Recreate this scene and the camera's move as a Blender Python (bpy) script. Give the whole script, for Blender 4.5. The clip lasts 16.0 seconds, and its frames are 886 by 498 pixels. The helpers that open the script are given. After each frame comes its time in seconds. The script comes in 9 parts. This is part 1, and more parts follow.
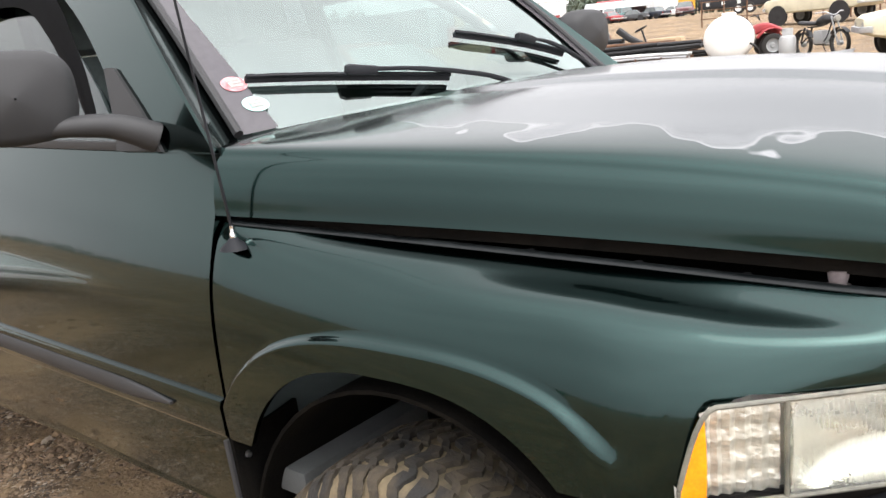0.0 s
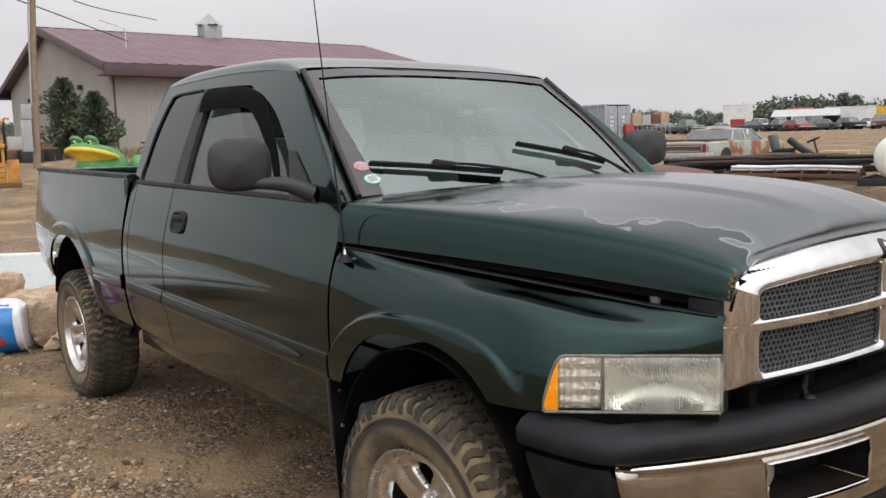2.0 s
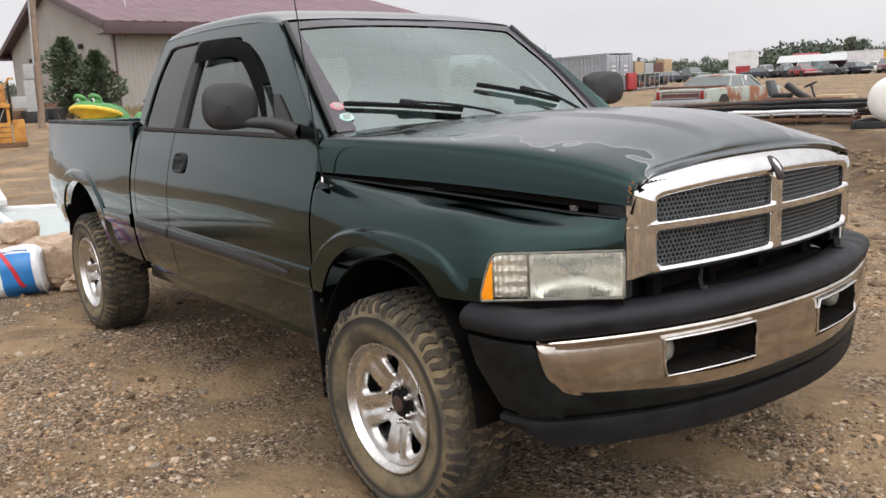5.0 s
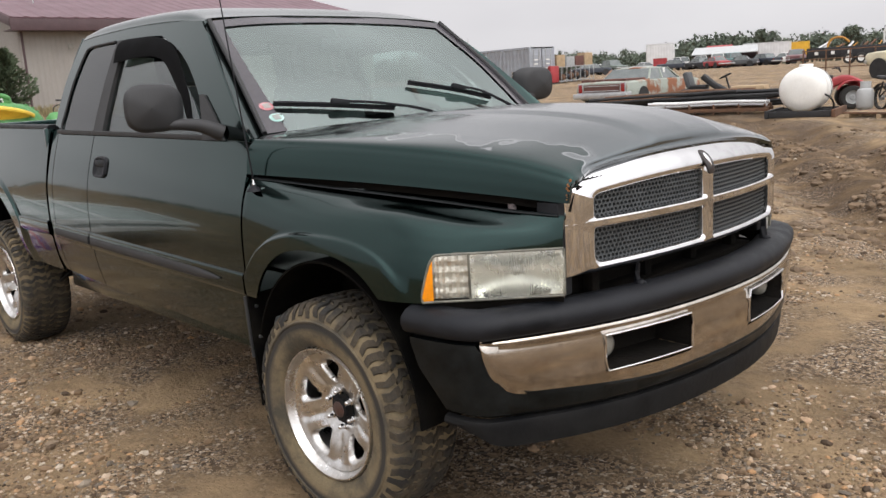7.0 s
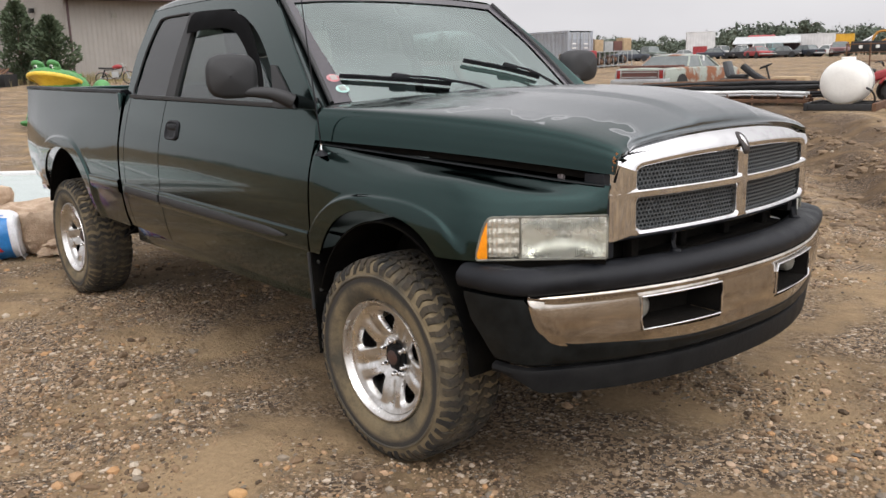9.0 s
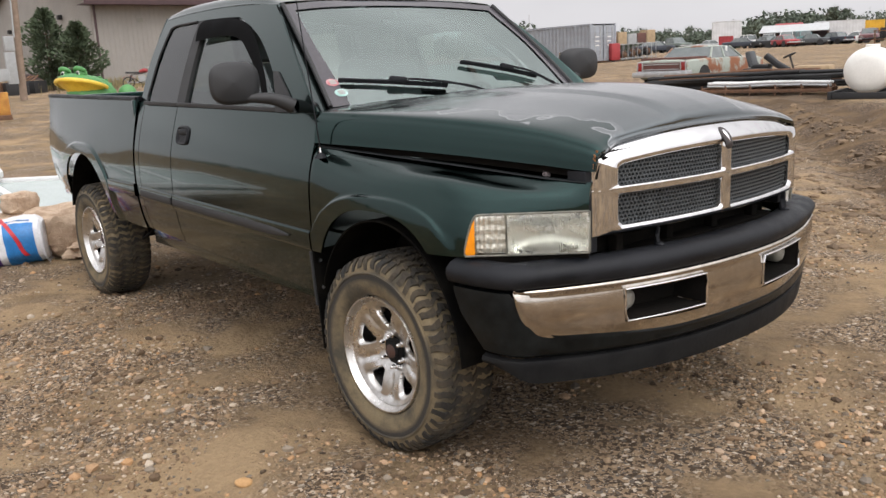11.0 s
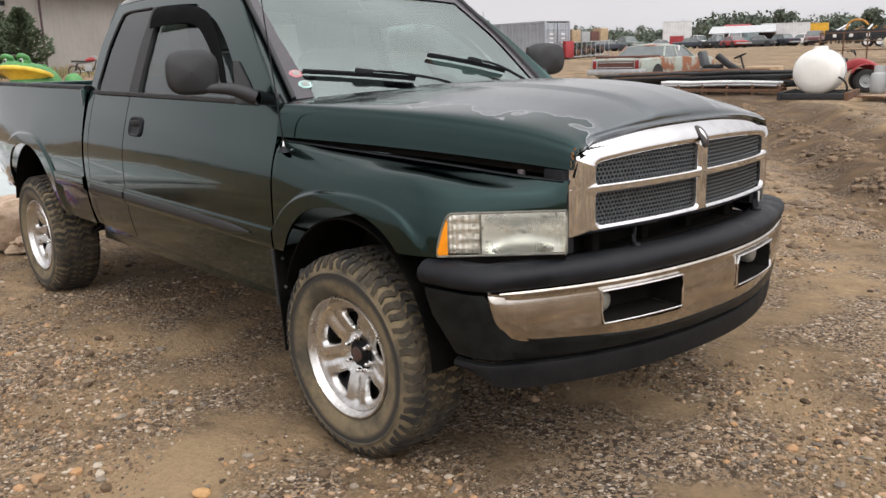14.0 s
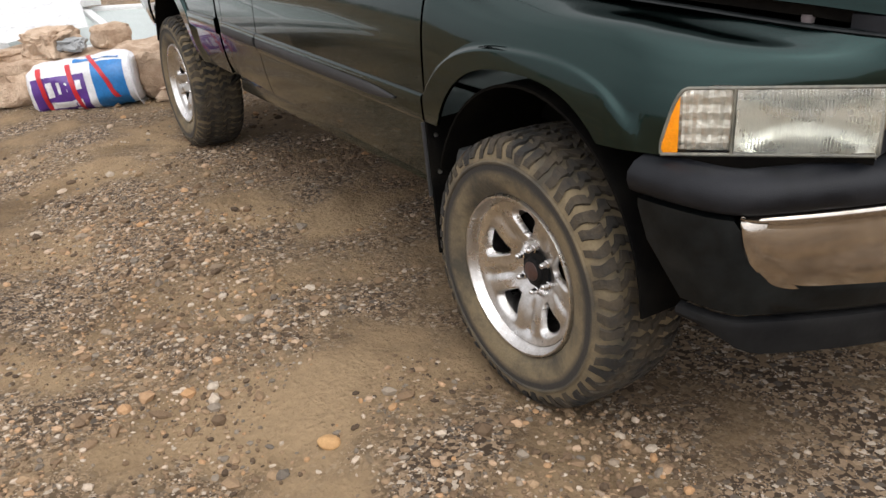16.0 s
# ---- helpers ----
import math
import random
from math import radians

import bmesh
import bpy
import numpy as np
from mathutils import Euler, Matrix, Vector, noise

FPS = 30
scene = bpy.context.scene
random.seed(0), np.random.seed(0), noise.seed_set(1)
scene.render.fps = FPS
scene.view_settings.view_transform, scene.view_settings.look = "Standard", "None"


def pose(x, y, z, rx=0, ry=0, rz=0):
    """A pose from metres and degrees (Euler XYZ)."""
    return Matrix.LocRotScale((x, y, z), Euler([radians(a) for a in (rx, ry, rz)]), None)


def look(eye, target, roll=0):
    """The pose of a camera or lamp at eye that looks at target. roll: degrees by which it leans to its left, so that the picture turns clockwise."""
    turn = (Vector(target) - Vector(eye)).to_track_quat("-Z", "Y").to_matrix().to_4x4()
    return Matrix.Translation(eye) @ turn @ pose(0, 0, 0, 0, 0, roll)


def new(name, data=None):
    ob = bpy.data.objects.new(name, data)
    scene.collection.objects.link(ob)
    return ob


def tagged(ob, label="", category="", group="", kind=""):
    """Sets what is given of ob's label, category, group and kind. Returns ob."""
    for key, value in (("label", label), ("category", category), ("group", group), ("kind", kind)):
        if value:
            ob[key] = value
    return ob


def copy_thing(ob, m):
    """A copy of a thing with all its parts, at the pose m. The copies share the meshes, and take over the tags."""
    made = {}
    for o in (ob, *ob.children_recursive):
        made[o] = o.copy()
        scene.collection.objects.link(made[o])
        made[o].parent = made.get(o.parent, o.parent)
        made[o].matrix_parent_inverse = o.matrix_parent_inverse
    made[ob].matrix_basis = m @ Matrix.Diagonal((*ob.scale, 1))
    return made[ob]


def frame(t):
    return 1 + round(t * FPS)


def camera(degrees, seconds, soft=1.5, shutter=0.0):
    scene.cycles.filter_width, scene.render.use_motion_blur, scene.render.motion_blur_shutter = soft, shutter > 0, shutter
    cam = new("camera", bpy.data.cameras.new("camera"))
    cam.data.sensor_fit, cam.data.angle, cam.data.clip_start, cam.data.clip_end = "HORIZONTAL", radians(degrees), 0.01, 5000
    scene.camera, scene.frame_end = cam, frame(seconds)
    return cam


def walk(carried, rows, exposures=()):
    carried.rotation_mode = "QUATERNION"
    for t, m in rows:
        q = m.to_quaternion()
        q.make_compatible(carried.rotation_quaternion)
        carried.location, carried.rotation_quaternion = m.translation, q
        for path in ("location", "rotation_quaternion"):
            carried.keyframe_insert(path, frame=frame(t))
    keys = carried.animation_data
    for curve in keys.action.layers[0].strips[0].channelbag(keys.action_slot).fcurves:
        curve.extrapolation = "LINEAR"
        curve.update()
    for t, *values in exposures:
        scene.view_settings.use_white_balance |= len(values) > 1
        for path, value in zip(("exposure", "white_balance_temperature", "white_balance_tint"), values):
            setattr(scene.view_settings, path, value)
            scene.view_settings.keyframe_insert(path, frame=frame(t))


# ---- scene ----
cam = camera(56.0, 16.0)
PATH = [
    (0, (0.926, -1.893, 1.51), (-0.324, -0.41, 1.024), -5.7),
    (0.5, (1.183, -2.082, 1.512), (-0.129, -0.638, 1.073), -3.7),
    (1, (1.455, -2.216, 1.518), (0.067, -0.851, 1.059), -2.8),
    (1.5, (1.745, -2.262, 1.53), (0.246, -0.993, 1.153), -3.1),
    (2, (1.918, -2.397, 1.548), (0.374, -1.153, 1.286), -1.5),
    (2.5, (2.057, -2.531, 1.514), (0.488, -1.329, 1.208), -2.9),
    (3, (2.244, -2.607, 1.494), (0.6, -1.544, 1.083), -5.7),
    (3.5, (2.356, -2.564, 1.494), (0.743, -1.452, 1.09), -2.8),
    (3.7, (2.373, -2.561, 1.464), (0.798, -1.394, 1.072), -1.1),
    (5.8, (2.357, -2.557, 1.509), (0.855, -1.287, 1.142), -4.3),
    (6, (2.344, -2.548, 1.508), (0.875, -1.244, 1.134), -4.1),
    (6.5, (2.331, -2.552, 1.505), (0.906, -1.2, 1.131), -3.7),
    (7, (2.322, -2.561, 1.51), (0.894, -1.217, 1.12), -3.3),
    (7.5, (2.395, -2.56, 1.501), (0.874, -1.338, 1.061), -4.3),
    (8, (2.459, -2.657, 1.499), (0.879, -1.517, 1.047), -3.5),
    (8.5, (2.455, -2.787, 1.498), (0.953, -1.537, 1.073), -1.1),
    (9, (2.46, -2.809, 1.502), (0.991, -1.522, 1.071), -1.4),
    (11.5, (2.647, -2.759, 1.526), (1.131, -1.529, 1.088), -2.9),
    (12, (2.606, -2.725, 1.519), (1.124, -1.458, 1.077), -3.0),
    (12.5, (2.585, -2.727, 1.516), (1.149, -1.411, 1.063), -2.6),
    (13, (2.598, -2.733, 1.519), (1.179, -1.399, 1.066), -2.3),
    (13.5, (2.585, -2.735, 1.513), (1.171, -1.395, 1.061), -1.7),
    (14, (2.501, -2.757, 1.517), (1.066, -1.438, 1.064), -1.7),
    (14.5, (2.411, -2.806, 1.527), (0.944, -1.53, 1.061), -2.4),
    (15, (2.314, -2.743, 1.517), (0.792, -1.56, 0.985), -3.6),
    (15.5, (2.084, -2.455, 1.48), (0.478, -1.442, 0.851), -5.3),
    (16, (1.759, -2.23, 1.438), (0.172, -1.318, 0.631), -4.0),
]
EXPOSURES = [(0, -0.05), (0.5, -0.38), (1.0, -0.55), (1.5, -0.70), (2.0, -1.08), (2.5, -1.15), (3.0, -0.90), (3.5, -0.84), (7.0, -0.95), (16.0, -0.93)]
walk(cam, [(t, look(eye, target, roll)) for t, eye, target, roll in PATH], EXPOSURES)

# ---- sky and light: a bright overcast day ----
world = bpy.data.worlds.new("overcast_sky")
scene.world = world
world.use_nodes = True
wn, wl = world.node_tree.nodes, world.node_tree.links
wn.clear()
SUN_EL, SUN_AZ = 55.0, 100.0
sky = wn.new("ShaderNodeTexSky")
sky.sky_type, sky.sun_disc = "NISHITA", False
sky.sun_elevation, sky.sun_rotation = radians(SUN_EL), radians(SUN_AZ)
sky.air_density, sky.dust_density = 1.0, 6.0
grey = wn.new("ShaderNodeHueSaturation")
grey.inputs["Saturation"].default_value = 0.12
grey.inputs["Value"].default_value = 0.10
wl.new(sky.outputs[0], grey.inputs["Color"])
coord = wn.new("ShaderNodeTexCoord")
cloud = wn.new("ShaderNodeTexNoise")
cloud.inputs["Scale"].default_value, cloud.inputs["Detail"].default_value = 2.2, 5.0
squash = wn.new("ShaderNodeMapping")
squash.inputs["Scale"].default_value = (1, 1, 3.0)
wl.new(coord.outputs["Generated"], squash.inputs["Vector"])
wl.new(squash.outputs[0], cloud.inputs["Vector"])
veil = wn.new("ShaderNodeValToRGB")
veil.color_ramp.elements[0].position, veil.color_ramp.elements[0].color = 0.35, (0.76, 0.745, 0.775, 1)
veil.color_ramp.elements[1].position, veil.color_ramp.elements[1].color = 0.68, (0.90, 0.885, 0.91, 1)
wl.new(cloud.outputs["Fac"], veil.inputs[0])
mixer = wn.new("ShaderNodeMix")
mixer.data_type = "RGBA"
mixer.inputs["Factor"].default_value = 0.8
wl.new(grey.outputs[0], mixer.inputs[6])
wl.new(veil.outputs[0], mixer.inputs[7])
# an overcast sky is brighter overhead than at the horizon
axes = wn.new("ShaderNodeSeparateXYZ")
wl.new(coord.outputs["Generated"], axes.inputs[0])
lift = wn.new("ShaderNodeMapRange")
lift.inputs["From Min"].default_value, lift.inputs["From Max"].default_value = 0.10, 0.80
lift.inputs["To Min"].default_value, lift.inputs["To Max"].default_value = 1.95, 2.9
wl.new(axes.outputs["Z"], lift.inputs["Value"])
zenith = wn.new("ShaderNodeVectorMath")
zenith.operation = "SCALE"
wl.new(mixer.outputs[2], zenith.inputs[0])
# and brighter towards the veiled sun
towards = wn.new("ShaderNodeVectorMath")
towards.operation = "DOT_PRODUCT"
sun_az = radians(90 - SUN_AZ)
towards.inputs[1].default_value = (math.cos(sun_az) * math.cos(radians(42)), math.sin(sun_az) * math.cos(radians(42)), math.sin(radians(42)))
wl.new(coord.outputs["Generated"], towards.inputs[0])
glow = wn.new("ShaderNodeMapRange")
glow.interpolation_type = "SMOOTHSTEP"
glow.inputs["From Min"].default_value, glow.inputs["From Max"].default_value = 0.0, 1.0
glow.inputs["To Min"].default_value, glow.inputs["To Max"].default_value = 1.05, 1.9
wl.new(towards.outputs["Value"], glow.inputs["Value"])
gain = wn.new("ShaderNodeMath")
gain.operation = "MULTIPLY"
wl.new(lift.outputs[0], gain.inputs[0])
wl.new(glow.outputs[0], gain.inputs[1])
wl.new(gain.outputs[0], zenith.inputs["Scale"])
back = wn.new("ShaderNodeBackground")
back.inputs["Strength"].default_value = 1.05
wl.new(zenith.outputs[0], back.inputs["Color"])
wl.new(back.outputs[0], wn.new("ShaderNodeOutputWorld").inputs["Surface"])

sun_data = bpy.data.lights.new("sun", "SUN")
sun_data.energy, sun_data.angle, sun_data.color = 0.9, radians(40), (1.0, 0.96, 0.90)
sun = new("sun", sun_data)
sun.matrix_world = look((0, 0, 40), (0, 0, 0)) @ Matrix.Identity(4)
az = radians(90 - SUN_AZ)
sun.matrix_world = look((40 * math.cos(az) * math.cos(radians(SUN_EL)), 40 * math.sin(az) * math.cos(radians(SUN_EL)), 40 * math.sin(radians(SUN_EL))), (0, 0, 0))

# ---- materials ----
def mat(name, col, col2=None, rough=0.6, metal=0.0, scale=6.0, fine=90.0, bump=0.15, coat=0.0, rough2=None, lo=0.35, hi=0.65, island=0.0, obj=0.0, spec=0.5, dist=0.01):
    """A principled material: two colours mixed by large and small noise, roughness that varies with it, fine relief."""
    m = bpy.data.materials.new(name)
    m.use_nodes = True
    n, l = m.node_tree.nodes, m.node_tree.links
    bsdf = n["Principled BSDF"]
    col2 = col2 or tuple(c * 0.72 for c in col)
    tc = n.new("ShaderNodeTexCoord")
    big = n.new("ShaderNodeTexNoise")
    big.inputs["Scale"].default_value, big.inputs["Detail"].default_value, big.inputs["Roughness"].default_value = scale, 6.0, 0.62
    l.new(tc.outputs["Object"], big.inputs["Vector"])
    ramp = n.new("ShaderNodeValToRGB")
    ramp.color_ramp.elements[0].position, ramp.color_ramp.elements[0].color = lo, (*col, 1)
    ramp.color_ramp.elements[1].position, ramp.color_ramp.elements[1].color = hi, (*col2, 1)
    l.new(big.outputs["Fac"], ramp.inputs[0])
    out = ramp.outputs[0]
    small = n.new("ShaderNodeTexNoise")
    small.inputs["Scale"].default_value, small.inputs["Detail"].default_value = fine, 4.0
    l.new(tc.outputs["Object"], small.inputs["Vector"])
    hsv = n.new("ShaderNodeHueSaturation")
    val = n.new("ShaderNodeMapRange")
    val.inputs["To Min"].default_value, val.inputs["To Max"].default_value = 0.75, 1.25
    l.new(small.outputs["Fac"], val.inputs["Value"])
    src = val.outputs[0]
    if island or obj:
        info = n.new("ShaderNodeNewGeometry" if island else "ShaderNodeObjectInfo")
        jit = n.new("ShaderNodeMapRange")
        jit.inputs["To Min"].default_value, jit.inputs["To Max"].default_value = 1 - (island or obj), 1 + (island or obj)
        l.new(info.outputs["Random Per Island" if island else "Random"], jit.inputs["Value"])
        mul = n.new("ShaderNodeMath")
        mul.operation = "MULTIPLY"
        l.new(src, mul.inputs[0])
        l.new(jit.outputs[0], mul.inputs[1])
        src = mul.outputs[0]
    l.new(src, hsv.inputs["Value"])
    l.new(out, hsv.inputs["Color"])
    l.new(hsv.outputs[0], bsdf.inputs["Base Color"])
    rr = n.new("ShaderNodeMapRange")
    rr.inputs["From Min"].default_value, rr.inputs["From Max"].default_value = 0.3, 0.7
    rr.inputs["To Min"].default_value, rr.inputs["To Max"].default_value = rough, rough2 if rough2 is not None else min(1, rough * 1.25)
    l.new(big.outputs["Fac"], rr.inputs["Value"])
    l.new(rr.outputs[0], bsdf.inputs["Roughness"])
    bsdf.inputs["Metallic"].default_value = metal
    bsdf.inputs["Specular IOR Level"].default_value = spec
    bsdf.inputs["Coat Weight"].default_value = coat
    bsdf.inputs["Coat Roughness"].default_value = 0.04
    if bump:
        b = n.new("ShaderNodeBump")
        b.inputs["Strength"].default_value, b.inputs["Distance"].default_value = bump, dist
        l.new(small.outputs["Fac"], b.inputs["Height"])
        l.new(b.outputs[0], bsdf.inputs["Normal"])
    return m


def glass(name, tint, gloss=0.0, ior=1.5, rough=0.0):
    """A thin pane: tinted see-through with a Fresnel reflection."""
    m = bpy.data.materials.new(name)
    m.use_nodes = True
    n, l = m.node_tree.nodes, m.node_tree.links
    n.clear()
    clear, shine, mix = n.new("ShaderNodeBsdfTransparent"), n.new("ShaderNodeBsdfGlossy"), n.new("ShaderNodeMixShader")
    clear.inputs[0].default_value = (*tint, 1)
    shine.inputs["Roughness"].default_value = rough
    facing = n.new("ShaderNodeLayerWeight")
    facing.inputs["Blend"].default_value = 0.5
    steep = n.new("ShaderNodeMath")
    steep.operation = "POWER"
    steep.inputs[1].default_value = 5.0
    l.new(facing.outputs["Facing"], steep.inputs[0])
    add = n.new("ShaderNodeMath")
    add.operation, add.use_clamp = "MULTIPLY_ADD", True
    f0 = ((ior - 1) / (ior + 1)) ** 2
    add.inputs[1].default_value, add.inputs[2].default_value = 1 - f0, f0 + gloss
    l.new(steep.outputs[0], add.inputs[0])
    l.new(add.outputs[0], mix.inputs[0])
    l.new(clear.outputs[0], mix.inputs[1])
    l.new(shine.outputs[0], mix.inputs[2])
    l.new(mix.outputs[0], n.new("ShaderNodeOutputMaterial").inputs["Surface"])
    return m


PAINT = mat("green_paint", (0.0125, 0.0330, 0.0300), (0.0150, 0.0375, 0.0340), rough=0.13, metal=1.0, scale=2.0, fine=900, bump=0.0, coat=0.50, rough2=0.18, spec=0.5)
HOOD_PAINT = mat("peeling_green_paint", (0.0125, 0.0330, 0.0300), (0.0150, 0.0375, 0.0340), rough=0.13, metal=1.0, scale=2.0, fine=900, bump=0.0, coat=0.50, rough2=0.18, spec=0.5)
for m in (PAINT, HOOD_PAINT):
    # a hard glossy clear coat over the flake
    b = m.node_tree.nodes["Principled BSDF"]
    b.inputs["Coat IOR"].default_value = 1.52
    b.inputs["Coat Roughness"].default_value = 0.02
CHROME = mat("chrome", (0.70, 0.69, 0.69), (0.66, 0.655, 0.65), rough=0.03, metal=1.0, scale=3, fine=20, bump=0.0, rough2=0.06)
DULL_CHROME = mat("weathered_chrome", (0.58, 0.55, 0.51), (0.42, 0.38, 0.33), rough=0.09, metal=1.0, scale=5, fine=30, bump=0.01, rough2=0.18)
STEEL = mat("polished_wheel_steel", (0.72, 0.71, 0.70), (0.50, 0.48, 0.45), rough=0.20, metal=1.0, scale=16, fine=200, bump=0.04, rough2=0.42)
RUBBER = mat("tread_rubber", (0.017, 0.016, 0.014), (0.078, 0.060, 0.038), rough=0.8, scale=11, fine=160, bump=0.35, lo=0.40, hi=0.66)
SIDEWALL = mat("dusty_sidewall", (0.058, 0.050, 0.035), (0.178, 0.138, 0.080), rough=0.78, scale=5, fine=140, bump=0.25, lo=0.36, hi=0.54)
PLASTIC = mat("weathered_black_plastic", (0.0055, 0.0062, 0.008), (0.017, 0.018, 0.021), rough=0.36, scale=7, fine=300, bump=0.25, rough2=0.70, dist=0.003, spec=0.20)
TRIM = mat("mirror_plastic", (0.017, 0.017, 0.018), (0.024, 0.024, 0.025), rough=0.55, scale=8, fine=500, bump=0.1, dist=0.002)
RUBBER_TRIM = mat("black_rubber", (0.0045, 0.0048, 0.0055), (0.011, 0.011, 0.011), rough=0.45, scale=8, fine=60, bump=0.12, rough2=0.7, spec=0.16)
# near-black for underbody parts, and for the shade put into the hood gap
DARK = mat("black_underbody_and_gap_shade", (0.005, 0.0046, 0.0042), (0.012, 0.010, 0.008), rough=0.85, scale=7, fine=80, bump=0.3, spec=0.1)
LINER = mat("wheel_well_plastic", (0.003, 0.003, 0.003), (0.009, 0.008, 0.0065), rough=0.85, scale=9, fine=120, bump=0.2, spec=0.05)
BADGE_DARK = mat("dark_emblem", (0.012, 0.010, 0.010), (0.03, 0.018, 0.016), rough=0.4, scale=40, bump=0.1)
BROWN_CAP = mat("brown_hub_emblem", (0.045, 0.026, 0.021), (0.085, 0.04, 0.03), rough=0.45, scale=60, bump=0.2)
CLOTH = mat("grey_seat_cloth", (0.10, 0.105, 0.11), (0.14, 0.145, 0.15), rough=0.95, scale=20, fine=300, bump=0.3)
DASH = mat("grey_dash_plastic", (0.075, 0.08, 0.08), (0.11, 0.115, 0.115), rough=0.7, scale=6, fine=300, bump=0.1)
SMOKED = mat("smoked_acrylic", (0.003, 0.003, 0.0035), (0.005, 0.005, 0.005), rough=0.6, scale=8, fine=60, bump=0.0, spec=0.03)
FRIT = mat("black_glass_border", (0.05, 0.045, 0.052), (0.06, 0.055, 0.06), rough=0.12, scale=3, fine=50, bump=0.0)
WINDSCREEN = glass("windscreen_glass", (0.66, 0.80, 0.75), gloss=0.17)
REAR_GLASS = glass("rear_window_glass", (0.50, 0.53, 0.52), gloss=0.03)
WINDSCREEN.node_tree.nodes["Glossy BSDF"].inputs["Color"].default_value = (0.88, 1.0, 0.96, 1)
DARK_GLASS = glass("privacy_glass", (0.25, 0.26, 0.27), gloss=0.05)
SIDE_GLASS = glass("side_window_glass", (0.58, 0.64, 0.63), gloss=0.06)
LENS = glass("clear_ribbed_lens", (0.985, 0.985, 0.965), gloss=0.02)
MAIN_LENS = glass("fluted_headlamp_glass", (0.93, 0.94, 0.90), gloss=0.10, rough=0.08)
lens_n, lens_l = MAIN_LENS.node_tree.nodes, MAIN_LENS.node_tree.links
# a thin milky film of age on the glass
lens_bend = lens_n.new("ShaderNodeBsdfRefraction")
lens_bend.inputs["Color"].default_value, lens_bend.inputs["IOR"].default_value, lens_bend.inputs["Roughness"].default_value = (0.97, 0.98, 0.93, 1), 1.30, 0.04
lens_l.new(lens_bend.outputs[0], lens_n["Mix Shader"].inputs[1])
lens_film, lens_mix = lens_n.new("ShaderNodeBsdfDiffuse"), lens_n.new("ShaderNodeMixShader")
lens_film.inputs["Color"].default_value = (0.78, 0.79, 0.72, 1)
lens_blot = lens_n.new("ShaderNodeTexNoise")
lens_blot.inputs["Scale"].default_value, lens_blot.inputs["Detail"].default_value = 14.0, 4.0
lens_range = lens_n.new("ShaderNodeMapRange")
lens_range.inputs["From Min"].default_value, lens_range.inputs["From Max"].default_value = 0.35, 0.70
lens_range.inputs["To Min"].default_value, lens_range.inputs["To Max"].default_value = 0.14, 0.32
lens_l.new(lens_n.new("ShaderNodeTexCoord").outputs["Object"], lens_blot.inputs["Vector"])
lens_l.new(lens_blot.outputs["Fac"], lens_range.inputs["Value"])
lens_l.new(lens_range.outputs[0], lens_mix.inputs[0])
lens_l.new(lens_n["Mix Shader"].outputs[0], lens_mix.inputs[1])
lens_l.new(lens_film.outputs[0], lens_mix.inputs[2])
lens_l.new(lens_mix.outputs[0], lens_n["Material Output"].inputs["Surface"])
BOWL = mat("silvered_reflector", (0.88, 0.88, 0.84), (0.80, 0.79, 0.74), rough=0.22, metal=1.0, scale=18, fine=120, bump=0.10, rough2=0.35)
AMBER = mat("amber_lens", (0.95, 0.34, 0.008), (0.85, 0.26, 0.006), rough=0.12, scale=30, fine=200, bump=0.05, coat=0.6)
REFLECTOR = mat("lamp_reflector", (0.94, 0.93, 0.89), (0.86, 0.85, 0.79), rough=0.3, metal=0.45, scale=25, fine=150, bump=0.25, rough2=0.4)
SILVER_FOIL = mat("marker_reflector", (0.90, 0.89, 0.85), (0.62, 0.60, 0.56), rough=0.16, metal=0.55, scale=50, fine=80, bump=0.6, rough2=0.2)
RED_LENS = mat("red_lens", (0.25, 0.01, 0.01), (0.18, 0.008, 0.008), rough=0.15, scale=20, bump=0.05, coat=0.5)
GREY_CAP = mat("pale_rubber", (0.14, 0.11, 0.11), (0.20, 0.17, 0.17), rough=0.7, scale=30)
MESH_GREY = mat("mesh_plastic", (0.036, 0.041, 0.044), (0.056, 0.061, 0.063), rough=0.45, scale=20, fine=200, bump=0.1)
FOG = mat("fog_lamp_glass", (0.30, 0.29, 0.25), (0.20, 0.19, 0.165), rough=0.25, scale=30, fine=200, bump=0.1, coat=0.15)
GLOSS_BLACK = mat("scuffed_apron_paint", (0.002, 0.003, 0.0034), (0.009, 0.011, 0.0115), rough=0.30, scale=10, fine=60, bump=0.06, coat=0.16, rough2=0.5, spec=0.15)
LENS_RIM = mat("dull_lens_edge", (0.10, 0.10, 0.085), (0.20, 0.19, 0.15), rough=0.3, scale=30, bump=0.1)
RUST = mat("rust", (0.36, 0.15, 0.05), (0.22, 0.08, 0.03), rough=0.9, scale=60, bump=0.5)
STICKER_RED = mat("red_sticker", (0.40, 0.10, 0.11), (0.55, 0.32, 0.33), rough=0.5, scale=60, bump=0.0)
STICKER_MINT = mat("mint_sticker", (0.26, 0.46, 0.41), (0.40, 0.55, 0.51), rough=0.5, scale=60, bump=0.0)
STICKER_WHITE = mat("sticker_print", (0.55, 0.55, 0.53), rough=0.5, bump=0.0)
AERIAL_LEAN = (0.0, -0.075, 0.82)


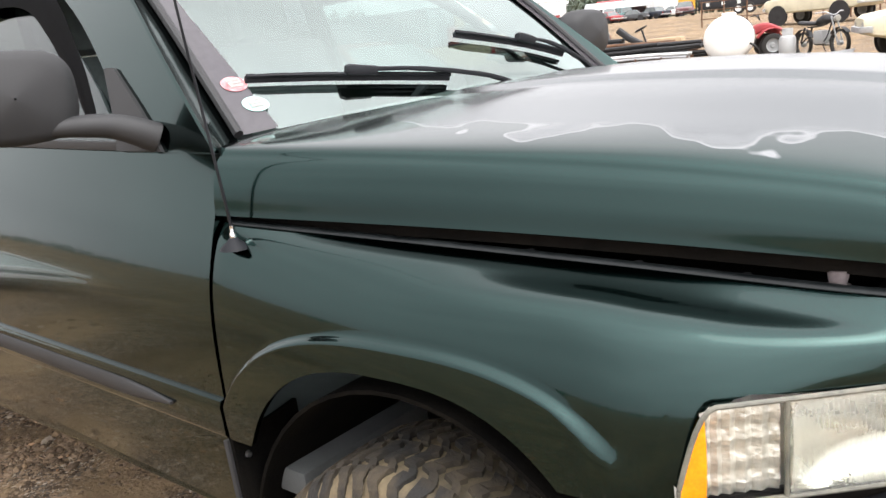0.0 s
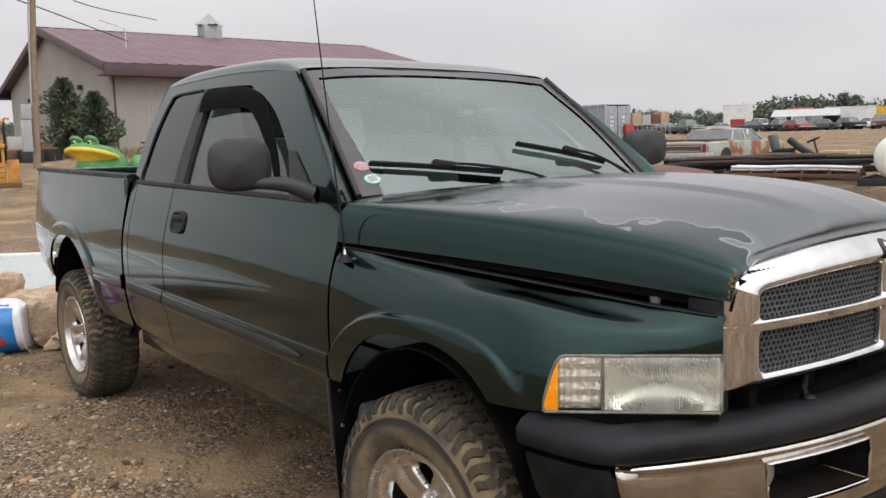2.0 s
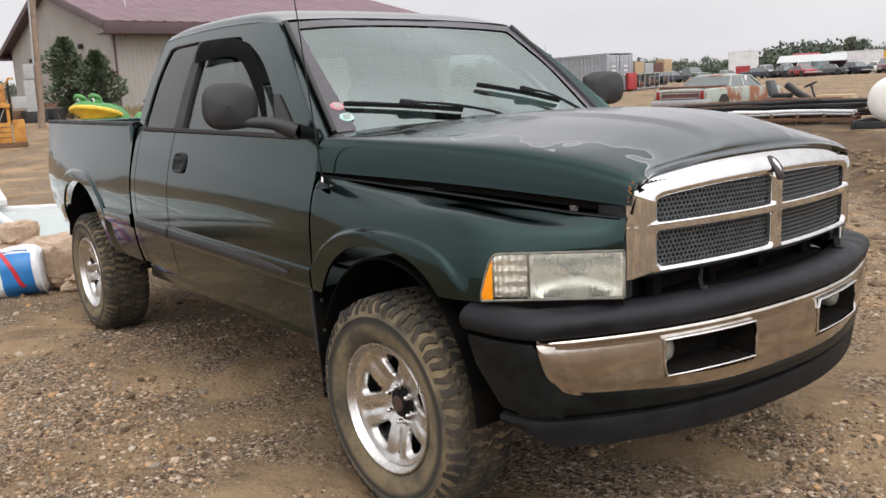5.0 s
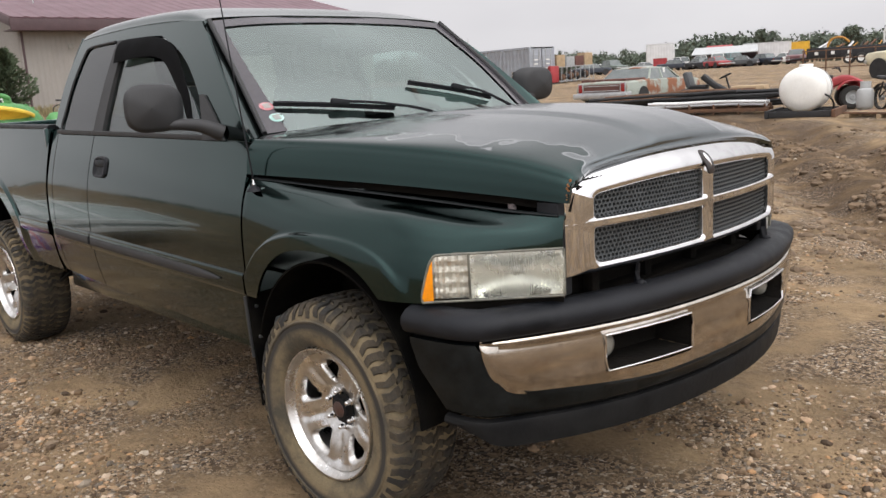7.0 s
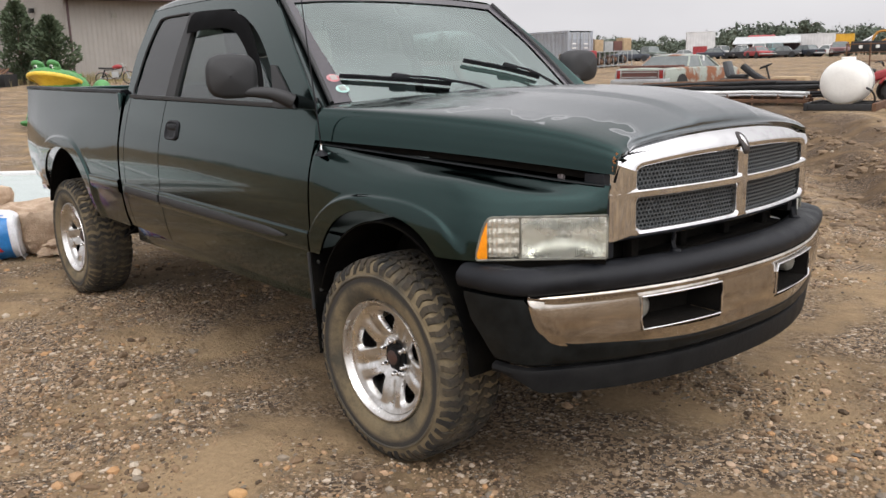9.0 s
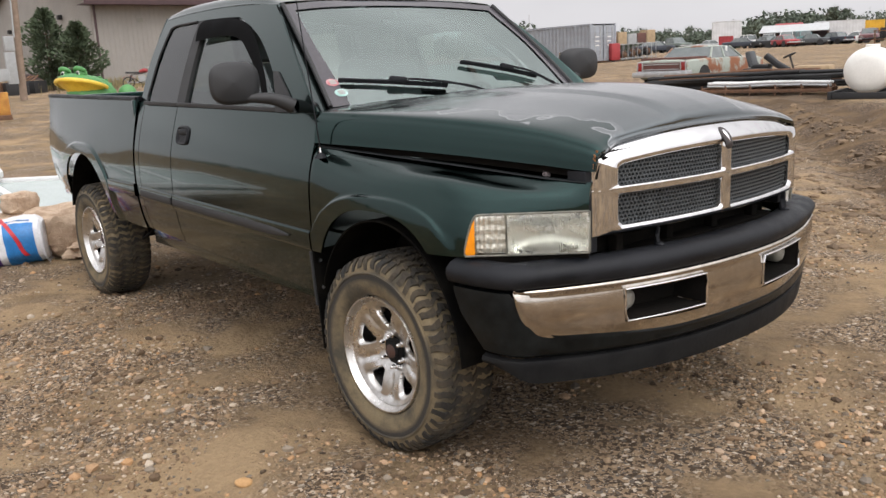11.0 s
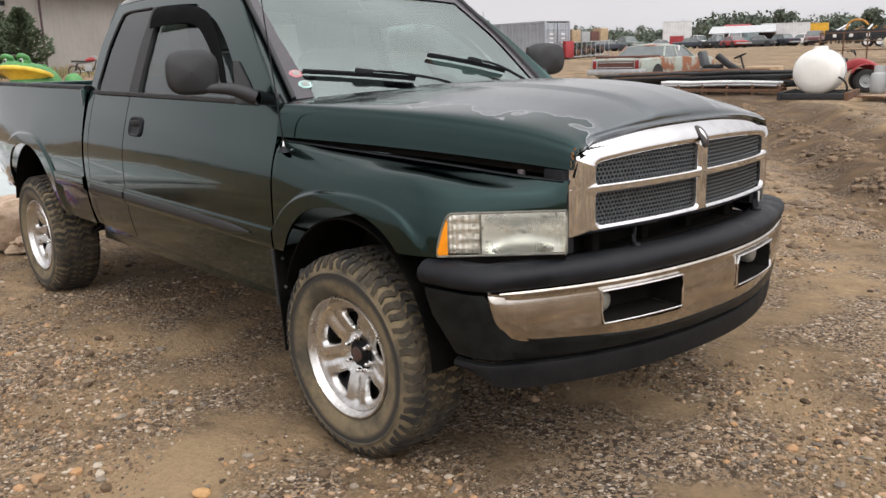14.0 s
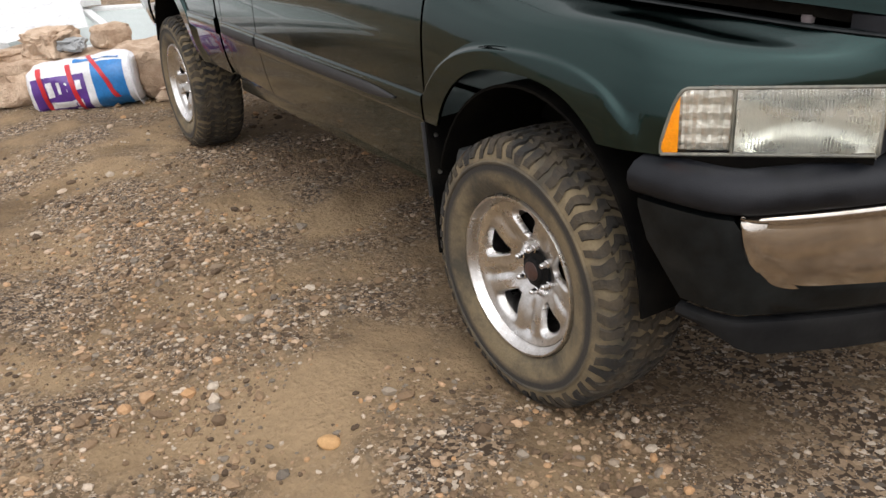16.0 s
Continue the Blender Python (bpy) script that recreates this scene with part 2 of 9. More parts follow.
def dirt_material():
    """Gravelly dirt: broad damp and dry patches, small stones by Voronoi cells, relief."""
    m = mat("gravelly_dirt", (0.335, 0.236, 0.136), (0.128, 0.086, 0.047), rough=0.92, scale=0.75, fine=38, bump=0.6, lo=0.40, hi=0.60, spec=0.25, dist=0.02)
    n, l = m.node_tree.nodes, m.node_tree.links
    bsdf = n["Principled BSDF"]
    tc = [k for k in n if k.type == "TEX_COORD"][0]
    old = bsdf.inputs["Base Color"].links[0].from_socket
    # damp darker stretches at middle size
    wet = n.new("ShaderNodeTexNoise")
    wet.inputs["Scale"].default_value, wet.inputs["Detail"].default_value = 1.7, 7.0
    l.new(tc.outputs["Object"], wet.inputs["Vector"])
    wr = n.new("ShaderNodeMapRange")
    wr.inputs["From Min"].default_value, wr.inputs["From Max"].default_value = 0.50, 0.64
    l.new(wet.outputs["Fac"], wr.inputs["Value"])
    mx = n.new("ShaderNodeMix")
    mx.data_type, mx.blend_type = "RGBA", "MULTIPLY"
    mx.inputs[7].default_value = (0.62, 0.60, 0.57, 1)
    l.new(wr.outputs[0], mx.inputs["Factor"])
    l.new(old, mx.inputs[6])
    # grit: cells of lighter and darker stone
    vor = n.new("ShaderNodeTexVoronoi")
    vor.inputs["Scale"].default_value = 62
    vor.inputs["Randomness"].default_value = 1.0
    l.new(tc.outputs["Object"], vor.inputs["Vector"])
    sep = n.new("ShaderNodeSeparateColor")
    l.new(vor.outputs["Color"], sep.inputs[0])
    grit = n.new("ShaderNodeValToRGB")
    grit.color_ramp.interpolation = "CONSTANT"
    els = grit.color_ramp.elements
    els[0].position, els[0].color = 0.0, (0.060, 0.041, 0.027, 1)
    els[1].position, els[1].color = 0.35, (0.27, 0.19, 0.118, 1)
    for pos, c in ((0.6, (0.36, 0.26, 0.17, 1)), (0.78, (0.13, 0.11, 0.09, 1)), (0.92, (0.58, 0.49, 0.39, 1))):
        e = els.new(pos)
        e.color = c
    # two sizes of grain, the finer between the coarser
    fine_v = n.new("ShaderNodeTexVoronoi")
    fine_v.inputs["Scale"].default_value = 170
    l.new(tc.outputs["Object"], fine_v.inputs["Vector"])
    sep2 = n.new("ShaderNodeSeparateColor")
    l.new(fine_v.outputs["Color"], sep2.inputs[0])
    pick = n.new("ShaderNodeMath")
    pick.operation = "GREATER_THAN"
    pick.inputs[1].default_value = 0.45
    l.new(sep.outputs[1], pick.inputs[0])
    which = n.new("ShaderNodeMix")
    l.new(pick.outputs[0], which.inputs["Factor"])
    l.new(sep2.outputs[0], which.inputs[2])
    l.new(sep.outputs[0], which.inputs[3])
    l.new(which.outputs[0], grit.inputs[0])
    gm = n.new("ShaderNodeTexNoise")
    gm.inputs["Scale"].default_value, gm.inputs["Detail"].default_value = 1.5, 7.0
    l.new(tc.outputs["Object"], gm.inputs["Vector"])
    gr = n.new("ShaderNodeMapRange")
    gr.inputs["From Min"].default_value, gr.inputs["From Max"].default_value, gr.inputs["To Max"].default_value = 0.43, 0.57, 0.9
    l.new(gm.outputs["Fac"], gr.inputs["Value"])
    m2 = n.new("ShaderNodeMix")
    m2.data_type = "RGBA"
    l.new(gr.outputs[0], m2.inputs["Factor"])
    l.new(mx.outputs[2], m2.inputs[6])
    l.new(grit.outputs[0], m2.inputs[7])
    # churned damp earth along the wheel tracks ahead of the truck
    dot = n.new("ShaderNodeVectorMath")
    dot.operation = "DOT_PRODUCT"
    dot.inputs[1].default_value = (0.80, 0.60, 0)
    l.new(tc.outputs["Object"], dot.inputs[0])
    wob = n.new("ShaderNodeTexNoise")
    wob.inputs["Scale"].default_value, wob.inputs["Detail"].default_value = 0.9, 6.0
    l.new(tc.outputs["Object"], wob.inputs["Vector"])
    off = n.new("ShaderNodeMath")
    off.operation = "MULTIPLY_ADD"
    off.inputs[1].default_value, off.inputs[2].default_value = 1.6, -0.8 - 4.0
    l.new(wob.outputs["Fac"], off.inputs[0])
    away = n.new("ShaderNodeMath")
    l.new(dot.outputs["Value"], away.inputs[0])
    l.new(off.outputs[0], away.inputs[1])
    near = n.new("ShaderNodeMath")
    near.operation = "ABSOLUTE"
    l.new(away.outputs[0], near.inputs[0])
    band = n.new("ShaderNodeMapRange")
    band.inputs["From Min"].default_value, band.inputs["From Max"].default_value = 1.5, 0.9
    band.inputs["To Max"].default_value = 0.8
    l.new(near.outputs[0], band.inputs["Value"])
    ys = n.new("ShaderNodeSeparateXYZ")
    l.new(tc.outputs["Object"], ys.inputs[0])
    start = n.new("ShaderNodeMapRange")
    start.inputs["From Min"].default_value, start.inputs["From Max"].default_value = 3.5, 6.0
    l.new(ys.outputs["Y"], start.inputs["Value"])
    both = n.new("ShaderNodeMath")
    both.operation = "MULTIPLY"
    l.new(band.outputs[0], both.inputs[0])
    l.new(start.outputs[0], both.inputs[1])
    m3 = n.new("ShaderNodeMix")
    m3.data_type, m3.blend_type = "RGBA", "MULTIPLY"
    m3.inputs[7].default_value = (0.40, 0.36, 0.33, 1)
    l.new(both.outputs[0], m3.inputs["Factor"])
    l.new(m2.outputs[2], m3.inputs[6])
    l.new(m3.outputs[2], bsdf.inputs["Base Color"])
    bump = [k for k in n if k.type == "BUMP"][0]
    b2 = n.new("ShaderNodeBump")
    b2.invert = True
    b2.inputs["Strength"].default_value, b2.inputs["Distance"].default_value = 0.35, 0.008
    l.new(vor.outputs["Distance"], b2.inputs["Height"])
    crumb = n.new("ShaderNodeTexNoise")
    crumb.inputs["Scale"].default_value, crumb.inputs["Detail"].default_value, crumb.inputs["Roughness"].default_value = 13.0, 8.0, 0.7
    l.new(tc.outputs["Object"], crumb.inputs["Vector"])
    b3 = n.new("ShaderNodeBump")
    b3.inputs["Strength"].default_value, b3.inputs["Distance"].default_value = 0.9, 0.045
    l.new(crumb.outputs["Fac"], b3.inputs["Height"])
    l.new(bump.outputs[0], b3.inputs["Normal"])
    l.new(b3.outputs[0], b2.inputs["Normal"])
    l.new(b2.outputs[0], bsdf.inputs["Normal"])
    return m


def stone_material():
    m = mat("mixed_stone", (0.3, 0.24, 0.18), rough=0.85, scale=30, fine=160, bump=0.25, spec=0.3)
    n, l = m.node_tree.nodes, m.node_tree.links
    geo = n.new("ShaderNodeNewGeometry")
    ramp = n.new("ShaderNodeValToRGB")
    els = ramp.color_ramp.elements
    els[0].position, els[0].color = 0.0, (0.055, 0.038, 0.025, 1)
    els[1].position, els[1].color = 1.0, (0.44, 0.37, 0.29, 1)
    for pos, c in ((0.30, (0.20, 0.132, 0.078, 1)), (0.55, (0.31, 0.212, 0.125, 1)), (0.65, (0.13, 0.108, 0.086, 1)), (0.74, (0.25, 0.205, 0.155, 1)), (0.84, (0.40, 0.23, 0.11, 1)), (0.93, (0.46, 0.37, 0.28, 1))):
        e = els.new(pos)
        e.color = c
    l.new(geo.outputs["Random Per Island"], ramp.inputs[0])
    hsv = [k for k in n if k.type == "HUE_SAT"][0]
    l.new(ramp.outputs[0], hsv.inputs["Color"])
    return m


DIRT = dirt_material()
TAN_STONE = mat("tan_stone", (0.50, 0.30, 0.13), (0.40, 0.23, 0.10), rough=0.7, scale=30, fine=160, bump=0.15)
STONE = stone_material()
CLOD = mat("dirt_clod", (0.20, 0.138, 0.086), (0.13, 0.09, 0.056), rough=0.95, scale=12, fine=90, bump=0.5, island=0.25)

# ---- materials of the yard ----
def plain(name, col, k=0.75, **kw):
    return mat(name, col, tuple(c * k for c in col), **{"rough": 0.6, "scale": 5, "fine": 60, "bump": 0.1, **kw})


SIDING = plain("tan_metal_siding", (0.29, 0.27, 0.245), 0.88, rough=0.55, scale=0.5)
ROOF_RED = plain("plum_metal_roof", (0.150, 0.086, 0.100), 0.85, rough=0.5, scale=0.6)
FASCIA = plain("dark_plum_trim", (0.075, 0.042, 0.046), 0.8, rough=0.5, scale=2)
WOOD_POLE = plain("weathered_pole_wood", (0.27, 0.20, 0.15), 0.7, rough=0.9, scale=3, bump=0.4)
GREY_BOX = plain("grey_metal_box", (0.33, 0.34, 0.34), 0.85, rough=0.5, scale=4)
NEEDLES = plain("pine_needles", (0.095, 0.125, 0.075), 0.7, rough=0.9, scale=3, island=0.25, spec=0.2)
# leaf green paled and greyed: the air's haze is put into the colour
LEAVES = plain("haze_paled_leaves", (0.110, 0.135, 0.100), 0.75, rough=0.85, scale=0.15, island=0.4)
BARK = plain("bark", (0.12, 0.09, 0.065), 0.7, rough=0.95, scale=4, bump=0.5)
DRY_GRASS = plain("dry_grass", (0.30, 0.25, 0.13), 0.7, rough=0.9, scale=2, island=0.35)
YELLOW = mat("weathered_yellow_paint", (0.52, 0.26, 0.045), (0.33, 0.14, 0.03), rough=0.6, scale=3.5, fine=40, bump=0.2)
RUSTY = mat("rusted_steel", (0.17, 0.085, 0.045), (0.09, 0.055, 0.038), rough=0.85, scale=6, fine=60, bump=0.3)
BLACK = plain("old_black_plastic", (0.018, 0.018, 0.019), 0.7, rough=0.55, scale=6)
BLACK_PAINT = plain("black_trailer_paint", (0.014, 0.015, 0.019), 0.7, rough=0.4, scale=3)
TYRE_FAR = plain("dusty_black_rubber", (0.035, 0.033, 0.031), 0.8, rough=0.85, scale=4)
WHITE = plain("white_paint", (0.74, 0.74, 0.72), 0.88, rough=0.45, scale=2)
VINYL = plain("white_vinyl", (0.70, 0.70, 0.69), 0.93, rough=0.4, scale=5)
POLY = plain("white_polyethylene", (0.80, 0.79, 0.75), 0.92, rough=0.42, scale=2, bump=0.05)
CREAM = plain("cream_paint", (0.62, 0.57, 0.42), 0.8, rough=0.5, scale=2)
RED = plain("faded_red_paint", (0.34, 0.035, 0.04), 0.75, rough=0.45, scale=3)
MAROON = plain("maroon_paint", (0.16, 0.07, 0.075), 0.8, rough=0.4, scale=2)
TURQ = plain("turquoise_paint", (0.16, 0.30, 0.30), 0.8, rough=0.5, scale=2)
OLIVE = plain("faded_green_paint", (0.14, 0.17, 0.15), 0.8, rough=0.5, scale=2)
NAVY = plain("dark_blue_paint", (0.03, 0.036, 0.05), 0.8, rough=0.4, scale=2)
SILVER = plain("silver_paint", (0.45, 0.46, 0.46), 0.85, rough=0.4, scale=2)
BOX_YELLOW = plain("yellow_box_paint", (0.68, 0.38, 0.03), 0.85, rough=0.5, scale=1)
BOX_WHITE = plain("white_box_siding", (0.62, 0.62, 0.62), 0.85, rough=0.5, scale=1)
CONTAINER = mat("grey_container_paint", (0.30, 0.325, 0.36), (0.24, 0.25, 0.27), rough=0.55, scale=1.2, fine=20, bump=0.1)
RUST_PAINT = mat("grey_paint_breaking_to_rust", (0.30, 0.33, 0.29), (0.22, 0.085, 0.040), rough=0.65, scale=1.15, fine=40, bump=0.15, lo=0.50, hi=0.58)
RUST_RED = mat("rust_red_paint", (0.130, 0.052, 0.040), (0.085, 0.038, 0.030), rough=0.6, scale=2.5, fine=50, bump=0.2)
CAR_GLASS = mat("dusty_car_glass", (0.10, 0.115, 0.115), (0.16, 0.175, 0.17), rough=0.12, scale=1.5, fine=30, bump=0.0)
GALV = mat("galvanised_pipe", (0.52, 0.53, 0.54), (0.36, 0.36, 0.36), rough=0.35, metal=0.7, scale=5, fine=40, bump=0.1)
WHITE_PIPE = plain("white_pipe", (0.70, 0.70, 0.70), 0.85, rough=0.4, scale=3)
LUMBER = plain("raw_lumber", (0.42, 0.31, 0.19), 0.75, rough=0.85, scale=4, bump=0.2)
FROG_GREEN = mat("frog_green_fibreglass", (0.085, 0.27, 0.075), (0.05, 0.19, 0.055), rough=0.45, scale=5, fine=30, bump=0.25)
FROG_YELLOW = mat("frog_yellow_fibreglass", (0.74, 0.52, 0.06), (0.62, 0.40, 0.04), rough=0.4, scale=4, fine=30, bump=0.1)
FROG_WHITE = plain("eye_white", (0.75, 0.75, 0.70), 0.9, rough=0.4)
BATT = mat("tan_insulation", (0.58, 0.44, 0.32), (0.40, 0.28, 0.19), rough=0.95, scale=9, fine=70, bump=0.8, lo=0.40, hi=0.62, dist=0.03)
BAG_WHITE = plain("bag_white_film", (0.72, 0.72, 0.74), 0.85, rough=0.3, scale=9, bump=0.3)
BAG_BLUE = plain("bag_blue_film", (0.025, 0.20, 0.52), 0.8, rough=0.28, scale=9, bump=0.3)
BAG_PURPLE = plain("bag_purple_film", (0.10, 0.035, 0.24), 0.75, rough=0.3, scale=9, bump=0.3)
STRAP_RED = plain("red_strap", (0.50, 0.02, 0.03), 0.8, rough=0.35, scale=9)
FILM = plain("cloudy_plastic_film", (0.74, 0.74, 0.74), 0.95, rough=0.25, scale=4)
FILM.node_tree.nodes["Principled BSDF"].inputs["Alpha"].default_value = 0.55
SAFETY = plain("lime_yellow_cloth", (0.60, 0.62, 0.03), 0.8, rough=0.8)
VINYL_PANEL = plain("white_glazed_panel", (0.40, 0.45, 0.43), 0.9, rough=0.2, scale=3, bump=0.02)
GREY_DARK = plain("charcoal_vinyl", (0.075, 0.08, 0.085), 0.8, rough=0.6, scale=6)


def peel(m):
    """Hazy bleached clear coat over the hood's top, with a pale ragged edge where it peels."""
    n, l = m.node_tree.nodes, m.node_tree.links
    bsdf = n["Principled BSDF"]
    tc = [k for k in n if k.type == "TEX_COORD"][0]
    old = bsdf.inputs["Base Color"].links[0].from_socket
    xyz = n.new("ShaderNodeSeparateXYZ")
    l.new(tc.outputs["Object"], xyz.inputs[0])

    def sums(op, a, b):
        k = n.new("ShaderNodeMath")
        k.operation = op
        for i, v in enumerate((a, b)):
            if isinstance(v, (int, float)):
                k.inputs[i].default_value = v
            else:
                l.new(v, k.inputs[i])
        return k.outputs[0]

    side = sums("ABSOLUTE", xyz.outputs["Y"], 0)
    line = sums("SUBTRACT", 0.660, sums("MULTIPLY", xyz.outputs["X"], 0.115))
    blot = n.new("ShaderNodeTexNoise")
    blot.inputs["Scale"].default_value, blot.inputs["Detail"].default_value, blot.inputs["Roughness"].default_value = 5.2, 2.2, 0.45
    l.new(tc.outputs["Object"], blot.inputs["Vector"])
    field = sums("ADD", sums("MULTIPLY", sums("SUBTRACT", line, side), 2.6), sums("MULTIPLY", sums("SUBTRACT", blot.outputs["Fac"], 0.5), 1.35))
    ramp = n.new("ShaderNodeValToRGB")
    els = ramp.color_ramp.elements
    els[0].position, els[0].color = 0.0, (0, 0, 0, 1)
    els[1].position, els[1].color = 0.05, (1, 1, 1, 1)
    l.new(field, ramp.inputs[0])
    rim = n.new("ShaderNodeValToRGB")
    e2 = rim.color_ramp.elements
    e2[0].position, e2[0].color = 0.0, (0, 0, 0, 1)
    e2[1].position, e2[1].color = 0.012, (1, 1, 1, 1)
    for pos, v in ((0.032, 0.35), (0.12, 0.0)):
        e = e2.new(pos)
        e.color = (v, v, v, 1)
    l.new(field, rim.inputs[0])
    haze = n.new("ShaderNodeMix")
    haze.data_type = "RGBA"
    haze.inputs[7].default_value = (0.120, 0.134, 0.138, 1)
    l.new(ramp.outputs[0], haze.inputs["Factor"])
    l.new(old, haze.inputs[6])
    edge = n.new("ShaderNodeMix")
    edge.data_type = "RGBA"
    edge.inputs[7].default_value = (0.30, 0.31, 0.315, 1)
    l.new(rim.outputs[0], edge.inputs["Factor"])
    l.new(haze.outputs[2], edge.inputs[6])
    l.new(edge.outputs[2], bsdf.inputs["Base Color"])
    rough = n.new("ShaderNodeMapRange")
    rough.inputs["To Min"].default_value, rough.inputs["To Max"].default_value = 0.06, 0.34
    l.new(ramp.outputs[0], rough.inputs["Value"])
    l.new(rough.outputs[0], bsdf.inputs["Coat Roughness"])


peel(HOOD_PAINT)


def scuffed_ring(m, r0, r1):
    """A dark, rubbed band round the tyre's wall between two radii."""
    n, l = m.node_tree.nodes, m.node_tree.links
    bsdf = n["Principled BSDF"]
    tc = [k for k in n if k.type == "TEX_COORD"][0]
    old = bsdf.inputs["Base Color"].links[0].from_socket
    flat = n.new("ShaderNodeVectorMath")
    flat.operation = "MULTIPLY"
    flat.inputs[1].default_value = (1, 0, 1)
    l.new(tc.outputs["Object"], flat.inputs[0])
    size = n.new("ShaderNodeVectorMath")
    size.operation = "LENGTH"
    l.new(flat.outputs[0], size.inputs[0])
    wob = n.new("ShaderNodeTexNoise")
    wob.inputs["Scale"].default_value, wob.inputs["Detail"].default_value = 9.0, 5.0
    l.new(tc.outputs["Object"], wob.inputs["Vector"])
    shift = n.new("ShaderNodeMath")
    shift.operation = "MULTIPLY_ADD"
    shift.inputs[1].default_value = 0.024
    l.new(wob.outputs["Fac"], shift.inputs[0])
    l.new(size.outputs["Value"], shift.inputs[2])
    ramp = n.new("ShaderNodeMapRange")
    mid, half = (r0 + r1) / 2 + 0.012, (r1 - r0) / 2
    dist = n.new("ShaderNodeMath")
    dist.operation = "SUBTRACT"
    dist.inputs[1].default_value = mid
    l.new(shift.outputs[0], dist.inputs[0])
    near = n.new("ShaderNodeMath")
    near.operation = "ABSOLUTE"
    l.new(dist.outputs[0], near.inputs[0])
    ramp.inputs["From Min"].default_value, ramp.inputs["From Max"].default_value = half + 0.010, half - 0.008
    ramp.inputs["To Max"].default_value = 0.92
    l.new(near.outputs[0], ramp.inputs["Value"])
    mix = n.new("ShaderNodeMix")
    mix.data_type = "RGBA"
    mix.inputs[7].default_value = (0.024, 0.023, 0.022, 1)
    l.new(ramp.outputs[0], mix.inputs["Factor"])
    l.new(old, mix.inputs[6])
    l.new(mix.outputs[2], bsdf.inputs["Base Color"])


scuffed_ring(SIDEWALL, 0.306, 0.334)

# ---- building helpers ----
def part(name, bm, material, parent=None, label="", smooth=True, angle=40):
    """Links a bmesh as one mesh object, under a thing or a part if one is given."""
    if len(bm.faces):
        bmesh.ops.recalc_face_normals(bm, faces=bm.faces[:])
    me = bpy.data.meshes.new(name)
    bm.to_mesh(me)
    bm.free()
    for m in material if isinstance(material, (list, tuple)) else (material,):
        me.materials.append(m)
    if smooth:
        me.shade_smooth()
        me.set_sharp_from_angle(angle=radians(angle))
    ob = new(name, me)
    ob.parent = parent
    if label:
        ob["label"] = label
    return ob


def base(name, label, category, at=(0, 0, 0), turn=0, group="", kind=""):
    """An Empty at a thing's foot, which carries its parts."""
    ob = new(name)
    ob.empty_display_size = 0.1
    ob.matrix_world = pose(*at, 0, 0, turn)
    return tagged(ob, label, category, group, kind)


def cr(pts, n):
    """n points on a smooth curve through pts."""
    p = np.array(pts, float)
    p = np.vstack([2 * p[0] - p[1], p, 2 * p[-1] - p[-2]])
    t = np.linspace(0, len(pts) - 1 - 1e-9, n)
    i = t.astype(int)
    f = (t - i)[:, None]
    a, b, c, d = p[i], p[i + 1], p[i + 2], p[i + 3]
    return 0.5 * (2 * b + (c - a) * f + (2 * a - 5 * b + 4 * c - d) * f**2 + (3 * b - a - 3 * c + d) * f**3)


def lerp_rows(keys, x):
    """Control points at x, smoothly between the stations (x, points)."""
    xs = [k[0] for k in keys]
    order = np.argsort(xs)
    xs = np.array(xs)[order]
    vals = np.array([keys[i][1] for i in order], float)
    x = min(max(x, xs[0]), xs[-1])
    i = min(max(np.searchsorted(xs, x) - 1, 0), len(xs) - 2)
    h = xs[i + 1] - xs[i]
    f = (x - xs[i]) / h

    def slope(k):
        if k <= 0 or k >= len(xs) - 1:
            return (vals[min(k + 1, len(xs) - 1)] - vals[max(k - 1, 0)]) / (xs[min(k + 1, len(xs) - 1)] - xs[max(k - 1, 0)])
        return (vals[k + 1] - vals[k - 1]) / (xs[k + 1] - xs[k - 1])

    return (2 * f**3 - 3 * f**2 + 1) * vals[i] + (f**3 - 2 * f**2 + f) * h * slope(i) + (3 * f**2 - 2 * f**3) * vals[i + 1] + (f**3 - f**2) * h * slope(i + 1)


def grid(bm, rows, close=False, skip=None):
    """Quads between rows of points. close: join the last row to the first. skip(i, j): leave that quad out."""
    v = [[bm.verts.new(tuple(p)) for p in r] for r in rows]
    m = len(v)
    for i in range(m if close else m - 1):
        a, b = v[i], v[(i + 1) % m]
        for j in range(len(a) - 1):
            if skip and skip(i, j):
                continue
            bm.faces.new((a[j], a[j + 1], b[j + 1], b[j]))
    return v


def thick(bm, t):
    bmesh.ops.recalc_face_normals(bm, faces=bm.faces[:])
    bmesh.ops.solidify(bm, geom=bm.faces[:], thickness=t)
    return bm


def patch(net, nu, nv):
    """Rows of points on a smooth sheet through a net of control points."""
    cols = [cr(r, nv) for r in net]
    return np.array([cr([c[j] for c in cols], nu) for j in range(nv)]).transpose(1, 0, 2)


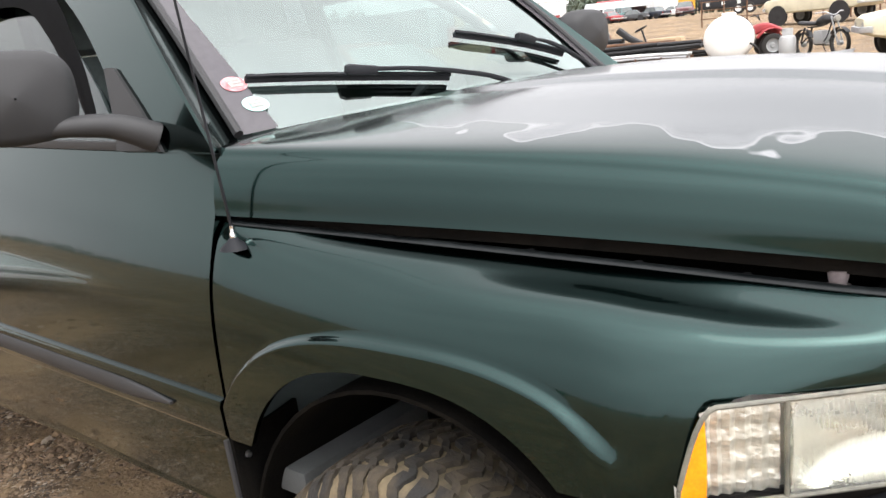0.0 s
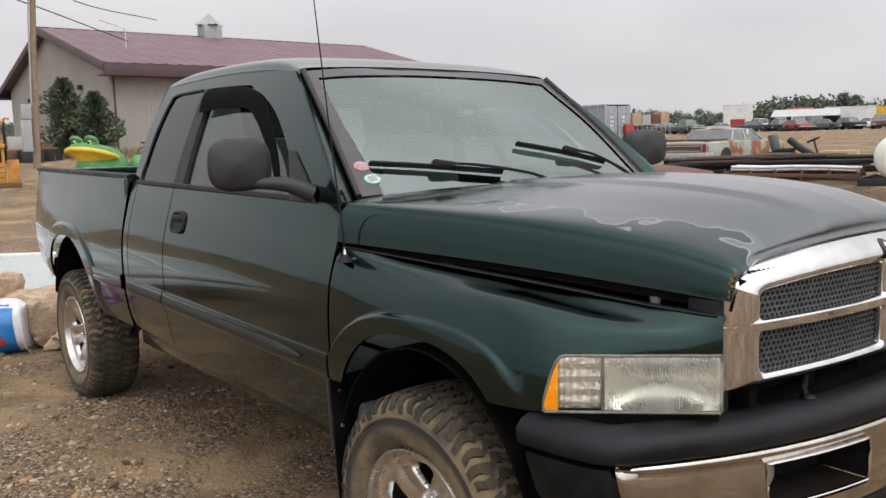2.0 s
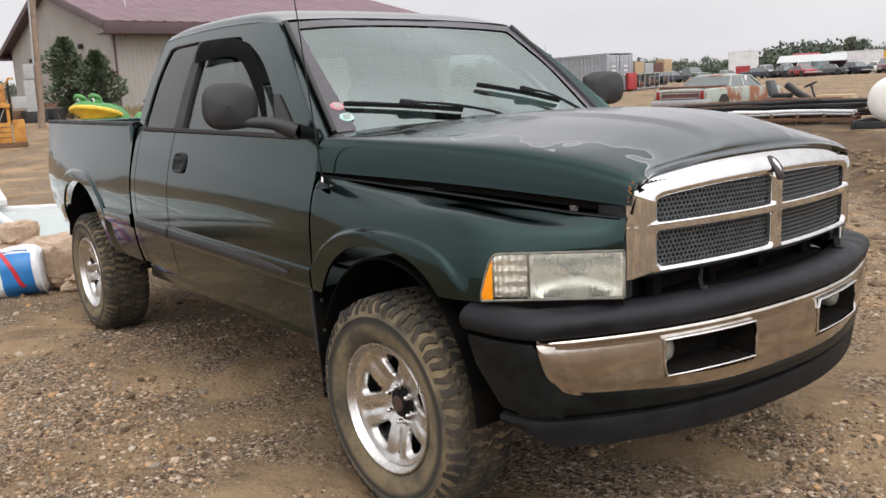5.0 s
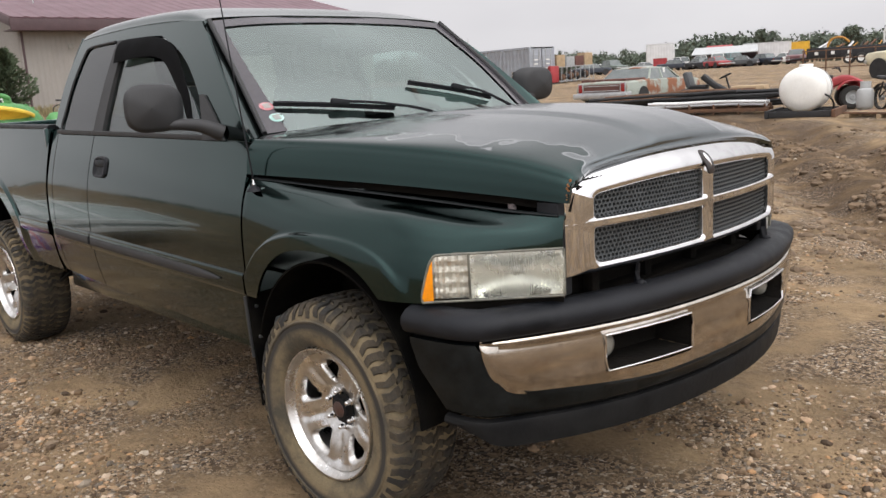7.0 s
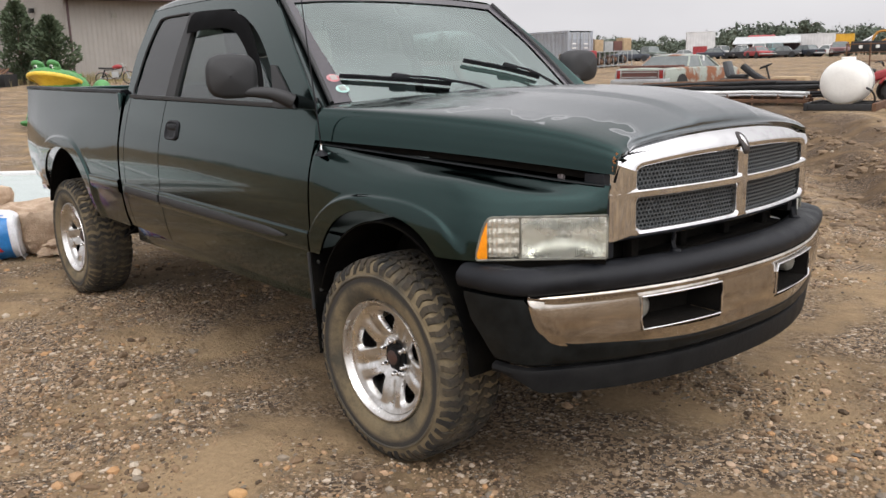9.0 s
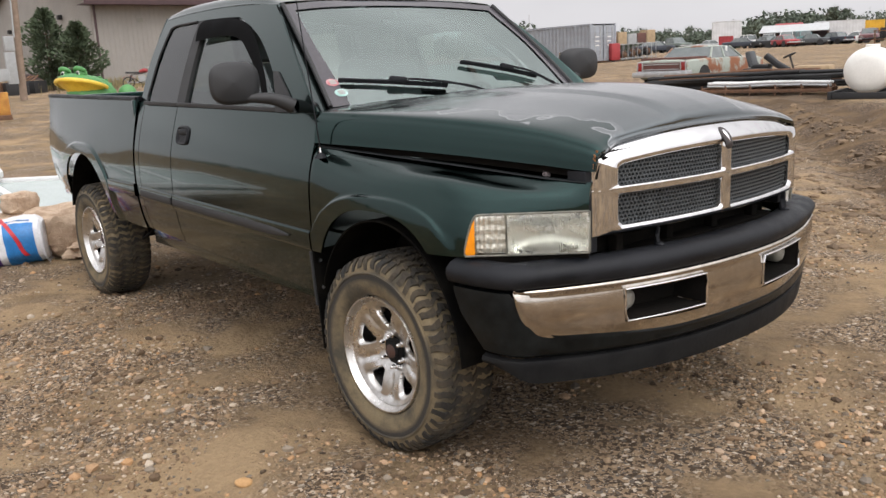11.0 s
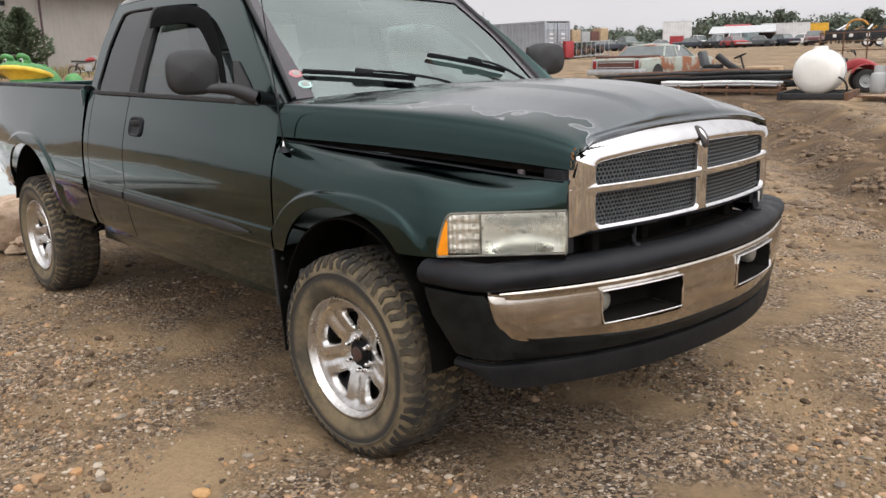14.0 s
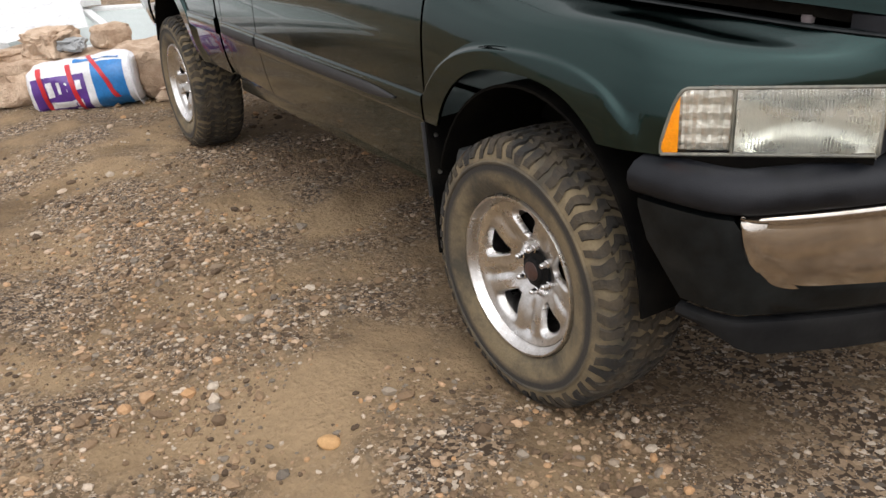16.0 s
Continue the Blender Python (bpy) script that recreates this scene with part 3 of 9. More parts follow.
def tube(bm, pts, w, h=None, n=12, e=2.0, up=(0, 0, 1), caps=True):
    """A sweep of a rounded section, w half wide and h half high, along pts. w, h: numbers or one a point. e: 2 round, 5 nearly square."""
    p = np.array(pts, float)
    k = len(p)
    w = np.broadcast_to(np.array(w, float), (k,))
    h = w if h is None else np.broadcast_to(np.array(h, float), (k,))
    up = np.array(up, float)
    rings = []
    for i in range(k):
        d = p[min(i + 1, k - 1)] - p[max(i - 1, 0)]
        d = d / (np.linalg.norm(d) or 1)
        s = np.cross(d, up)
        if np.linalg.norm(s) < 1e-3:
            s = np.cross(d, (1, 0, 0.01))
        s /= np.linalg.norm(s)
        u = np.cross(s, d)
        ring = []
        for a in np.linspace(0, 2 * math.pi, n, endpoint=False):
            ca, sa = math.cos(a), math.sin(a)
            ring.append(bm.verts.new(tuple(p[i] + s * w[i] * math.copysign(abs(ca) ** (2 / e), ca) + u * h[i] * math.copysign(abs(sa) ** (2 / e), sa))))
        rings.append(ring)
    for a, b in zip(rings, rings[1:]):
        for j in range(n):
            bm.faces.new((a[j], a[(j + 1) % n], b[(j + 1) % n], b[j]))
    if caps:
        bm.faces.new(rings[0][::-1])
        bm.faces.new(rings[-1])
    return bm


def box(bm, x0, x1, y0, y1, z0, z1, bevel=0.0, m=None):
    """A block with bevelled edges, turned by the matrix m if one is given."""
    new_v = bmesh.ops.create_cube(bm, size=1, matrix=Matrix.LocRotScale(((x0 + x1) / 2, (y0 + y1) / 2, (z0 + z1) / 2), None, (abs(x1 - x0), abs(y1 - y0), abs(z1 - z0))))["verts"]
    if m is not None:
        bmesh.ops.transform(bm, matrix=m, verts=new_v)
    if bevel:
        edges = list({e for v in new_v for e in v.link_edges})
        bmesh.ops.bevel(bm, geom=edges, offset=bevel, segments=2, affect="EDGES", profile=0.6)
    return bm


def lathe(bm, prof, n=32, axis="y", at=(0, 0, 0), close=False):
    """A turned form. prof: (radius, along) pairs; the axis runs along y, x or z through at."""
    rows = []
    for a in np.linspace(0, 2 * math.pi, n, endpoint=False):
        c, s = math.cos(a), math.sin(a)
        r = []
        for q, y in prof:
            r.append({"y": (at[0] + q * c, at[1] + y, at[2] + q * s), "x": (at[0] + y, at[1] + q * c, at[2] + q * s), "z": (at[0] + q * c, at[1] + q * s, at[2] + y)}[axis])
        rows.append(r)
    grid(bm, rows, close=True)
    bmesh.ops.remove_doubles(bm, verts=bm.verts[:], dist=1e-5)
    return bm


def bmnew():
    return bmesh.new()


def stuff_mesh(name, verts, faces, material, parent=None, smooth=False):
    me = bpy.data.meshes.new(name)
    me.from_pydata(verts, [], faces)
    me.materials.append(material)
    if smooth:
        me.shade_smooth()
    ob = new(name, me)
    ob.parent = parent
    return ob

# ================= ground =================
def rut(x, y, x0, y0, x1, y1, half, depth):
    """A wheel rut or ridge along a line: its share of height at x, y."""
    dx, dy = x1 - x0, y1 - y0
    n = math.hypot(dx, dy)
    t = ((x - x0) * dx + (y - y0) * dy) / (n * n)
    if not -0.1 < t < 1.1:
        return 0.0
    d = ((x - x0) * dy - (y - y0) * dx) / n
    d += 0.25 * noise.noise((x * 0.5, y * 0.5, 3.0))
    return depth * math.exp(-((d / half) ** 2)) * step01(-0.1, 0.05, t) * (1 - step01(0.95, 1.1, t))


def step01(a, b, v):
    f = min(max((v - a) / (b - a), 0), 1)
    return f * f * (3 - 2 * f)


def ground_z(x, y):
    r = math.hypot(x + 1.0, y) + 1e-6
    q = max(0.0, r - 4.0)
    q = q - 1 + math.exp(-q)
    ahead = step01(-0.35, 0.45, (-0.6 * (x + 1) + 0.8 * y) / r)
    west = step01(0.80, 0.98, -(x + 1) / r)
    rise = (0.021 + 0.009 * west) * ahead
    z = rise * q if q < 58 else rise * (58 + 18 * (1 - math.exp(-(q - 58) / 18)))
    z -= 0.18 * (1 - math.exp(-q / 8)) * ahead
    if q > 160:
        z += (q - 160) * 0.020 * step01(160, 500, q) * (0.7 + 0.5 * noise.noise((x * 0.002, y * 0.002, 0.5)))
        z = min(z, 60 + 6 * noise.noise((x * 0.003, y * 0.003, 2.0)))
    if r < 60:
        k = 1 - step01(30, 60, r)
        z += k * 0.030 * noise.noise((x * 0.55, y * 0.55, 0.0)) + k * 0.012 * noise.noise((x * 2.1, y * 2.1, 1.0))
        if r < 14:
            rough_k = 0.35 + 0.9 * step01(-0.15, 0.35, noise.noise((x * 0.8, y * 0.8, 21.0)))
            z += rough_k * (0.013 * noise.noise((x * 6.3, y * 6.3, 4.0)) + 0.014 * abs(noise.noise((x * 11.0, y * 11.0, 7.0))))
        # churned berm and wheel tracks ahead of the truck
        z += rut(x, y, -9.0, 17.0, 0.38, 4.5, 0.28, -0.12) + rut(x, y, -8.2, 17.0, 1.2, 4.5, 0.38, 0.14) + rut(x, y, -7.1, 17.0, 2.25, 4.5, 0.42, -0.15) + rut(x, y, -6.1, 17.0, 3.2, 4.5, 0.40, 0.13)
        z += 0.05 * noise.noise((x * 2.4, y * 2.4, 6.0)) * step01(2.2, 1.0, abs(0.80 * x + 0.60 * y - 4.0)) * step01(4.0, 6.0, y)
        # tracks along the right side of the truck
        z += rut(x, y, -6.0, -2.3, 1.2, -1.75, 0.22, -0.035) + rut(x, y, -6.0, -1.55, 0.6, -1.25, 0.20, 0.020)
        # the tyres' own hollows
        for tx in (0.0, -3.52):
            for ty in (-0.862, 0.862):
                z -= 0.022 * math.exp(-(((x - tx) / 0.20) ** 2 + ((y - ty) / 0.22) ** 2))
    return z


def flat_shift():
    """The mean of the fine relief under the four tyres, so that they stand at height nought."""
    return sum(ground_z(tx, ty) for tx in (0.0, -3.52) for ty in (-0.862, 0.862)) / 4


SHIFT = flat_shift() + 0.010


def gz_at(x, y):
    return ground_z(x, y) - SHIFT


N_G, K_G, A_G = 520, 8.8, 0.75
us_g = np.linspace(-1, 1, N_G)
ax_g = A_G * np.sinh(K_G * us_g)
verts = [(x - 0.3, y - 0.6, gz_at(x - 0.3, y - 0.6)) for y in ax_g for x in ax_g]
faces = [(j * N_G + i, j * N_G + i + 1, (j + 1) * N_G + i + 1, (j + 1) * N_G + i) for j in range(N_G - 1) for i in range(N_G - 1)]
ground = stuff_mesh("ground", verts, faces, DIRT, smooth=True)
tagged(ground, "brown gravelly dirt yard with damp patches and wheel ruts", "ground", kind="structure")

# loose gravel and stones, thickest round the front wheel
ico = bmesh.new()
bmesh.ops.create_icosphere(ico, subdivisions=1, radius=1)
IV, IF = np.array([v.co for v in ico.verts]), np.array([[v.index for v in f.verts] for f in ico.faces])
ico.free()
rng = np.random.default_rng(5)


def scatter(count, xlo, xhi, ylo, yhi, smin, smed, smax, focus, spread, sink=0.35, patchy=True):
    vs, fs = [], []
    made, tries = 0, 0
    while made < count and tries < count * 12:
        tries += 1
        x, y = rng.uniform(xlo, xhi), rng.uniform(ylo, yhi)
        d = math.hypot(x - focus[0], y - focus[1])
        if rng.random() > math.exp(-((d / spread) ** 2)) + 0.04:
            continue
        if patchy and noise.noise((x * 0.9, y * 0.9, 11.0)) + 0.5 * noise.noise((x * 3, y * 3, 5.0)) < rng.uniform(-0.25, 0.30):
            continue
        s = min(smax, max(smin, smed * math.exp(rng.normal(0, 0.55))))
        sc = np.array((s * rng.uniform(0.8, 1.5), s * rng.uniform(0.7, 1.1), s * rng.uniform(0.45, 0.85)))
        v = IV * (1 + rng.uniform(-0.22, 0.22, (len(IV), 1))) * sc
        a = rng.uniform(0, 6.283)
        c, sn = math.cos(a), math.sin(a)
        v = np.c_[v[:, 0] * c - v[:, 1] * sn + x, v[:, 0] * sn + v[:, 1] * c + y, v[:, 2] + gz_at(x, y) + sc[2] * (0.5 - sink)]
        vs.append(v)
        fs.append(IF + made * len(IV))
        made += 1
    return np.concatenate(vs).tolist(), np.concatenate(fs).tolist()


gravel = stuff_mesh("gravel", *scatter(44000, -7.5, 4.0, -5.0, 5.5, 0.0022, 0.0045, 0.013, (-0.4, -1.8), 2.7), STONE, smooth=False)
tagged(gravel, "loose mixed brown and grey gravel strewn over the dirt", "gravel", kind="stuff")
chips = stuff_mesh("stone_chips", *scatter(19000, -2.0, 5.0, -4.0, 4.5, 0.0025, 0.0055, 0.015, (1.7, -0.4), 2.4), STONE, smooth=False)
tagged(chips, "angular stone chips on the dirt before the bumper", "gravel", kind="stuff")
pebbles = stuff_mesh("pebbles", *scatter(4800, -9.0, 6.0, -5.5, 12.0, 0.007, 0.0120, 0.028, (-0.4, -1.2), 3.6), STONE, smooth=False)
tagged(pebbles, "rounded pebbles lying on the gravel", "pebbles", kind="stuff")
shingle = stuff_mesh("loose_stones", *scatter(7000, -3.0, 6.0, -1.5, 10.0, 0.004, 0.0078, 0.020, (1.2, 3.0), 4.0), STONE, smooth=False)
tagged(shingle, "loose small stones over the open dirt ahead", "stones", kind="stuff")
clods = stuff_mesh("dirt_clods", *scatter(2200, -7.5, 5.5, 3.0, 18.0, 0.02, 0.035, 0.08, (-1.6, 8.6), 4.2, 0.5), CLOD, smooth=False)
tagged(clods, "crumbled clods of brown dirt along the ruts", "dirt clods", kind="stuff")

bm = bmnew()
bmesh.ops.create_icosphere(bm, subdivisions=3, radius=1)
for v in bm.verts:
    v.co = Vector((v.co.x * 0.036, v.co.y * 0.027, v.co.z * 0.018)) * (1 + 0.12 * noise.noise(v.co * 1.6))
cobble = part("tan_stone", bm, TAN_STONE)
cobble.matrix_world = pose(-0.092, -1.577, gz_at(-0.092, -1.577) + 0.006, 0, 0, 35)
tagged(cobble, "smooth tan stone lying on the gravel", "stone")
mound = stuff_mesh("damp_clods", *scatter(700, -3.0, -1.5, -1.05, -0.25, 0.004, 0.009, 0.026, (-2.25, -0.58), 0.42, 0.45), CLOD, smooth=False)
tagged(mound, "small damp clods of dirt crumbled under the sill", "dirt clods", kind="stuff")

# ================= the pickup truck =================
truck = base("pickup_truck", "dark green extended-cab pickup with peeling hood and chrome grille", "pickup truck")

# side sections: x station, then (y, z) from the sill up to the belt or the hood gap
SIDE = [
    (-0.44, [(0.945, 0.545), (0.965, 0.65), (0.977, 0.755), (0.981, 0.845), (0.979, 0.98), (0.972, 1.06), (0.958, 1.12), (0.938, 1.168), (0.914, 1.20)]),
    (0.00, [(0.950, 0.545), (0.965, 0.65), (0.975, 0.755), (0.980, 0.845), (0.975, 0.96), (0.956, 1.06), (0.926, 1.115), (0.882, 1.15), (0.822, 1.168)]),
    (0.30, [(0.945, 0.545), (0.955, 0.65), (0.962, 0.755), (0.965, 0.845), (0.957, 0.95), (0.934, 1.045), (0.896, 1.112), (0.818, 1.130), (0.762, 1.146)]),
    (0.42, [(0.944, 0.545), (0.948, 0.65), (0.950, 0.755), (0.950, 0.85), (0.940, 0.95), (0.916, 1.036), (0.876, 1.099), (0.795, 1.116), (0.736, 1.136)]),
    (0.53, [(0.905, 0.545), (0.905, 0.65), (0.906, 0.755), (0.906, 0.86), (0.896, 0.95), (0.876, 1.022), (0.838, 1.082), (0.768, 1.102), (0.714, 1.127)]),
    (0.66, [(0.802, 0.545), (0.802, 0.70), (0.802, 0.86), (0.800, 0.95), (0.797, 1.0), (0.790, 1.036), (0.772, 1.072), (0.732, 1.092), (0.686, 1.117)]),
    (0.82, [(0.668, 0.545), (0.668, 0.70), (0.668, 0.86), (0.667, 0.95), (0.666, 1.0), (0.665, 1.03), (0.662, 1.06), (0.658, 1.09), (0.652, 1.110)]),
]
DOOR = [
    (-0.47, [(0.945, 0.545), (0.965, 0.65), (0.977, 0.755), (0.981, 0.845), (0.981, 0.98), (0.970, 1.08), (0.946, 1.165), (0.919, 1.245), (0.888, 1.345)]),
    (-0.90, [(0.945, 0.550), (0.965, 0.65), (0.977, 0.755), (0.981, 0.845), (0.981, 0.98), (0.971, 1.08), (0.948, 1.168), (0.921, 1.250), (0.890, 1.350)]),
    (-1.40, [(0.943, 0.562), (0.964, 0.66), (0.977, 0.76), (0.981, 0.85), (0.980, 0.98), (0.970, 1.085), (0.948, 1.175), (0.923, 1.258), (0.891, 1.358)]),
    (-2.54, [(0.935, 0.600), (0.960, 0.68), (0.975, 0.78), (0.980, 0.87), (0.979, 0.99), (0.970, 1.09), (0.949, 1.185), (0.925, 1.27), (0.893, 1.372)]),
]
BED = [
    (-2.55, [(0.940, 0.590), (0.962, 0.68), (0.976, 0.78), (0.981, 0.87), (0.979, 0.99), (0.970, 1.09), (0.951, 1.19), (0.930, 1.28), (0.908, 1.390)]),
    (-3.00, [(0.945, 0.600), (0.968, 0.69), (0.982, 0.79), (0.990, 0.88), (0.990, 1.00), (0.975, 1.10), (0.953, 1.20), (0.931, 1.29), (0.910, 1.395)]),
    (-3.52, [(0.950, 0.640), (0.972, 0.72), (0.988, 0.80), (0.998, 0.90), (1.000, 1.00), (0.982, 1.10), (0.956, 1.20), (0.932, 1.29), (0.912, 1.400)]),
    (-4.10, [(0.945, 0.700), (0.965, 0.76), (0.980, 0.83), (0.986, 0.92), (0.982, 1.02), (0.968, 1.12), (0.948, 1.21), (0.928, 1.30), (0.912, 1.405)]),
    (-4.44, [(0.915, 0.740), (0.932, 0.79), (0.945, 0.86), (0.952, 0.94), (0.953, 1.03), (0.944, 1.13), (0.930, 1.22), (0.917, 1.31), (0.906, 1.408)]),
]


def arch(x, c, hw, top, foot):
    u = abs((x - c) / hw)
    return foot if u >= 1 else foot + (top - foot) * (1 - u**2.6) ** (1 / 2.6)


def step(a, b, v):
    f = min(max((v - a) / (b - a), 0.0), 1.0)
    return f * f * (3 - 2 * f)


def side_y(stations, x, z):
    c = cr(lerp_rows(stations, x), 60)
    return float(np.interp(z, c[:, 1], c[:, 0]))


def side_rows(stations, xs, low, flare=None, n=26, high=None, proud=0.0, ridge=None):
    """Rows of points of a side panel between low(x) and its top."""
    rows = []
    for x in xs:
        c = cr(lerp_rows(stations, x), 90)
        z0 = max(low(x), c[0, 1])
        keep = c[:, 1] > z0
        y0 = np.interp(z0, c[:, 1], c[:, 0])
        c = np.vstack([[y0, z0], c[keep]])
        if high is not None:
            z1 = high(x)
            y1 = np.interp(z1, c[:, 1], c[:, 0])
            c = np.vstack([c[c[:, 1] < z1], [y1, z1]])
        seg = np.r_[0, np.cumsum(np.hypot(*np.diff(c, axis=0).T))]
        t = np.linspace(0, seg[-1], n)
        if ridge:
            # rows gather along the lip of the arch, so that it stays a clean line
            r = np.interp(max(ridge(x), z0 + 0.022), c[:, 1], seg)
            q = max(r - 0.026, seg[0] + 0.25 * r)
            t = np.r_[np.linspace(0, q, 8)[:-1], np.linspace(q, r, 8)[:-1], np.linspace(r, seg[-1], n - 14)]
        ys, zs = np.interp(t, seg, c[:, 0]), np.interp(t, seg, c[:, 1])
        rows.append([(x, y + proud + (flare(x, z, y) if flare else 0), z) for y, z in zip(ys, zs)])
    return rows


def sided(rows, s):
    return [[(x, y * s, z) for x, y, z in r] for r in rows]


def front_ridge(x):
    if x < 0.40:
        return arch(x, 0.015, 0.545, 1.030, 0.50) + 0.008
    return arch(0.40, 0.015, 0.545, 1.030, 0.50) + 0.008 + 0.10 * step(0.40, 0.51, x)


def front_flare(x, z, y):
    ridge = arch(x, 0.015, 0.545, 1.030, 0.50)
    fade = 1 - step(0.34, 0.50, x)
    soft = 0.006 + 0.05 * step(0.30, 0.48, x)
    return 0.012 * fade * (1 - step(ridge - soft, ridge + 0.006, z)) * step(0.60, 0.80, z)


def rear_ridge(x):
    return max(arch(x, -3.54, 0.58, 1.09, 0.45) + 0.012, 0.80)


def rear_flare(x, z, y):
    ridge = arch(x, -3.54, 0.58, 1.09, 0.45)
    inside = 1.0 if abs(x + 3.54) < 0.58 else 0.0
    return 0.014 * inside * (1 - step(ridge - 0.008, ridge + 0.012, z))


def front_low(x):
    if x > 0.512:
        return 1.012 - 0.112 * max(0.0, 1 - (x - 0.492) / 0.0693) ** 1.9
    return max(arch(x, 0.0, 0.460, 0.975, 0.30), 0.755 if x < 0 else 0.855)


def rear_low(x):
    return max(arch(x, -3.53, 0.498, 1.022, 0.30), 0.585 if x > -3.5 else 0.70 + (-3.9 - x) * 0.09)


def sill_low(x):
    return 0.548 + (-0.5 - x) * 0.024


def greenhouse_y(z):
    f = (z - 1.35) / 0.5
    return 0.893 - 0.150 * f - 0.040 * f * f


def strip(front, rear, s, n=14, m=5, proud=0.0):
    """A pillar between two lines of (x, z) on the tumblehome."""
    a, b = cr(front, n), cr(rear, n)
    rows = []
    for p, q in zip(a, b):
        rows.append([(x, s * (greenhouse_y(z) + proud), z) for x, z in (p + (q - p) * f for f in np.linspace(0, 1, m))])
    return rows


A_OUT = [(-0.485, 1.335), (-0.71, 1.53), (-0.91, 1.70), (-1.085, 1.835)]
A_IN = [(-0.80, 1.335), (-0.945, 1.52), (-1.17, 1.69), (-1.45, 1.80)]
TOP_HI = [(-1.085, 1.835), (-1.5, 1.864), (-2.0, 1.870), (-2.44, 1.852)]
TOP_LO = [(-1.45, 1.80), (-1.62, 1.808), (-1.95, 1.812), (-2.32, 1.795)]
B_FRONT, B_REAR = [(-1.885, 1.345), (-1.875, 1.58), (-1.865, 1.812)], [(-2.00, 1.345), (-1.98, 1.58), (-1.955, 1.814)]
C_FRONT, C_REAR = [(-2.42, 1.355), (-2.40, 1.58), (-2.32, 1.797)], [(-2.545, 1.36), (-2.525, 1.62), (-2.44, 1.852)]

for s, word in ((-1, "right"), (1, "left")):
    # fender
    xs = np.r_[np.linspace(-0.458, 0.508, 74), 0.5125, np.linspace(0.53, 0.82, 18)]
    bm = bmnew()
    grid(bm, sided(side_rows(SIDE, xs, front_low, front_flare, n=40, ridge=front_ridge), s))
    fender = part("fender", thick(bm, 0.012), PAINT, truck)
    # wheel-well liner
    bm = bmnew()
    rows = []
    for a in np.linspace(0.05, math.pi - 0.05, 25):
        rows.append([(0.475 * math.cos(a), s * y, 0.42 + 0.515 * math.sin(a)) for y in np.linspace(0.955, 0.50, 6)])
    grid(bm, rows)
    box(bm, -0.49, 0.46, s * 0.50, s * 0.47, 0.42, 1.05)
    part("wheel_liner", thick(bm, 0.008), LINER, truck)
    bm = bmnew()
    rows = []
    for a in np.linspace(0.30, math.pi - 0.30, 25):
        rows.append([(-3.53 + 0.515 * math.cos(a), s * y, 0.42 + 0.60 * math.sin(a)) for y in np.linspace(0.965, 0.50, 6)])
    grid(bm, rows)
    box(bm, -4.0, -3.06, s * 0.50, s * 0.47, 0.62, 1.05)
    part("wheel_liner", thick(bm, 0.008), LINER, truck)
    # mud flap behind the front wheel, with its grey edge strip
    bm = bmnew()
    grid(bm, [[(-0.470 + 0.035 * f - 0.03 * g * g, s * (0.985 - 0.20 * g), 0.755 - 0.44 * f) for g in np.linspace(0, 1, 6)] for f in np.linspace(0, 1, 8)])
    flap = part("mud_flap", thick(bm, 0.012), LINER, truck, "black moulded splash guard with screws")
    bm = bmnew()
    tube(bm, [(-0.473 + 0.02 * f, s * 0.988, 0.75 - 0.24 * f) for f in np.linspace(0, 1, 6)], 0.008, 0.006, n=6)
    part("edge_strip", bm, TRIM, flap)
    for k in (0.12, 0.42):
        bm = bmnew()
        lathe(bm, [(0, 0.008), (0.006, 0.008), (0.008, 0)], 8, "x", (-0.460 + 0.03 * k, s * 0.955, 0.755 - 0.4 * k))
        part("screw", bm, STEEL, flap)
    # doors
    for name, x0, x1 in (("door", -0.468, -1.962), ("rear_door", -1.970, -2.455)):
        bm = bmnew()
        grid(bm, sided(side_rows(DOOR, np.linspace(x0, x1, 26 if name == "door" else 10), sill_low), s))
        door = part(name, thick(bm, 0.02), PAINT, truck)
        bm = bmnew()
        xs = np.linspace(x0 - 0.002, x1 + 0.002, 20)
        rows = []
        for x in xs:
            z0, z1 = 0.752 + (-0.47 - x) * 0.019, 0.842 + (-0.47 - x) * 0.017
            r = []
            for f, pr in ((0, -0.01), (0.03, 0.009), (0.12, 0.013), (0.3, 0.012), (0.55, 0.012), (0.8, 0.013), (0.94, 0.009), (1.0, -0.01)):
                z = z0 + (z1 - z0) * f
                r.append((x, s * (side_y(DOOR, x, z) + pr), z))
            rows.append(r)
        grid(bm, rows)
        moulding = part("side_moulding", thick(bm, 0.004), PAINT, door)
        bm = bmnew()
        end = -0.645 if name == "door" else x0 - 0.01
        ix = np.linspace(end, x1 + 0.012, 16)
        taper = np.ones(16)
        if name == "door":
            taper[:3] = (0.15, 0.7, 0.95)
        tube(bm, [(x, s * (side_y(DOOR, x, 0.80) + 0.014), 0.797 + (-0.47 - x) * 0.018) for x in ix], 0.007, 0.021 * taper, n=10, e=3)
        part("rub_insert", bm, TRIM, moulding, "dark grey rub strip insert")
        # belt weather strip
        bm = bmnew()
        b0, b1 = (x0 - 0.36, x1) if name == "door" else (x0, x1 + 0.02)
        tube(bm, [(x, s * (side_y(DOOR, x, 1.345) + 0.002), side_rows(DOOR, [x], sill_low)[0][-1][2] - 0.002) for x in np.linspace(b0, b1, 14)], 0.010, 0.011, n=8, e=4)
        part("weather_strip", bm, TRIM, door)
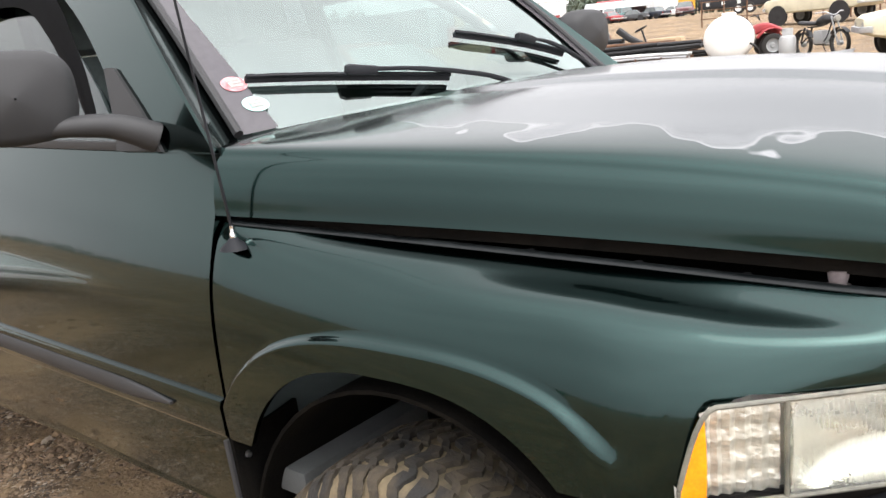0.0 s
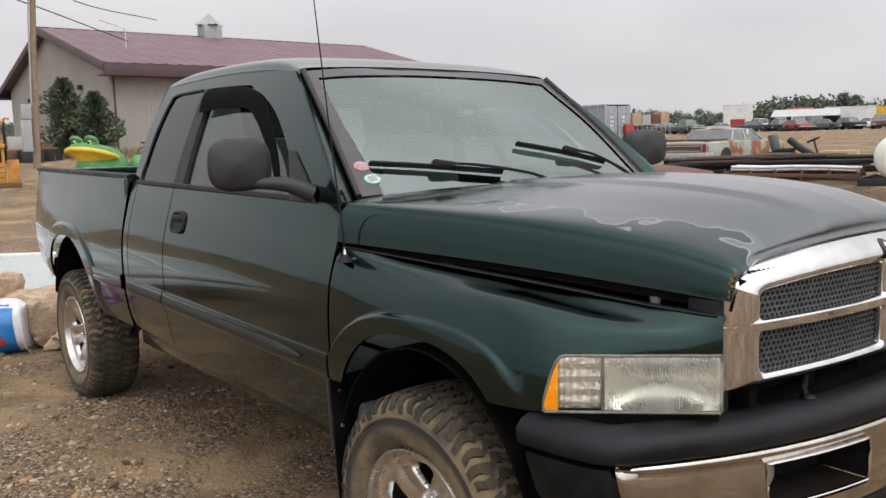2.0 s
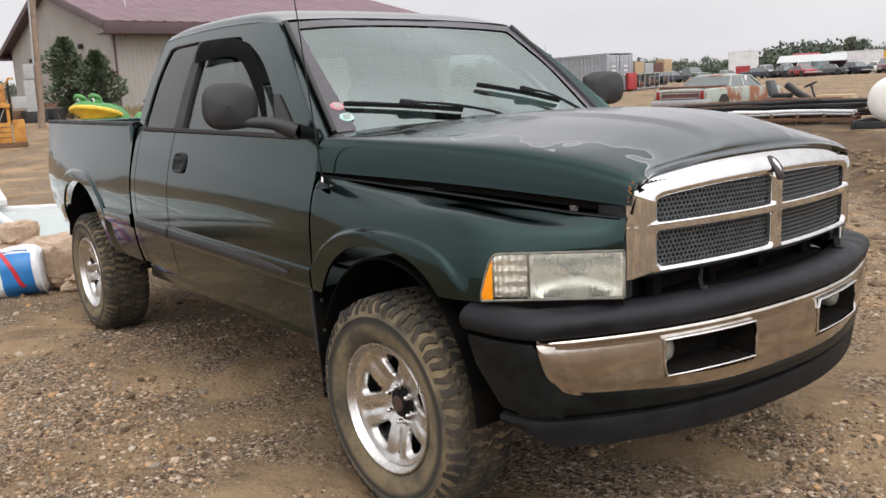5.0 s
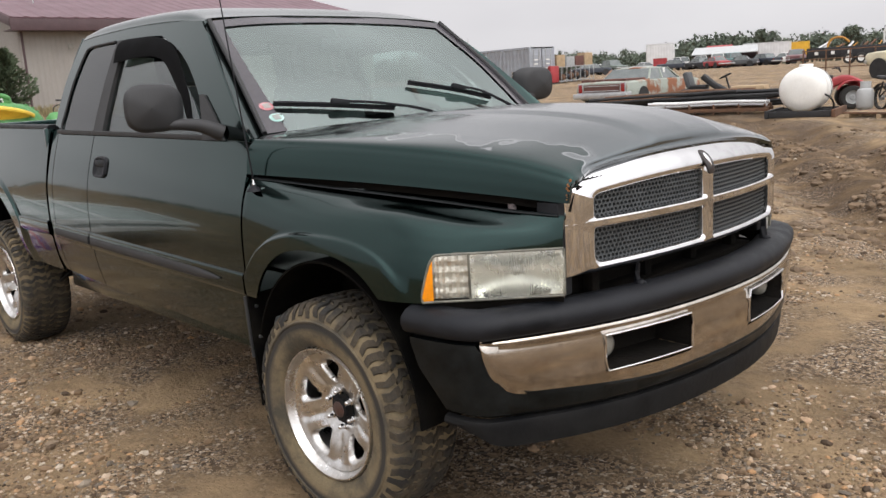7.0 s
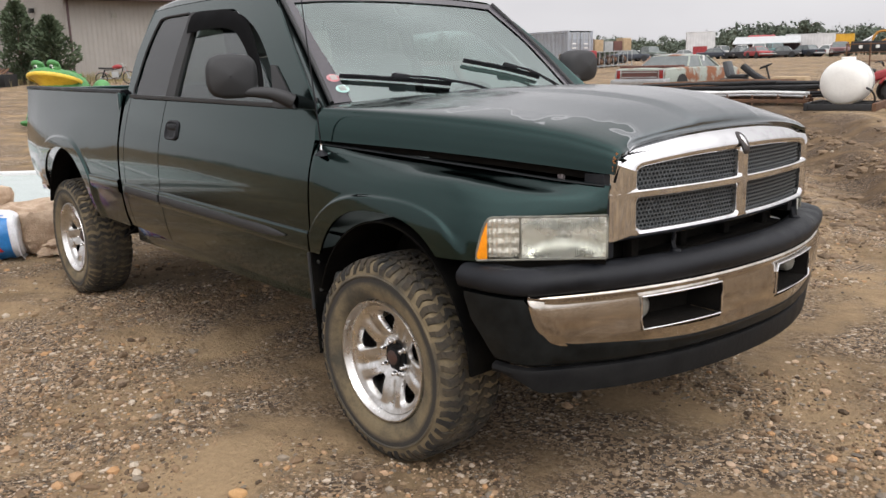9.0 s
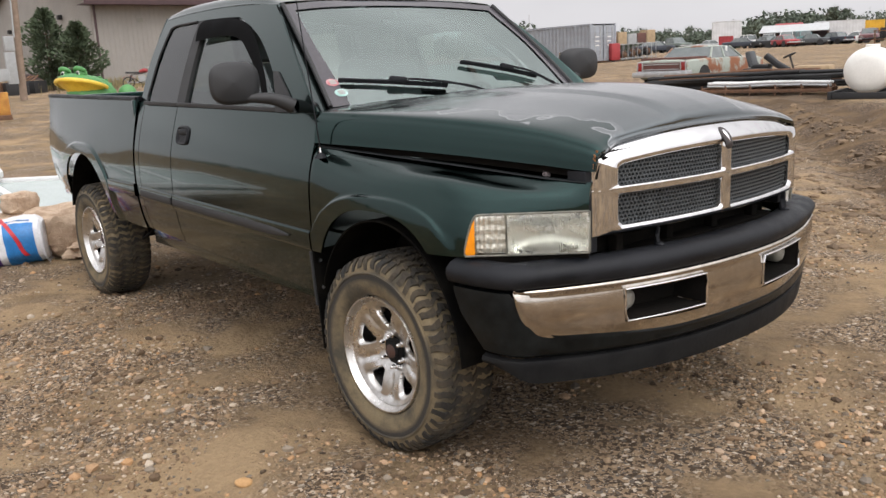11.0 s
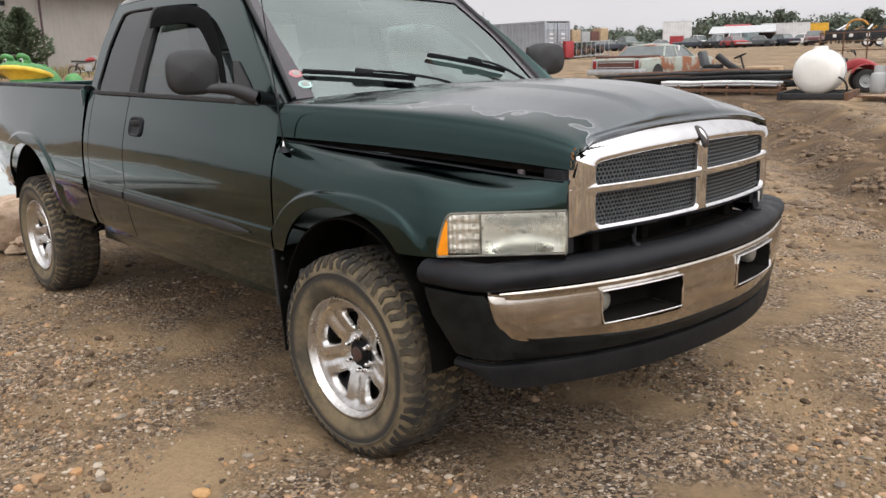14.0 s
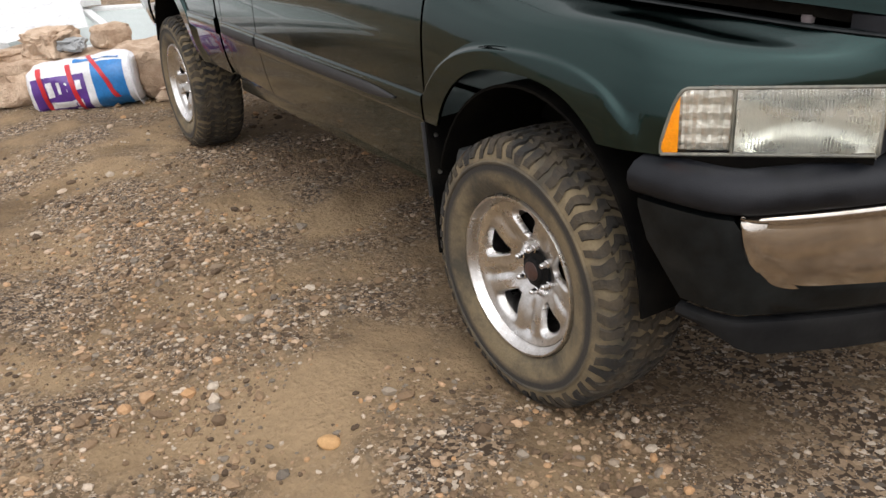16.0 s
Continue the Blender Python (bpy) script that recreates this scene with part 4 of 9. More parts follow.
    # handle in its dark cup
    door = [o for o in truck.children if o.name.startswith("door")][-1]
    bm = bmnew()
    hx, hz = -1.822, 1.200
    hy = side_y(DOOR, hx, hz)
    rows = []
    for r, d in ((1.04, -0.004), (1.0, 0.008), (0.92, 0.012), (0.82, 0.011), (0.74, 0.005), (0.4, 0.004), (0.02, 0.004)):
        ring = [(hx + 0.074 * r * math.copysign(abs(math.cos(a)) ** 0.5, math.cos(a)), hz + 0.050 * r * math.copysign(abs(math.sin(a)) ** 0.5, math.sin(a))) for a in np.linspace(0, 2 * math.pi, 33)]
        rows.append([(x, s * (side_y(DOOR, x, z) + d), z) for x, z in ring])
    grid(bm, rows)
    handle = part("door_handle", bm, PLASTIC, door, "black recessed pull handle")
    bm = bmnew()
    tube(bm, [(hx - 0.054, s * (hy - 0.004), hz + 0.016), (hx, s * (hy + 0.002), hz + 0.017), (hx + 0.054, s * (hy - 0.004), hz + 0.016)], 0.010, 0.017, n=10, e=3)
    part("lever", bm, PLASTIC, handle)
    # lock below the mirror and rocker below the doors
    bm = bmnew()
    box(bm, -2.52, -0.49, s * 0.915, s * 0.80, 0.50, 0.61, 0.015)
    part("rocker", bm, PAINT, truck)
    # cab corner behind the rear door
    bm = bmnew()
    grid(bm, sided(side_rows(DOOR, np.linspace(-2.462, -2.528, 5), sill_low), s))
    part("cab_corner", thick(bm, 0.03), PAINT, truck)
    # pillars and roof rail
    for nm, f, r, m_ in (("windscreen_pillar", A_OUT, A_IN, PAINT), ("roof_rail", TOP_HI, TOP_LO, PAINT), ("door_pillar", B_FRONT, B_REAR, TRIM), ("rear_pillar", C_FRONT, C_REAR, PAINT)):
        bm = bmnew()
        grid(bm, strip(f, r, s))
        part(nm, thick(bm, 0.03), m_, truck)
    # the pillar turns in to meet the glass
    bm = bmnew()
    rows = []
    for (x, z), f in zip(cr(A_OUT, 14), np.linspace(0, 1, 14)):
        ex, ey, ez = (np.interp(f, (0, 0.5, 1), v) for v in ((-0.535, -0.790, -1.070), (0.800, 0.750, 0.690), (1.345, 1.590, 1.826)))
        rows.append([(x + (ex - x) * k, s * (greenhouse_y(z) + (ey - greenhouse_y(z)) * k + 0.012 * math.sin(math.pi * k)), z + (ez - z) * k - 0.006 * k) for k in np.linspace(0, 1, 5)])
    grid(bm, rows)
    part("pillar_return", thick(bm, 0.008), PAINT, truck)
    # panes
    bm = bmnew()
    grid(bm, strip([(-0.79, 1.34), (-1.44, 1.80)], [(-1.92, 1.345), (-1.89, 1.81)], s, 10, 8, -0.018))
    pane = part("door_window", thick(bm, 0.004), SIDE_GLASS, truck)
    pane.visible_shadow = False
    bm = bmnew()
    grid(bm, strip([(-1.985, 1.35), (-1.95, 1.815)], [(-2.43, 1.36), (-2.31, 1.80)], s, 10, 6, -0.004))
    pane = part("rear_door_window", thick(bm, 0.004), DARK_GLASS, truck, "dark tinted pane")
    pane.visible_shadow = False
    bm = bmnew()
    tube(bm, [(x, s * (greenhouse_y(z) + 0.002), z) for x, z in cr([(-2.005, 1.36), (-2.2, 1.362), (-2.425, 1.366), (-2.42, 1.48), (-2.395, 1.62), (-2.34, 1.76), (-2.29, 1.80), (-2.1, 1.808), (-1.97, 1.81)], 40)], 0.006, 0.006, n=6)
    part("window_seal", bm, TRIM, truck)
    # smoked rain visor along the front door window
    bm = bmnew()
    out = cr([(-0.925, 1.40), (-1.02, 1.525), (-1.19, 1.682), (-1.32, 1.757), (-1.51, 1.800), (-1.70, 1.808), (-1.885, 1.808)], 40)
    inn = cr([(-0.945, 1.395), (-1.085, 1.525), (-1.275, 1.655), (-1.40, 1.700), (-1.56, 1.712), (-1.72, 1.708), (-1.885, 1.700)], 40)
    rows = []
    for p, q in zip(out, inn):
        rows.append([(x, s * (greenhouse_y(z) + d), z) for (x, z), d in ((p, 0.006), (p + (q - p) * 0.15, 0.020), (p + (q - p) * 0.5, 0.024), (q, 0.018))])
    grid(bm, rows)
    part("rain_visor", thick(bm, 0.004), SMOKED, truck, "smoked plastic rain visor")
    # wing mirror
    bm = bmnew()
    rows = []
    cx, cy, cz = -0.775, 1.118, 1.478
    for k in np.linspace(-1, 1, 13):
        w = (1 - abs(k) ** 3.2) ** (1 / 3.2)
        rows.append([(cx + 0.055 * k + 0.03 * (1 - w) * 0, s * (cy + 0.118 * max(w, 0.02) * math.copysign(abs(math.cos(a)) ** 0.62, math.cos(a)) + 0.035 * k), cz + 0.092 * max(w, 0.02) * math.copysign(abs(math.sin(a)) ** 0.7, math.sin(a))) for a in np.linspace(0, 2 * math.pi, 33)])
    grid(bm, rows)
    bmesh.ops.remove_doubles(bm, verts=bm.verts[:], dist=1e-4)
    mirror = part("wing_mirror", bm, TRIM, truck, "black plastic wing mirror")
    bm = bmnew()
    tube(bm, cr([(-0.77, s * 1.10, 1.412), (-0.755, s * 1.04, 1.410), (-0.735, s * 0.97, 1.402), (-0.715, s * 0.925, 1.386), (-0.70, s * 0.885, 1.365)], 12), np.linspace(0.034, 0.046, 12), np.linspace(0.018, 0.034, 12), n=14, e=2.6)
    part("arm", bm, TRIM, mirror)
    bm = bmnew()
    grid(bm, strip([(-0.655, 1.338), (-0.745, 1.42), (-0.885, 1.52)], [(-0.83, 1.338), (-0.865, 1.42), (-0.925, 1.52)], s, 8, 4, 0.010))
    part("sail_plate", thick(bm, 0.02), TRIM, mirror)
    bm = bmnew()
    tube(bm, [(cx - 0.052, s * (cy - 0.035), cz - 0.07), (cx - 0.052, s * (cy - 0.035), cz + 0.07)], 0.008, 0.08, n=12, e=4, up=(0, 1, 0))
    part("mirror_glass", bm, CHROME, mirror)
    # bed side
    xs = np.r_[np.linspace(-2.556, -3.05, 14), np.linspace(-3.07, -3.99, 60), np.linspace(-4.01, -4.44, 16)]
    bm = bmnew()
    grid(bm, sided(side_rows(BED, xs, rear_low, rear_flare, n=40, ridge=rear_ridge), s))
    bedside = part("bed_side", thick(bm, 0.015), PAINT, truck, "dented dark green bed side")
    bm = bmnew()
    tube(bm, [(x, s * (side_y(BED, x, 1.38) - 0.035), 1.392 + (-2.55 - x) * 0.009) for x in np.linspace(-2.565, -4.44, 12)], 0.042, 0.014, n=10, e=4)
    part("bed_rail", bm, PLASTIC, bedside, "black bed rail cap")
    bm = bmnew()
    box(bm, -4.43, -2.57, s * 0.84, s * 0.82, 0.72, 1.385, 0.004)
    part("inner_panel", bm, PAINT, bedside)
    bm = bmnew()
    xs = np.linspace(-2.56, -3.02, 8)
    rows = []
    for x in xs:
        z0, z1 = 0.795, 0.882
        rows.append([(x, s * (side_y(BED, x, z0 + (z1 - z0) * f) + pr), z0 + (z1 - z0) * f) for f, pr in ((0, -0.01), (0.04, 0.009), (0.15, 0.013), (0.5, 0.012), (0.85, 0.013), (0.95, 0.009), (1, -0.01))])
    grid(bm, rows)
    part("side_moulding", thick(bm, 0.004), PAINT, bedside)
    # tail lamp at the bed's end
    bm = bmnew()
    box(bm, -4.452, -4.40, s * 0.900, s * 0.78, 1.04, 1.36, 0.012)
    part("tail_lamp", bm, RED_LENS, truck, "red tail lamp lens")

# ---- hood ----
def gx(y):
    return 0.922 - 0.082 * (abs(y - 0.01) / 0.65) ** 2.0 + 0.012 * y / 0.65


def top_edge(y):
    return 1.262 - 0.042 * min(1.0, abs(y) / 0.64) ** 2.4


CREST_AT, CREST_X = (0, 0.05, 0.13, 0.26, 0.42, 0.60, 0.80, 1.0), (-0.086, -0.066, -0.052, -0.036, -0.022, -0.010, -0.001, 0.004)


def crest_x(y, z):
    return float(np.interp((top_edge(y) - z) / 0.085, CREST_AT, CREST_X))


HALF = [
    [(-0.470, 0.928, 1.214), (-0.470, 0.918, 1.270), (-0.470, 0.895, 1.312), (-0.462, 0.850, 1.335), (-0.42, 0.62, 1.354), (-0.34, 0.32, 1.366), (-0.30, 0.0, 1.370)],
    [(-0.02, 0.830, 1.198), (-0.02, 0.820, 1.250), (-0.02, 0.800, 1.293), (-0.02, 0.756, 1.320), (-0.01, 0.54, 1.347), (0.01, 0.28, 1.376), (0.02, 0.0, 1.382)],
    [(0.33, 0.756, 1.181), (0.33, 0.747, 1.228), (0.335, 0.728, 1.270), (0.345, 0.686, 1.301), (0.36, 0.49, 1.332), (0.39, 0.26, 1.366), (0.40, 0.0, 1.374)],
    [(0.60, 0.699, 1.163), (0.605, 0.691, 1.202), (0.61, 0.675, 1.240), (0.625, 0.634, 1.270), (0.66, 0.45, 1.302), (0.69, 0.25, 1.334), (0.70, 0.0, 1.343)],
    [(0.77, 0.664, 1.150), (0.775, 0.658, 1.184), (0.782, 0.645, 1.215), (0.798, 0.607, 1.241), (0.818, 0.43, 1.268), (0.838, 0.24, 1.290), (0.845, 0.0, 1.298)],
    [(0.832, 0.650, 1.146), (0.835, 0.645, 1.172), (0.839, 0.634, 1.200), (0.852, 0.597, 1.217), (0.868, 0.42, 1.246), (0.884, 0.23, 1.262), (0.890, 0.0, 1.267)],
]
rows = patch(HALF, 50, 70)
rows = np.concatenate([rows * (1, -1, 1), rows[:, ::-1][:, 1:]], 1)
for i in range(rows.shape[0]):
    for j in range(rows.shape[1]):
        x, y, z = rows[i, j]
        rows[i, j, 2] += 0.010 * (1 - step(0.252, 0.276, abs(y) + 0.06 * x)) + 0.014 * step(1.20, 1.30, z + 0.07 * step(0.2, 0.85, x)) * (1 - 0.75 * step(0.60, 0.85, x))
# the front edge settles on the chrome surround
front = rows[-1].copy()
for i in range(rows.shape[0]):
    for j in range(rows.shape[1]):
        fx, fy, fz = front[j]
        w = step(0.72, 1.0, i / (rows.shape[0] - 1)) * (1 - step(0.50, 0.645, abs(fy)))
        rows[i, j, 0] -= w * (fx - (gx(fy) - 0.062 + 0.035 * (fy / 0.6) ** 2))
        rows[i, j, 2] += w * (min(fz, top_edge(fy) + 0.003 - 0.020 * step(0.50, 0.61, abs(fy))) - fz)
bm = bmnew()
grid(bm, rows)
hood = part("hood", thick(bm, 0.014), HOOD_PAINT, truck, "dark green hood with hazy peeling clear coat, slightly ajar")
# added black sheet under the hood: puts the gap's shade into its colour
bm = bmnew()
grid(bm, rows[:, ::3] * (0.985, 0.955, 1.0) - (0, 0, 0.030))
part("hood_liner", bm, DARK, hood, "added black sheet that shades the gap under the hood")
# inner fender flange and dark engine bay under the open hood edge
for s in (-1, 1):
    bm = bmnew()
    tube(bm, [(x, s * (lerp_rows(SIDE, x)[-1][0] - 0.004), lerp_rows(SIDE, x)[-1][1] - 0.002) for x in np.linspace(-0.44, 0.80, 24)], 0.012, 0.006, n=8)
    part("fender_flange", bm, GLOSS_BLACK, truck)
    bm = bmnew()
    rows = [[(x, s * (lerp_rows(SIDE, x)[-1][0] - 0.015 - 0.10 * f), lerp_rows(SIDE, x)[-1][1] - 0.01 - 0.05 * f) for f in np.linspace(0, 1, 4)] for x in np.linspace(-0.44, 0.80, 16)]
    grid(bm, rows)
    part("inner_fender", thick(bm, 0.004), DARK, truck)
    bm = bmnew()
    lathe(bm, [(0, 0.022), (0.013, 0.022), (0.015, 0.016), (0.012, 0), (0.018, 0), (0.018, -0.006)], 10, "z", (0.62, s * 0.655, 1.112))
    part("hood_bumper", bm, GREY_CAP, truck, "small pale rubber hood stop")
    for x in (0.16, 0.34, 0.50, 0.69, 0.75):
        bm = bmnew()
        lathe(bm, [(0, 0.008), (0.007, 0.008), (0.008, 0.002), (0.011, 0), (0.011, -0.01)], 6, "z", (x, s * (lerp_rows(SIDE, x)[-1][0] - 0.035), lerp_rows(SIDE, x)[-1][1] - 0.012))
        part("fender_bolt", bm, TRIM, truck)
bm = bmnew()
box(bm, -0.40, 0.62, -0.60, 0.60, 0.70, 1.10, 0.03)
box(bm, 0.66, 0.72, -0.62, 0.62, 0.60, 1.10, 0.01)
part("engine_block", bm, DARK, truck)
bm = bmnew()
box(bm, 0.72, 0.80, -0.64, 0.64, 1.075, 1.12, 0.012)
box(bm, 0.77, 0.82, -0.48, 0.48, 1.13, 1.17, 0.008)
box(bm, 0.70, 0.80, -0.56, 0.56, 0.78, 0.83, 0.012)
for y in (-0.45, -0.15, 0.15, 0.45):
    box(bm, 0.74, 0.78, y - 0.02, y + 0.02, 0.80, 1.10, 0.006)
part("radiator_support", bm, DARK, truck)
# black header panels between headlamp and grille
for s in (-1, 1):
    bm = bmnew()
    box(bm, 0.72, 0.802, s * (0.661 if s < 0 else 0.690), s * 0.60, 0.86, 1.147, 0.008)
    part("header_panel", bm, PLASTIC, truck)

# ---- windscreen ----
W_BASE = [(-0.53, 0.800, 1.350), (-0.455, 0.55, 1.366), (-0.365, 0.25, 1.374), (-0.345, 0.0, 1.376)]
W_MID = [(-0.785, 0.750, 1.592), (-0.745, 0.50, 1.606), (-0.705, 0.22, 1.616), (-0.695, 0.0, 1.618)]
W_TOP = [(-1.065, 0.690, 1.826), (-1.135, 0.45, 1.850), (-1.19, 0.20, 1.862), (-1.20, 0.0, 1.865)]


def half_to_full(r):
    return [(x, -y, z) for x, y, z in r] + [(x, y, z) for x, y, z in r[::-1][1:]]


W_NET = patch([half_to_full(W_BASE), half_to_full(W_MID), half_to_full(W_TOP)], 25, 49)


def screen(y, f, lift=0.0):
    """A point on the windscreen at the side place y and the height share f, lifted off the glass."""
    r = W_NET[int(round(f * 24))] if 0 <= f <= 1 else W_NET[0]
    f2 = f * 24
    i = min(int(f2), 23)
    a, b = W_NET[i], W_NET[i + 1]
    pa = [np.interp(y, a[:, 1], a[:, k]) for k in range(3)]
    pb = [np.interp(y, b[:, 1], b[:, k]) for k in range(3)]
    p = np.array(pa) + (np.array(pb) - np.array(pa)) * (f2 - i)
    return p + lift * np.array((0.66, 0.0, 0.75))


bm = bmnew()
grid(bm, W_NET)
pane = part("windscreen", bm, WINDSCREEN, truck, "windscreen with two small stickers")
pane.visible_shadow = False
for s in (-1, 1):
    bm = bmnew()
    grid(bm, [[screen(s * (np.interp(f, [0, 0.5, 1], [0.795, 0.75, 0.688]) - w), f, 0.006) for w in (0.0, 0.03, 0.06, 0.085 - 0.045 * f)] for f in np.linspace(0, 1, 14)])
    part("glass_border", bm, FRIT, truck)
    bm = bmnew()
    tube(bm, [screen(s * np.interp(f, [0, 0.5, 1], [0.808, 0.762, 0.70]), f, 0.010) for f in np.linspace(0, 1, 16)], 0.011, 0.011, n=8)
    part("screen_seal", bm, TRIM, truck)
bm = bmnew()
grid(bm, [[screen(y, f, 0.006) for y in np.linspace(-0.675, 0.675, 24)] for f in (0.93, 0.965, 1.0)])
part("shade_band", bm, FRIT, truck)
# cowl below the glass
bm = bmnew()
rows = []
for y in np.linspace(-0.86, 0.86, 30):
    b = screen(min(max(y, -0.795), 0.795), 0.0)
    hx = np.interp(abs(y), [0, 0.32, 0.62, 0.85], [-0.30, -0.34, -0.42, -0.47])
    rows.append([(b[0] - 0.02, y, b[2] - 0.012), ((b[0] + hx) / 2, y, b[2] - 0.03), (hx + 0.03, y, b[2] - 0.035)])
grid(bm, rows)
part("cowl", thick(bm, 0.006), PLASTIC, truck)
# wipers
for y0, y1, f0, f1, px in ((-0.70, -0.235, 0.205, 0.065, -0.05), (-0.045, 0.44, 0.275, 0.10, 0.60)):
    wiper = None
    bm = bmnew()
    tube(bm, [screen(y0 + (y1 - y0) * k, f0 + (f1 - f0) * k, 0.014) for k in np.linspace(0, 1, 14)], 0.005, 0.009, n=6)
    tube(bm, [screen(y0 + (y1 - y0) * k, f0 + (f1 - f0) * k, 0.024) for k in np.linspace(0.0, 1, 14)], [0.003] + [0.008] * 12 + [0.003], 0.006, n=6)
    wiper = part("wiper", bm, PLASTIC, truck, "black wiper blade and arm")
    bm = bmnew()
    mid = screen(y0 + (y1 - y0) * 0.47, f0 + (f1 - f0) * 0.47, 0.036)
    m2 = screen(y0 + (y1 - y0) * 0.60, f0 + (f1 - f0) * 0.60, 0.034)
    tube(bm, [mid + (mid - m2) * 0.15, mid, m2], [0.010, 0.017, 0.014], [0.010, 0.014, 0.012], n=8, e=3)
    part("clip", bm, PLASTIC, wiper)
    bm = bmnew()
    tube(bm, cr([mid, screen(y0 + (y1 - y0) * 0.8, f0 + (f1 - f0) * 0.78, 0.040), screen(px - 0.10, 0.035, 0.030), screen(px + 0.02, 0.0, 0.006)], 14), np.linspace(0.006, 0.010, 14), np.linspace(0.005, 0.007, 14), n=8, e=3)
    part("arm", bm, PLASTIC, wiper)
# stickers low in the corner of the glass
for f, mats_, lab in ((0.205, (STICKER_RED, STICKER_WHITE), "round red and white sticker"), (0.108, (STICKER_MINT, STICKER_WHITE), "round pale mint sticker")):
    c = screen(-0.724 if f > 0.16 else -0.716, f, 0.008)
    ax, ay = screen(-0.66, f, 0.004) - screen(-0.72, f, 0.004), screen(-0.69, f + 0.05, 0.004) - screen(-0.69, f - 0.05, 0.004)
    ax, ay = ax / np.linalg.norm(ax), ay / np.linalg.norm(ay)
    bm = bmnew()
    rows = [[c + ax * r * 0.029 * math.cos(a) + ay * r * 0.024 * math.sin(a) for a in np.linspace(0, 2 * math.pi, 25)] for r in (0.03, 0.55, 1.0)]
    grid(bm, rows)
    part("sticker", thick(bm, 0.001), mats_[0], truck, lab)
    bm = bmnew()
    for k in (-0.012, 0.0, 0.012):
        a, b = c + ay * k * 0.8 - ax * 0.015, c + ay * k * 0.8 + ax * 0.015
        tube(bm, [a + np.array((0.66, 0, 0.75)) * 0.003, b + np.array((0.66, 0, 0.75)) * 0.003], 0.001, 0.003, n=4)
    part("print_bars", bm, mats_[1], truck)

# ---- roof and rear wall of the cab ----
def full(r):
    return [(x, -y, z) for x, y, z in r] + [(x, y, z) for x, y, z in r[::-1][1:]]


ROOF = [
    full([(-1.080, 0.703, 1.832), (-1.095, 0.665, 1.846), (-1.13, 0.52, 1.858), (-1.175, 0.27, 1.870), (-1.19, 0, 1.873)]),
    full([(-1.34, 0.706, 1.856), (-1.34, 0.660, 1.896), (-1.35, 0.52, 1.914), (-1.38, 0.27, 1.924), (-1.39, 0, 1.927)]),
    full([(-1.75, 0.700, 1.868), (-1.75, 0.655, 1.912), (-1.75, 0.51, 1.932), (-1.75, 0.27, 1.944), (-1.75, 0, 1.948)]),
    full([(-2.20, 0.702, 1.862), (-2.20, 0.655, 1.906), (-2.20, 0.51, 1.925), (-2.20, 0.27, 1.937), (-2.20, 0, 1.941)]),
    full([(-2.425, 0.706, 1.850), (-2.43, 0.660, 1.880), (-2.45, 0.51, 1.894), (-2.47, 0.27, 1.904), (-2.48, 0, 1.908)]),
]
bm = bmnew()
grid(bm, patch(ROOF, 34, 41))
part("roof", thick(bm, 0.012), PAINT, truck)
bm = bmnew()
rows = []
for z, x, w in ((0.62, -2.525, 0.93), (1.36, -2.525, 0.89), (1.44, -2.535, 0.865), (1.76, -2.50, 0.74), (1.86, -2.455, 0.70)):
    rows.append([(x - 0.02 * (1 - (y / w) ** 2), y, z) for y in np.linspace(-w, w, 15)])
grid(bm, rows, skip=lambda i, j: i == 2 and 2 <= j <= 11)
part("cab_rear_wall", thick(bm, 0.02), PAINT, truck)
bm = bmnew()
grid(bm, [[(-2.55 + 0.035 * f, y, 1.435 + 0.33 * f) for y in np.linspace(-0.66, 0.66, 9)] for f in np.linspace(0, 1, 4)])
pane = part("rear_window", thick(bm, 0.004), REAR_GLASS, truck)
pane.visible_shadow = False

# ---- inside the cab ----
bm = bmnew()
box(bm, -2.5, -0.35, -0.90, 0.90, 0.60, 0.66, 0.01)
part("cab_floor", bm, DASH, truck)
bm = bmnew()
tube(bm, cr([(-0.62, -0.80, 1.20), (-0.60, -0.4, 1.23), (-0.58, 0, 1.24), (-0.60, 0.4, 1.25), (-0.62, 0.80, 1.20)], 14), 0.17, 0.12, n=14, e=3)
part("dashboard", bm, DASH, truck)
for y in (-0.42, 0.42):
    bm = bmnew()
    box(bm, -1.75, -1.15, y - 0.28, y + 0.28, 0.78, 0.98, 0.06)
    seat = part("seat", bm, CLOTH, truck, "grey cloth seat")
    bm = bmnew()
    box(bm, -0.09, 0.09, -0.27, 0.27, 0, 0.66, 0.06, pose(-1.72, y, 0.92, 0, -14, 0))
    part("backrest", bm, CLOTH, seat)
    bm = bmnew()
    box(bm, -0.05, 0.05, -0.13, 0.13, 0.67, 0.86, 0.04, pose(-1.74, y, 0.92, 0, -12, 0))
    part("headrest", bm, CLOTH, seat)
bm = bmnew()
box(bm, -2.45, -2.05, -0.75, 0.75, 0.80, 1.0, 0.05)
box(bm, -2.48, -2.36, -0.75, 0.75, 0.95, 1.42, 0.04)
part("rear_bench", bm, CLOTH, truck)
bm = bmnew()
ring = [(0.19 * math.cos(a), 0.19 * math.sin(a), 0) for a in np.linspace(0, 2 * math.pi, 33)]
m = pose(-0.98, 0.40, 1.24, 0, -62, 0)
tube(bm, [tuple(m @ Vector(p)) for p in ring], 0.014, n=8, caps=False)
for a in (0.3, 2.8, 4.7):
    tube(bm, [tuple(m @ Vector((0, 0, -0.03))), tuple(m @ Vector((0.19 * math.cos(a), 0.19 * math.sin(a), 0)))], 0.014, n=6)
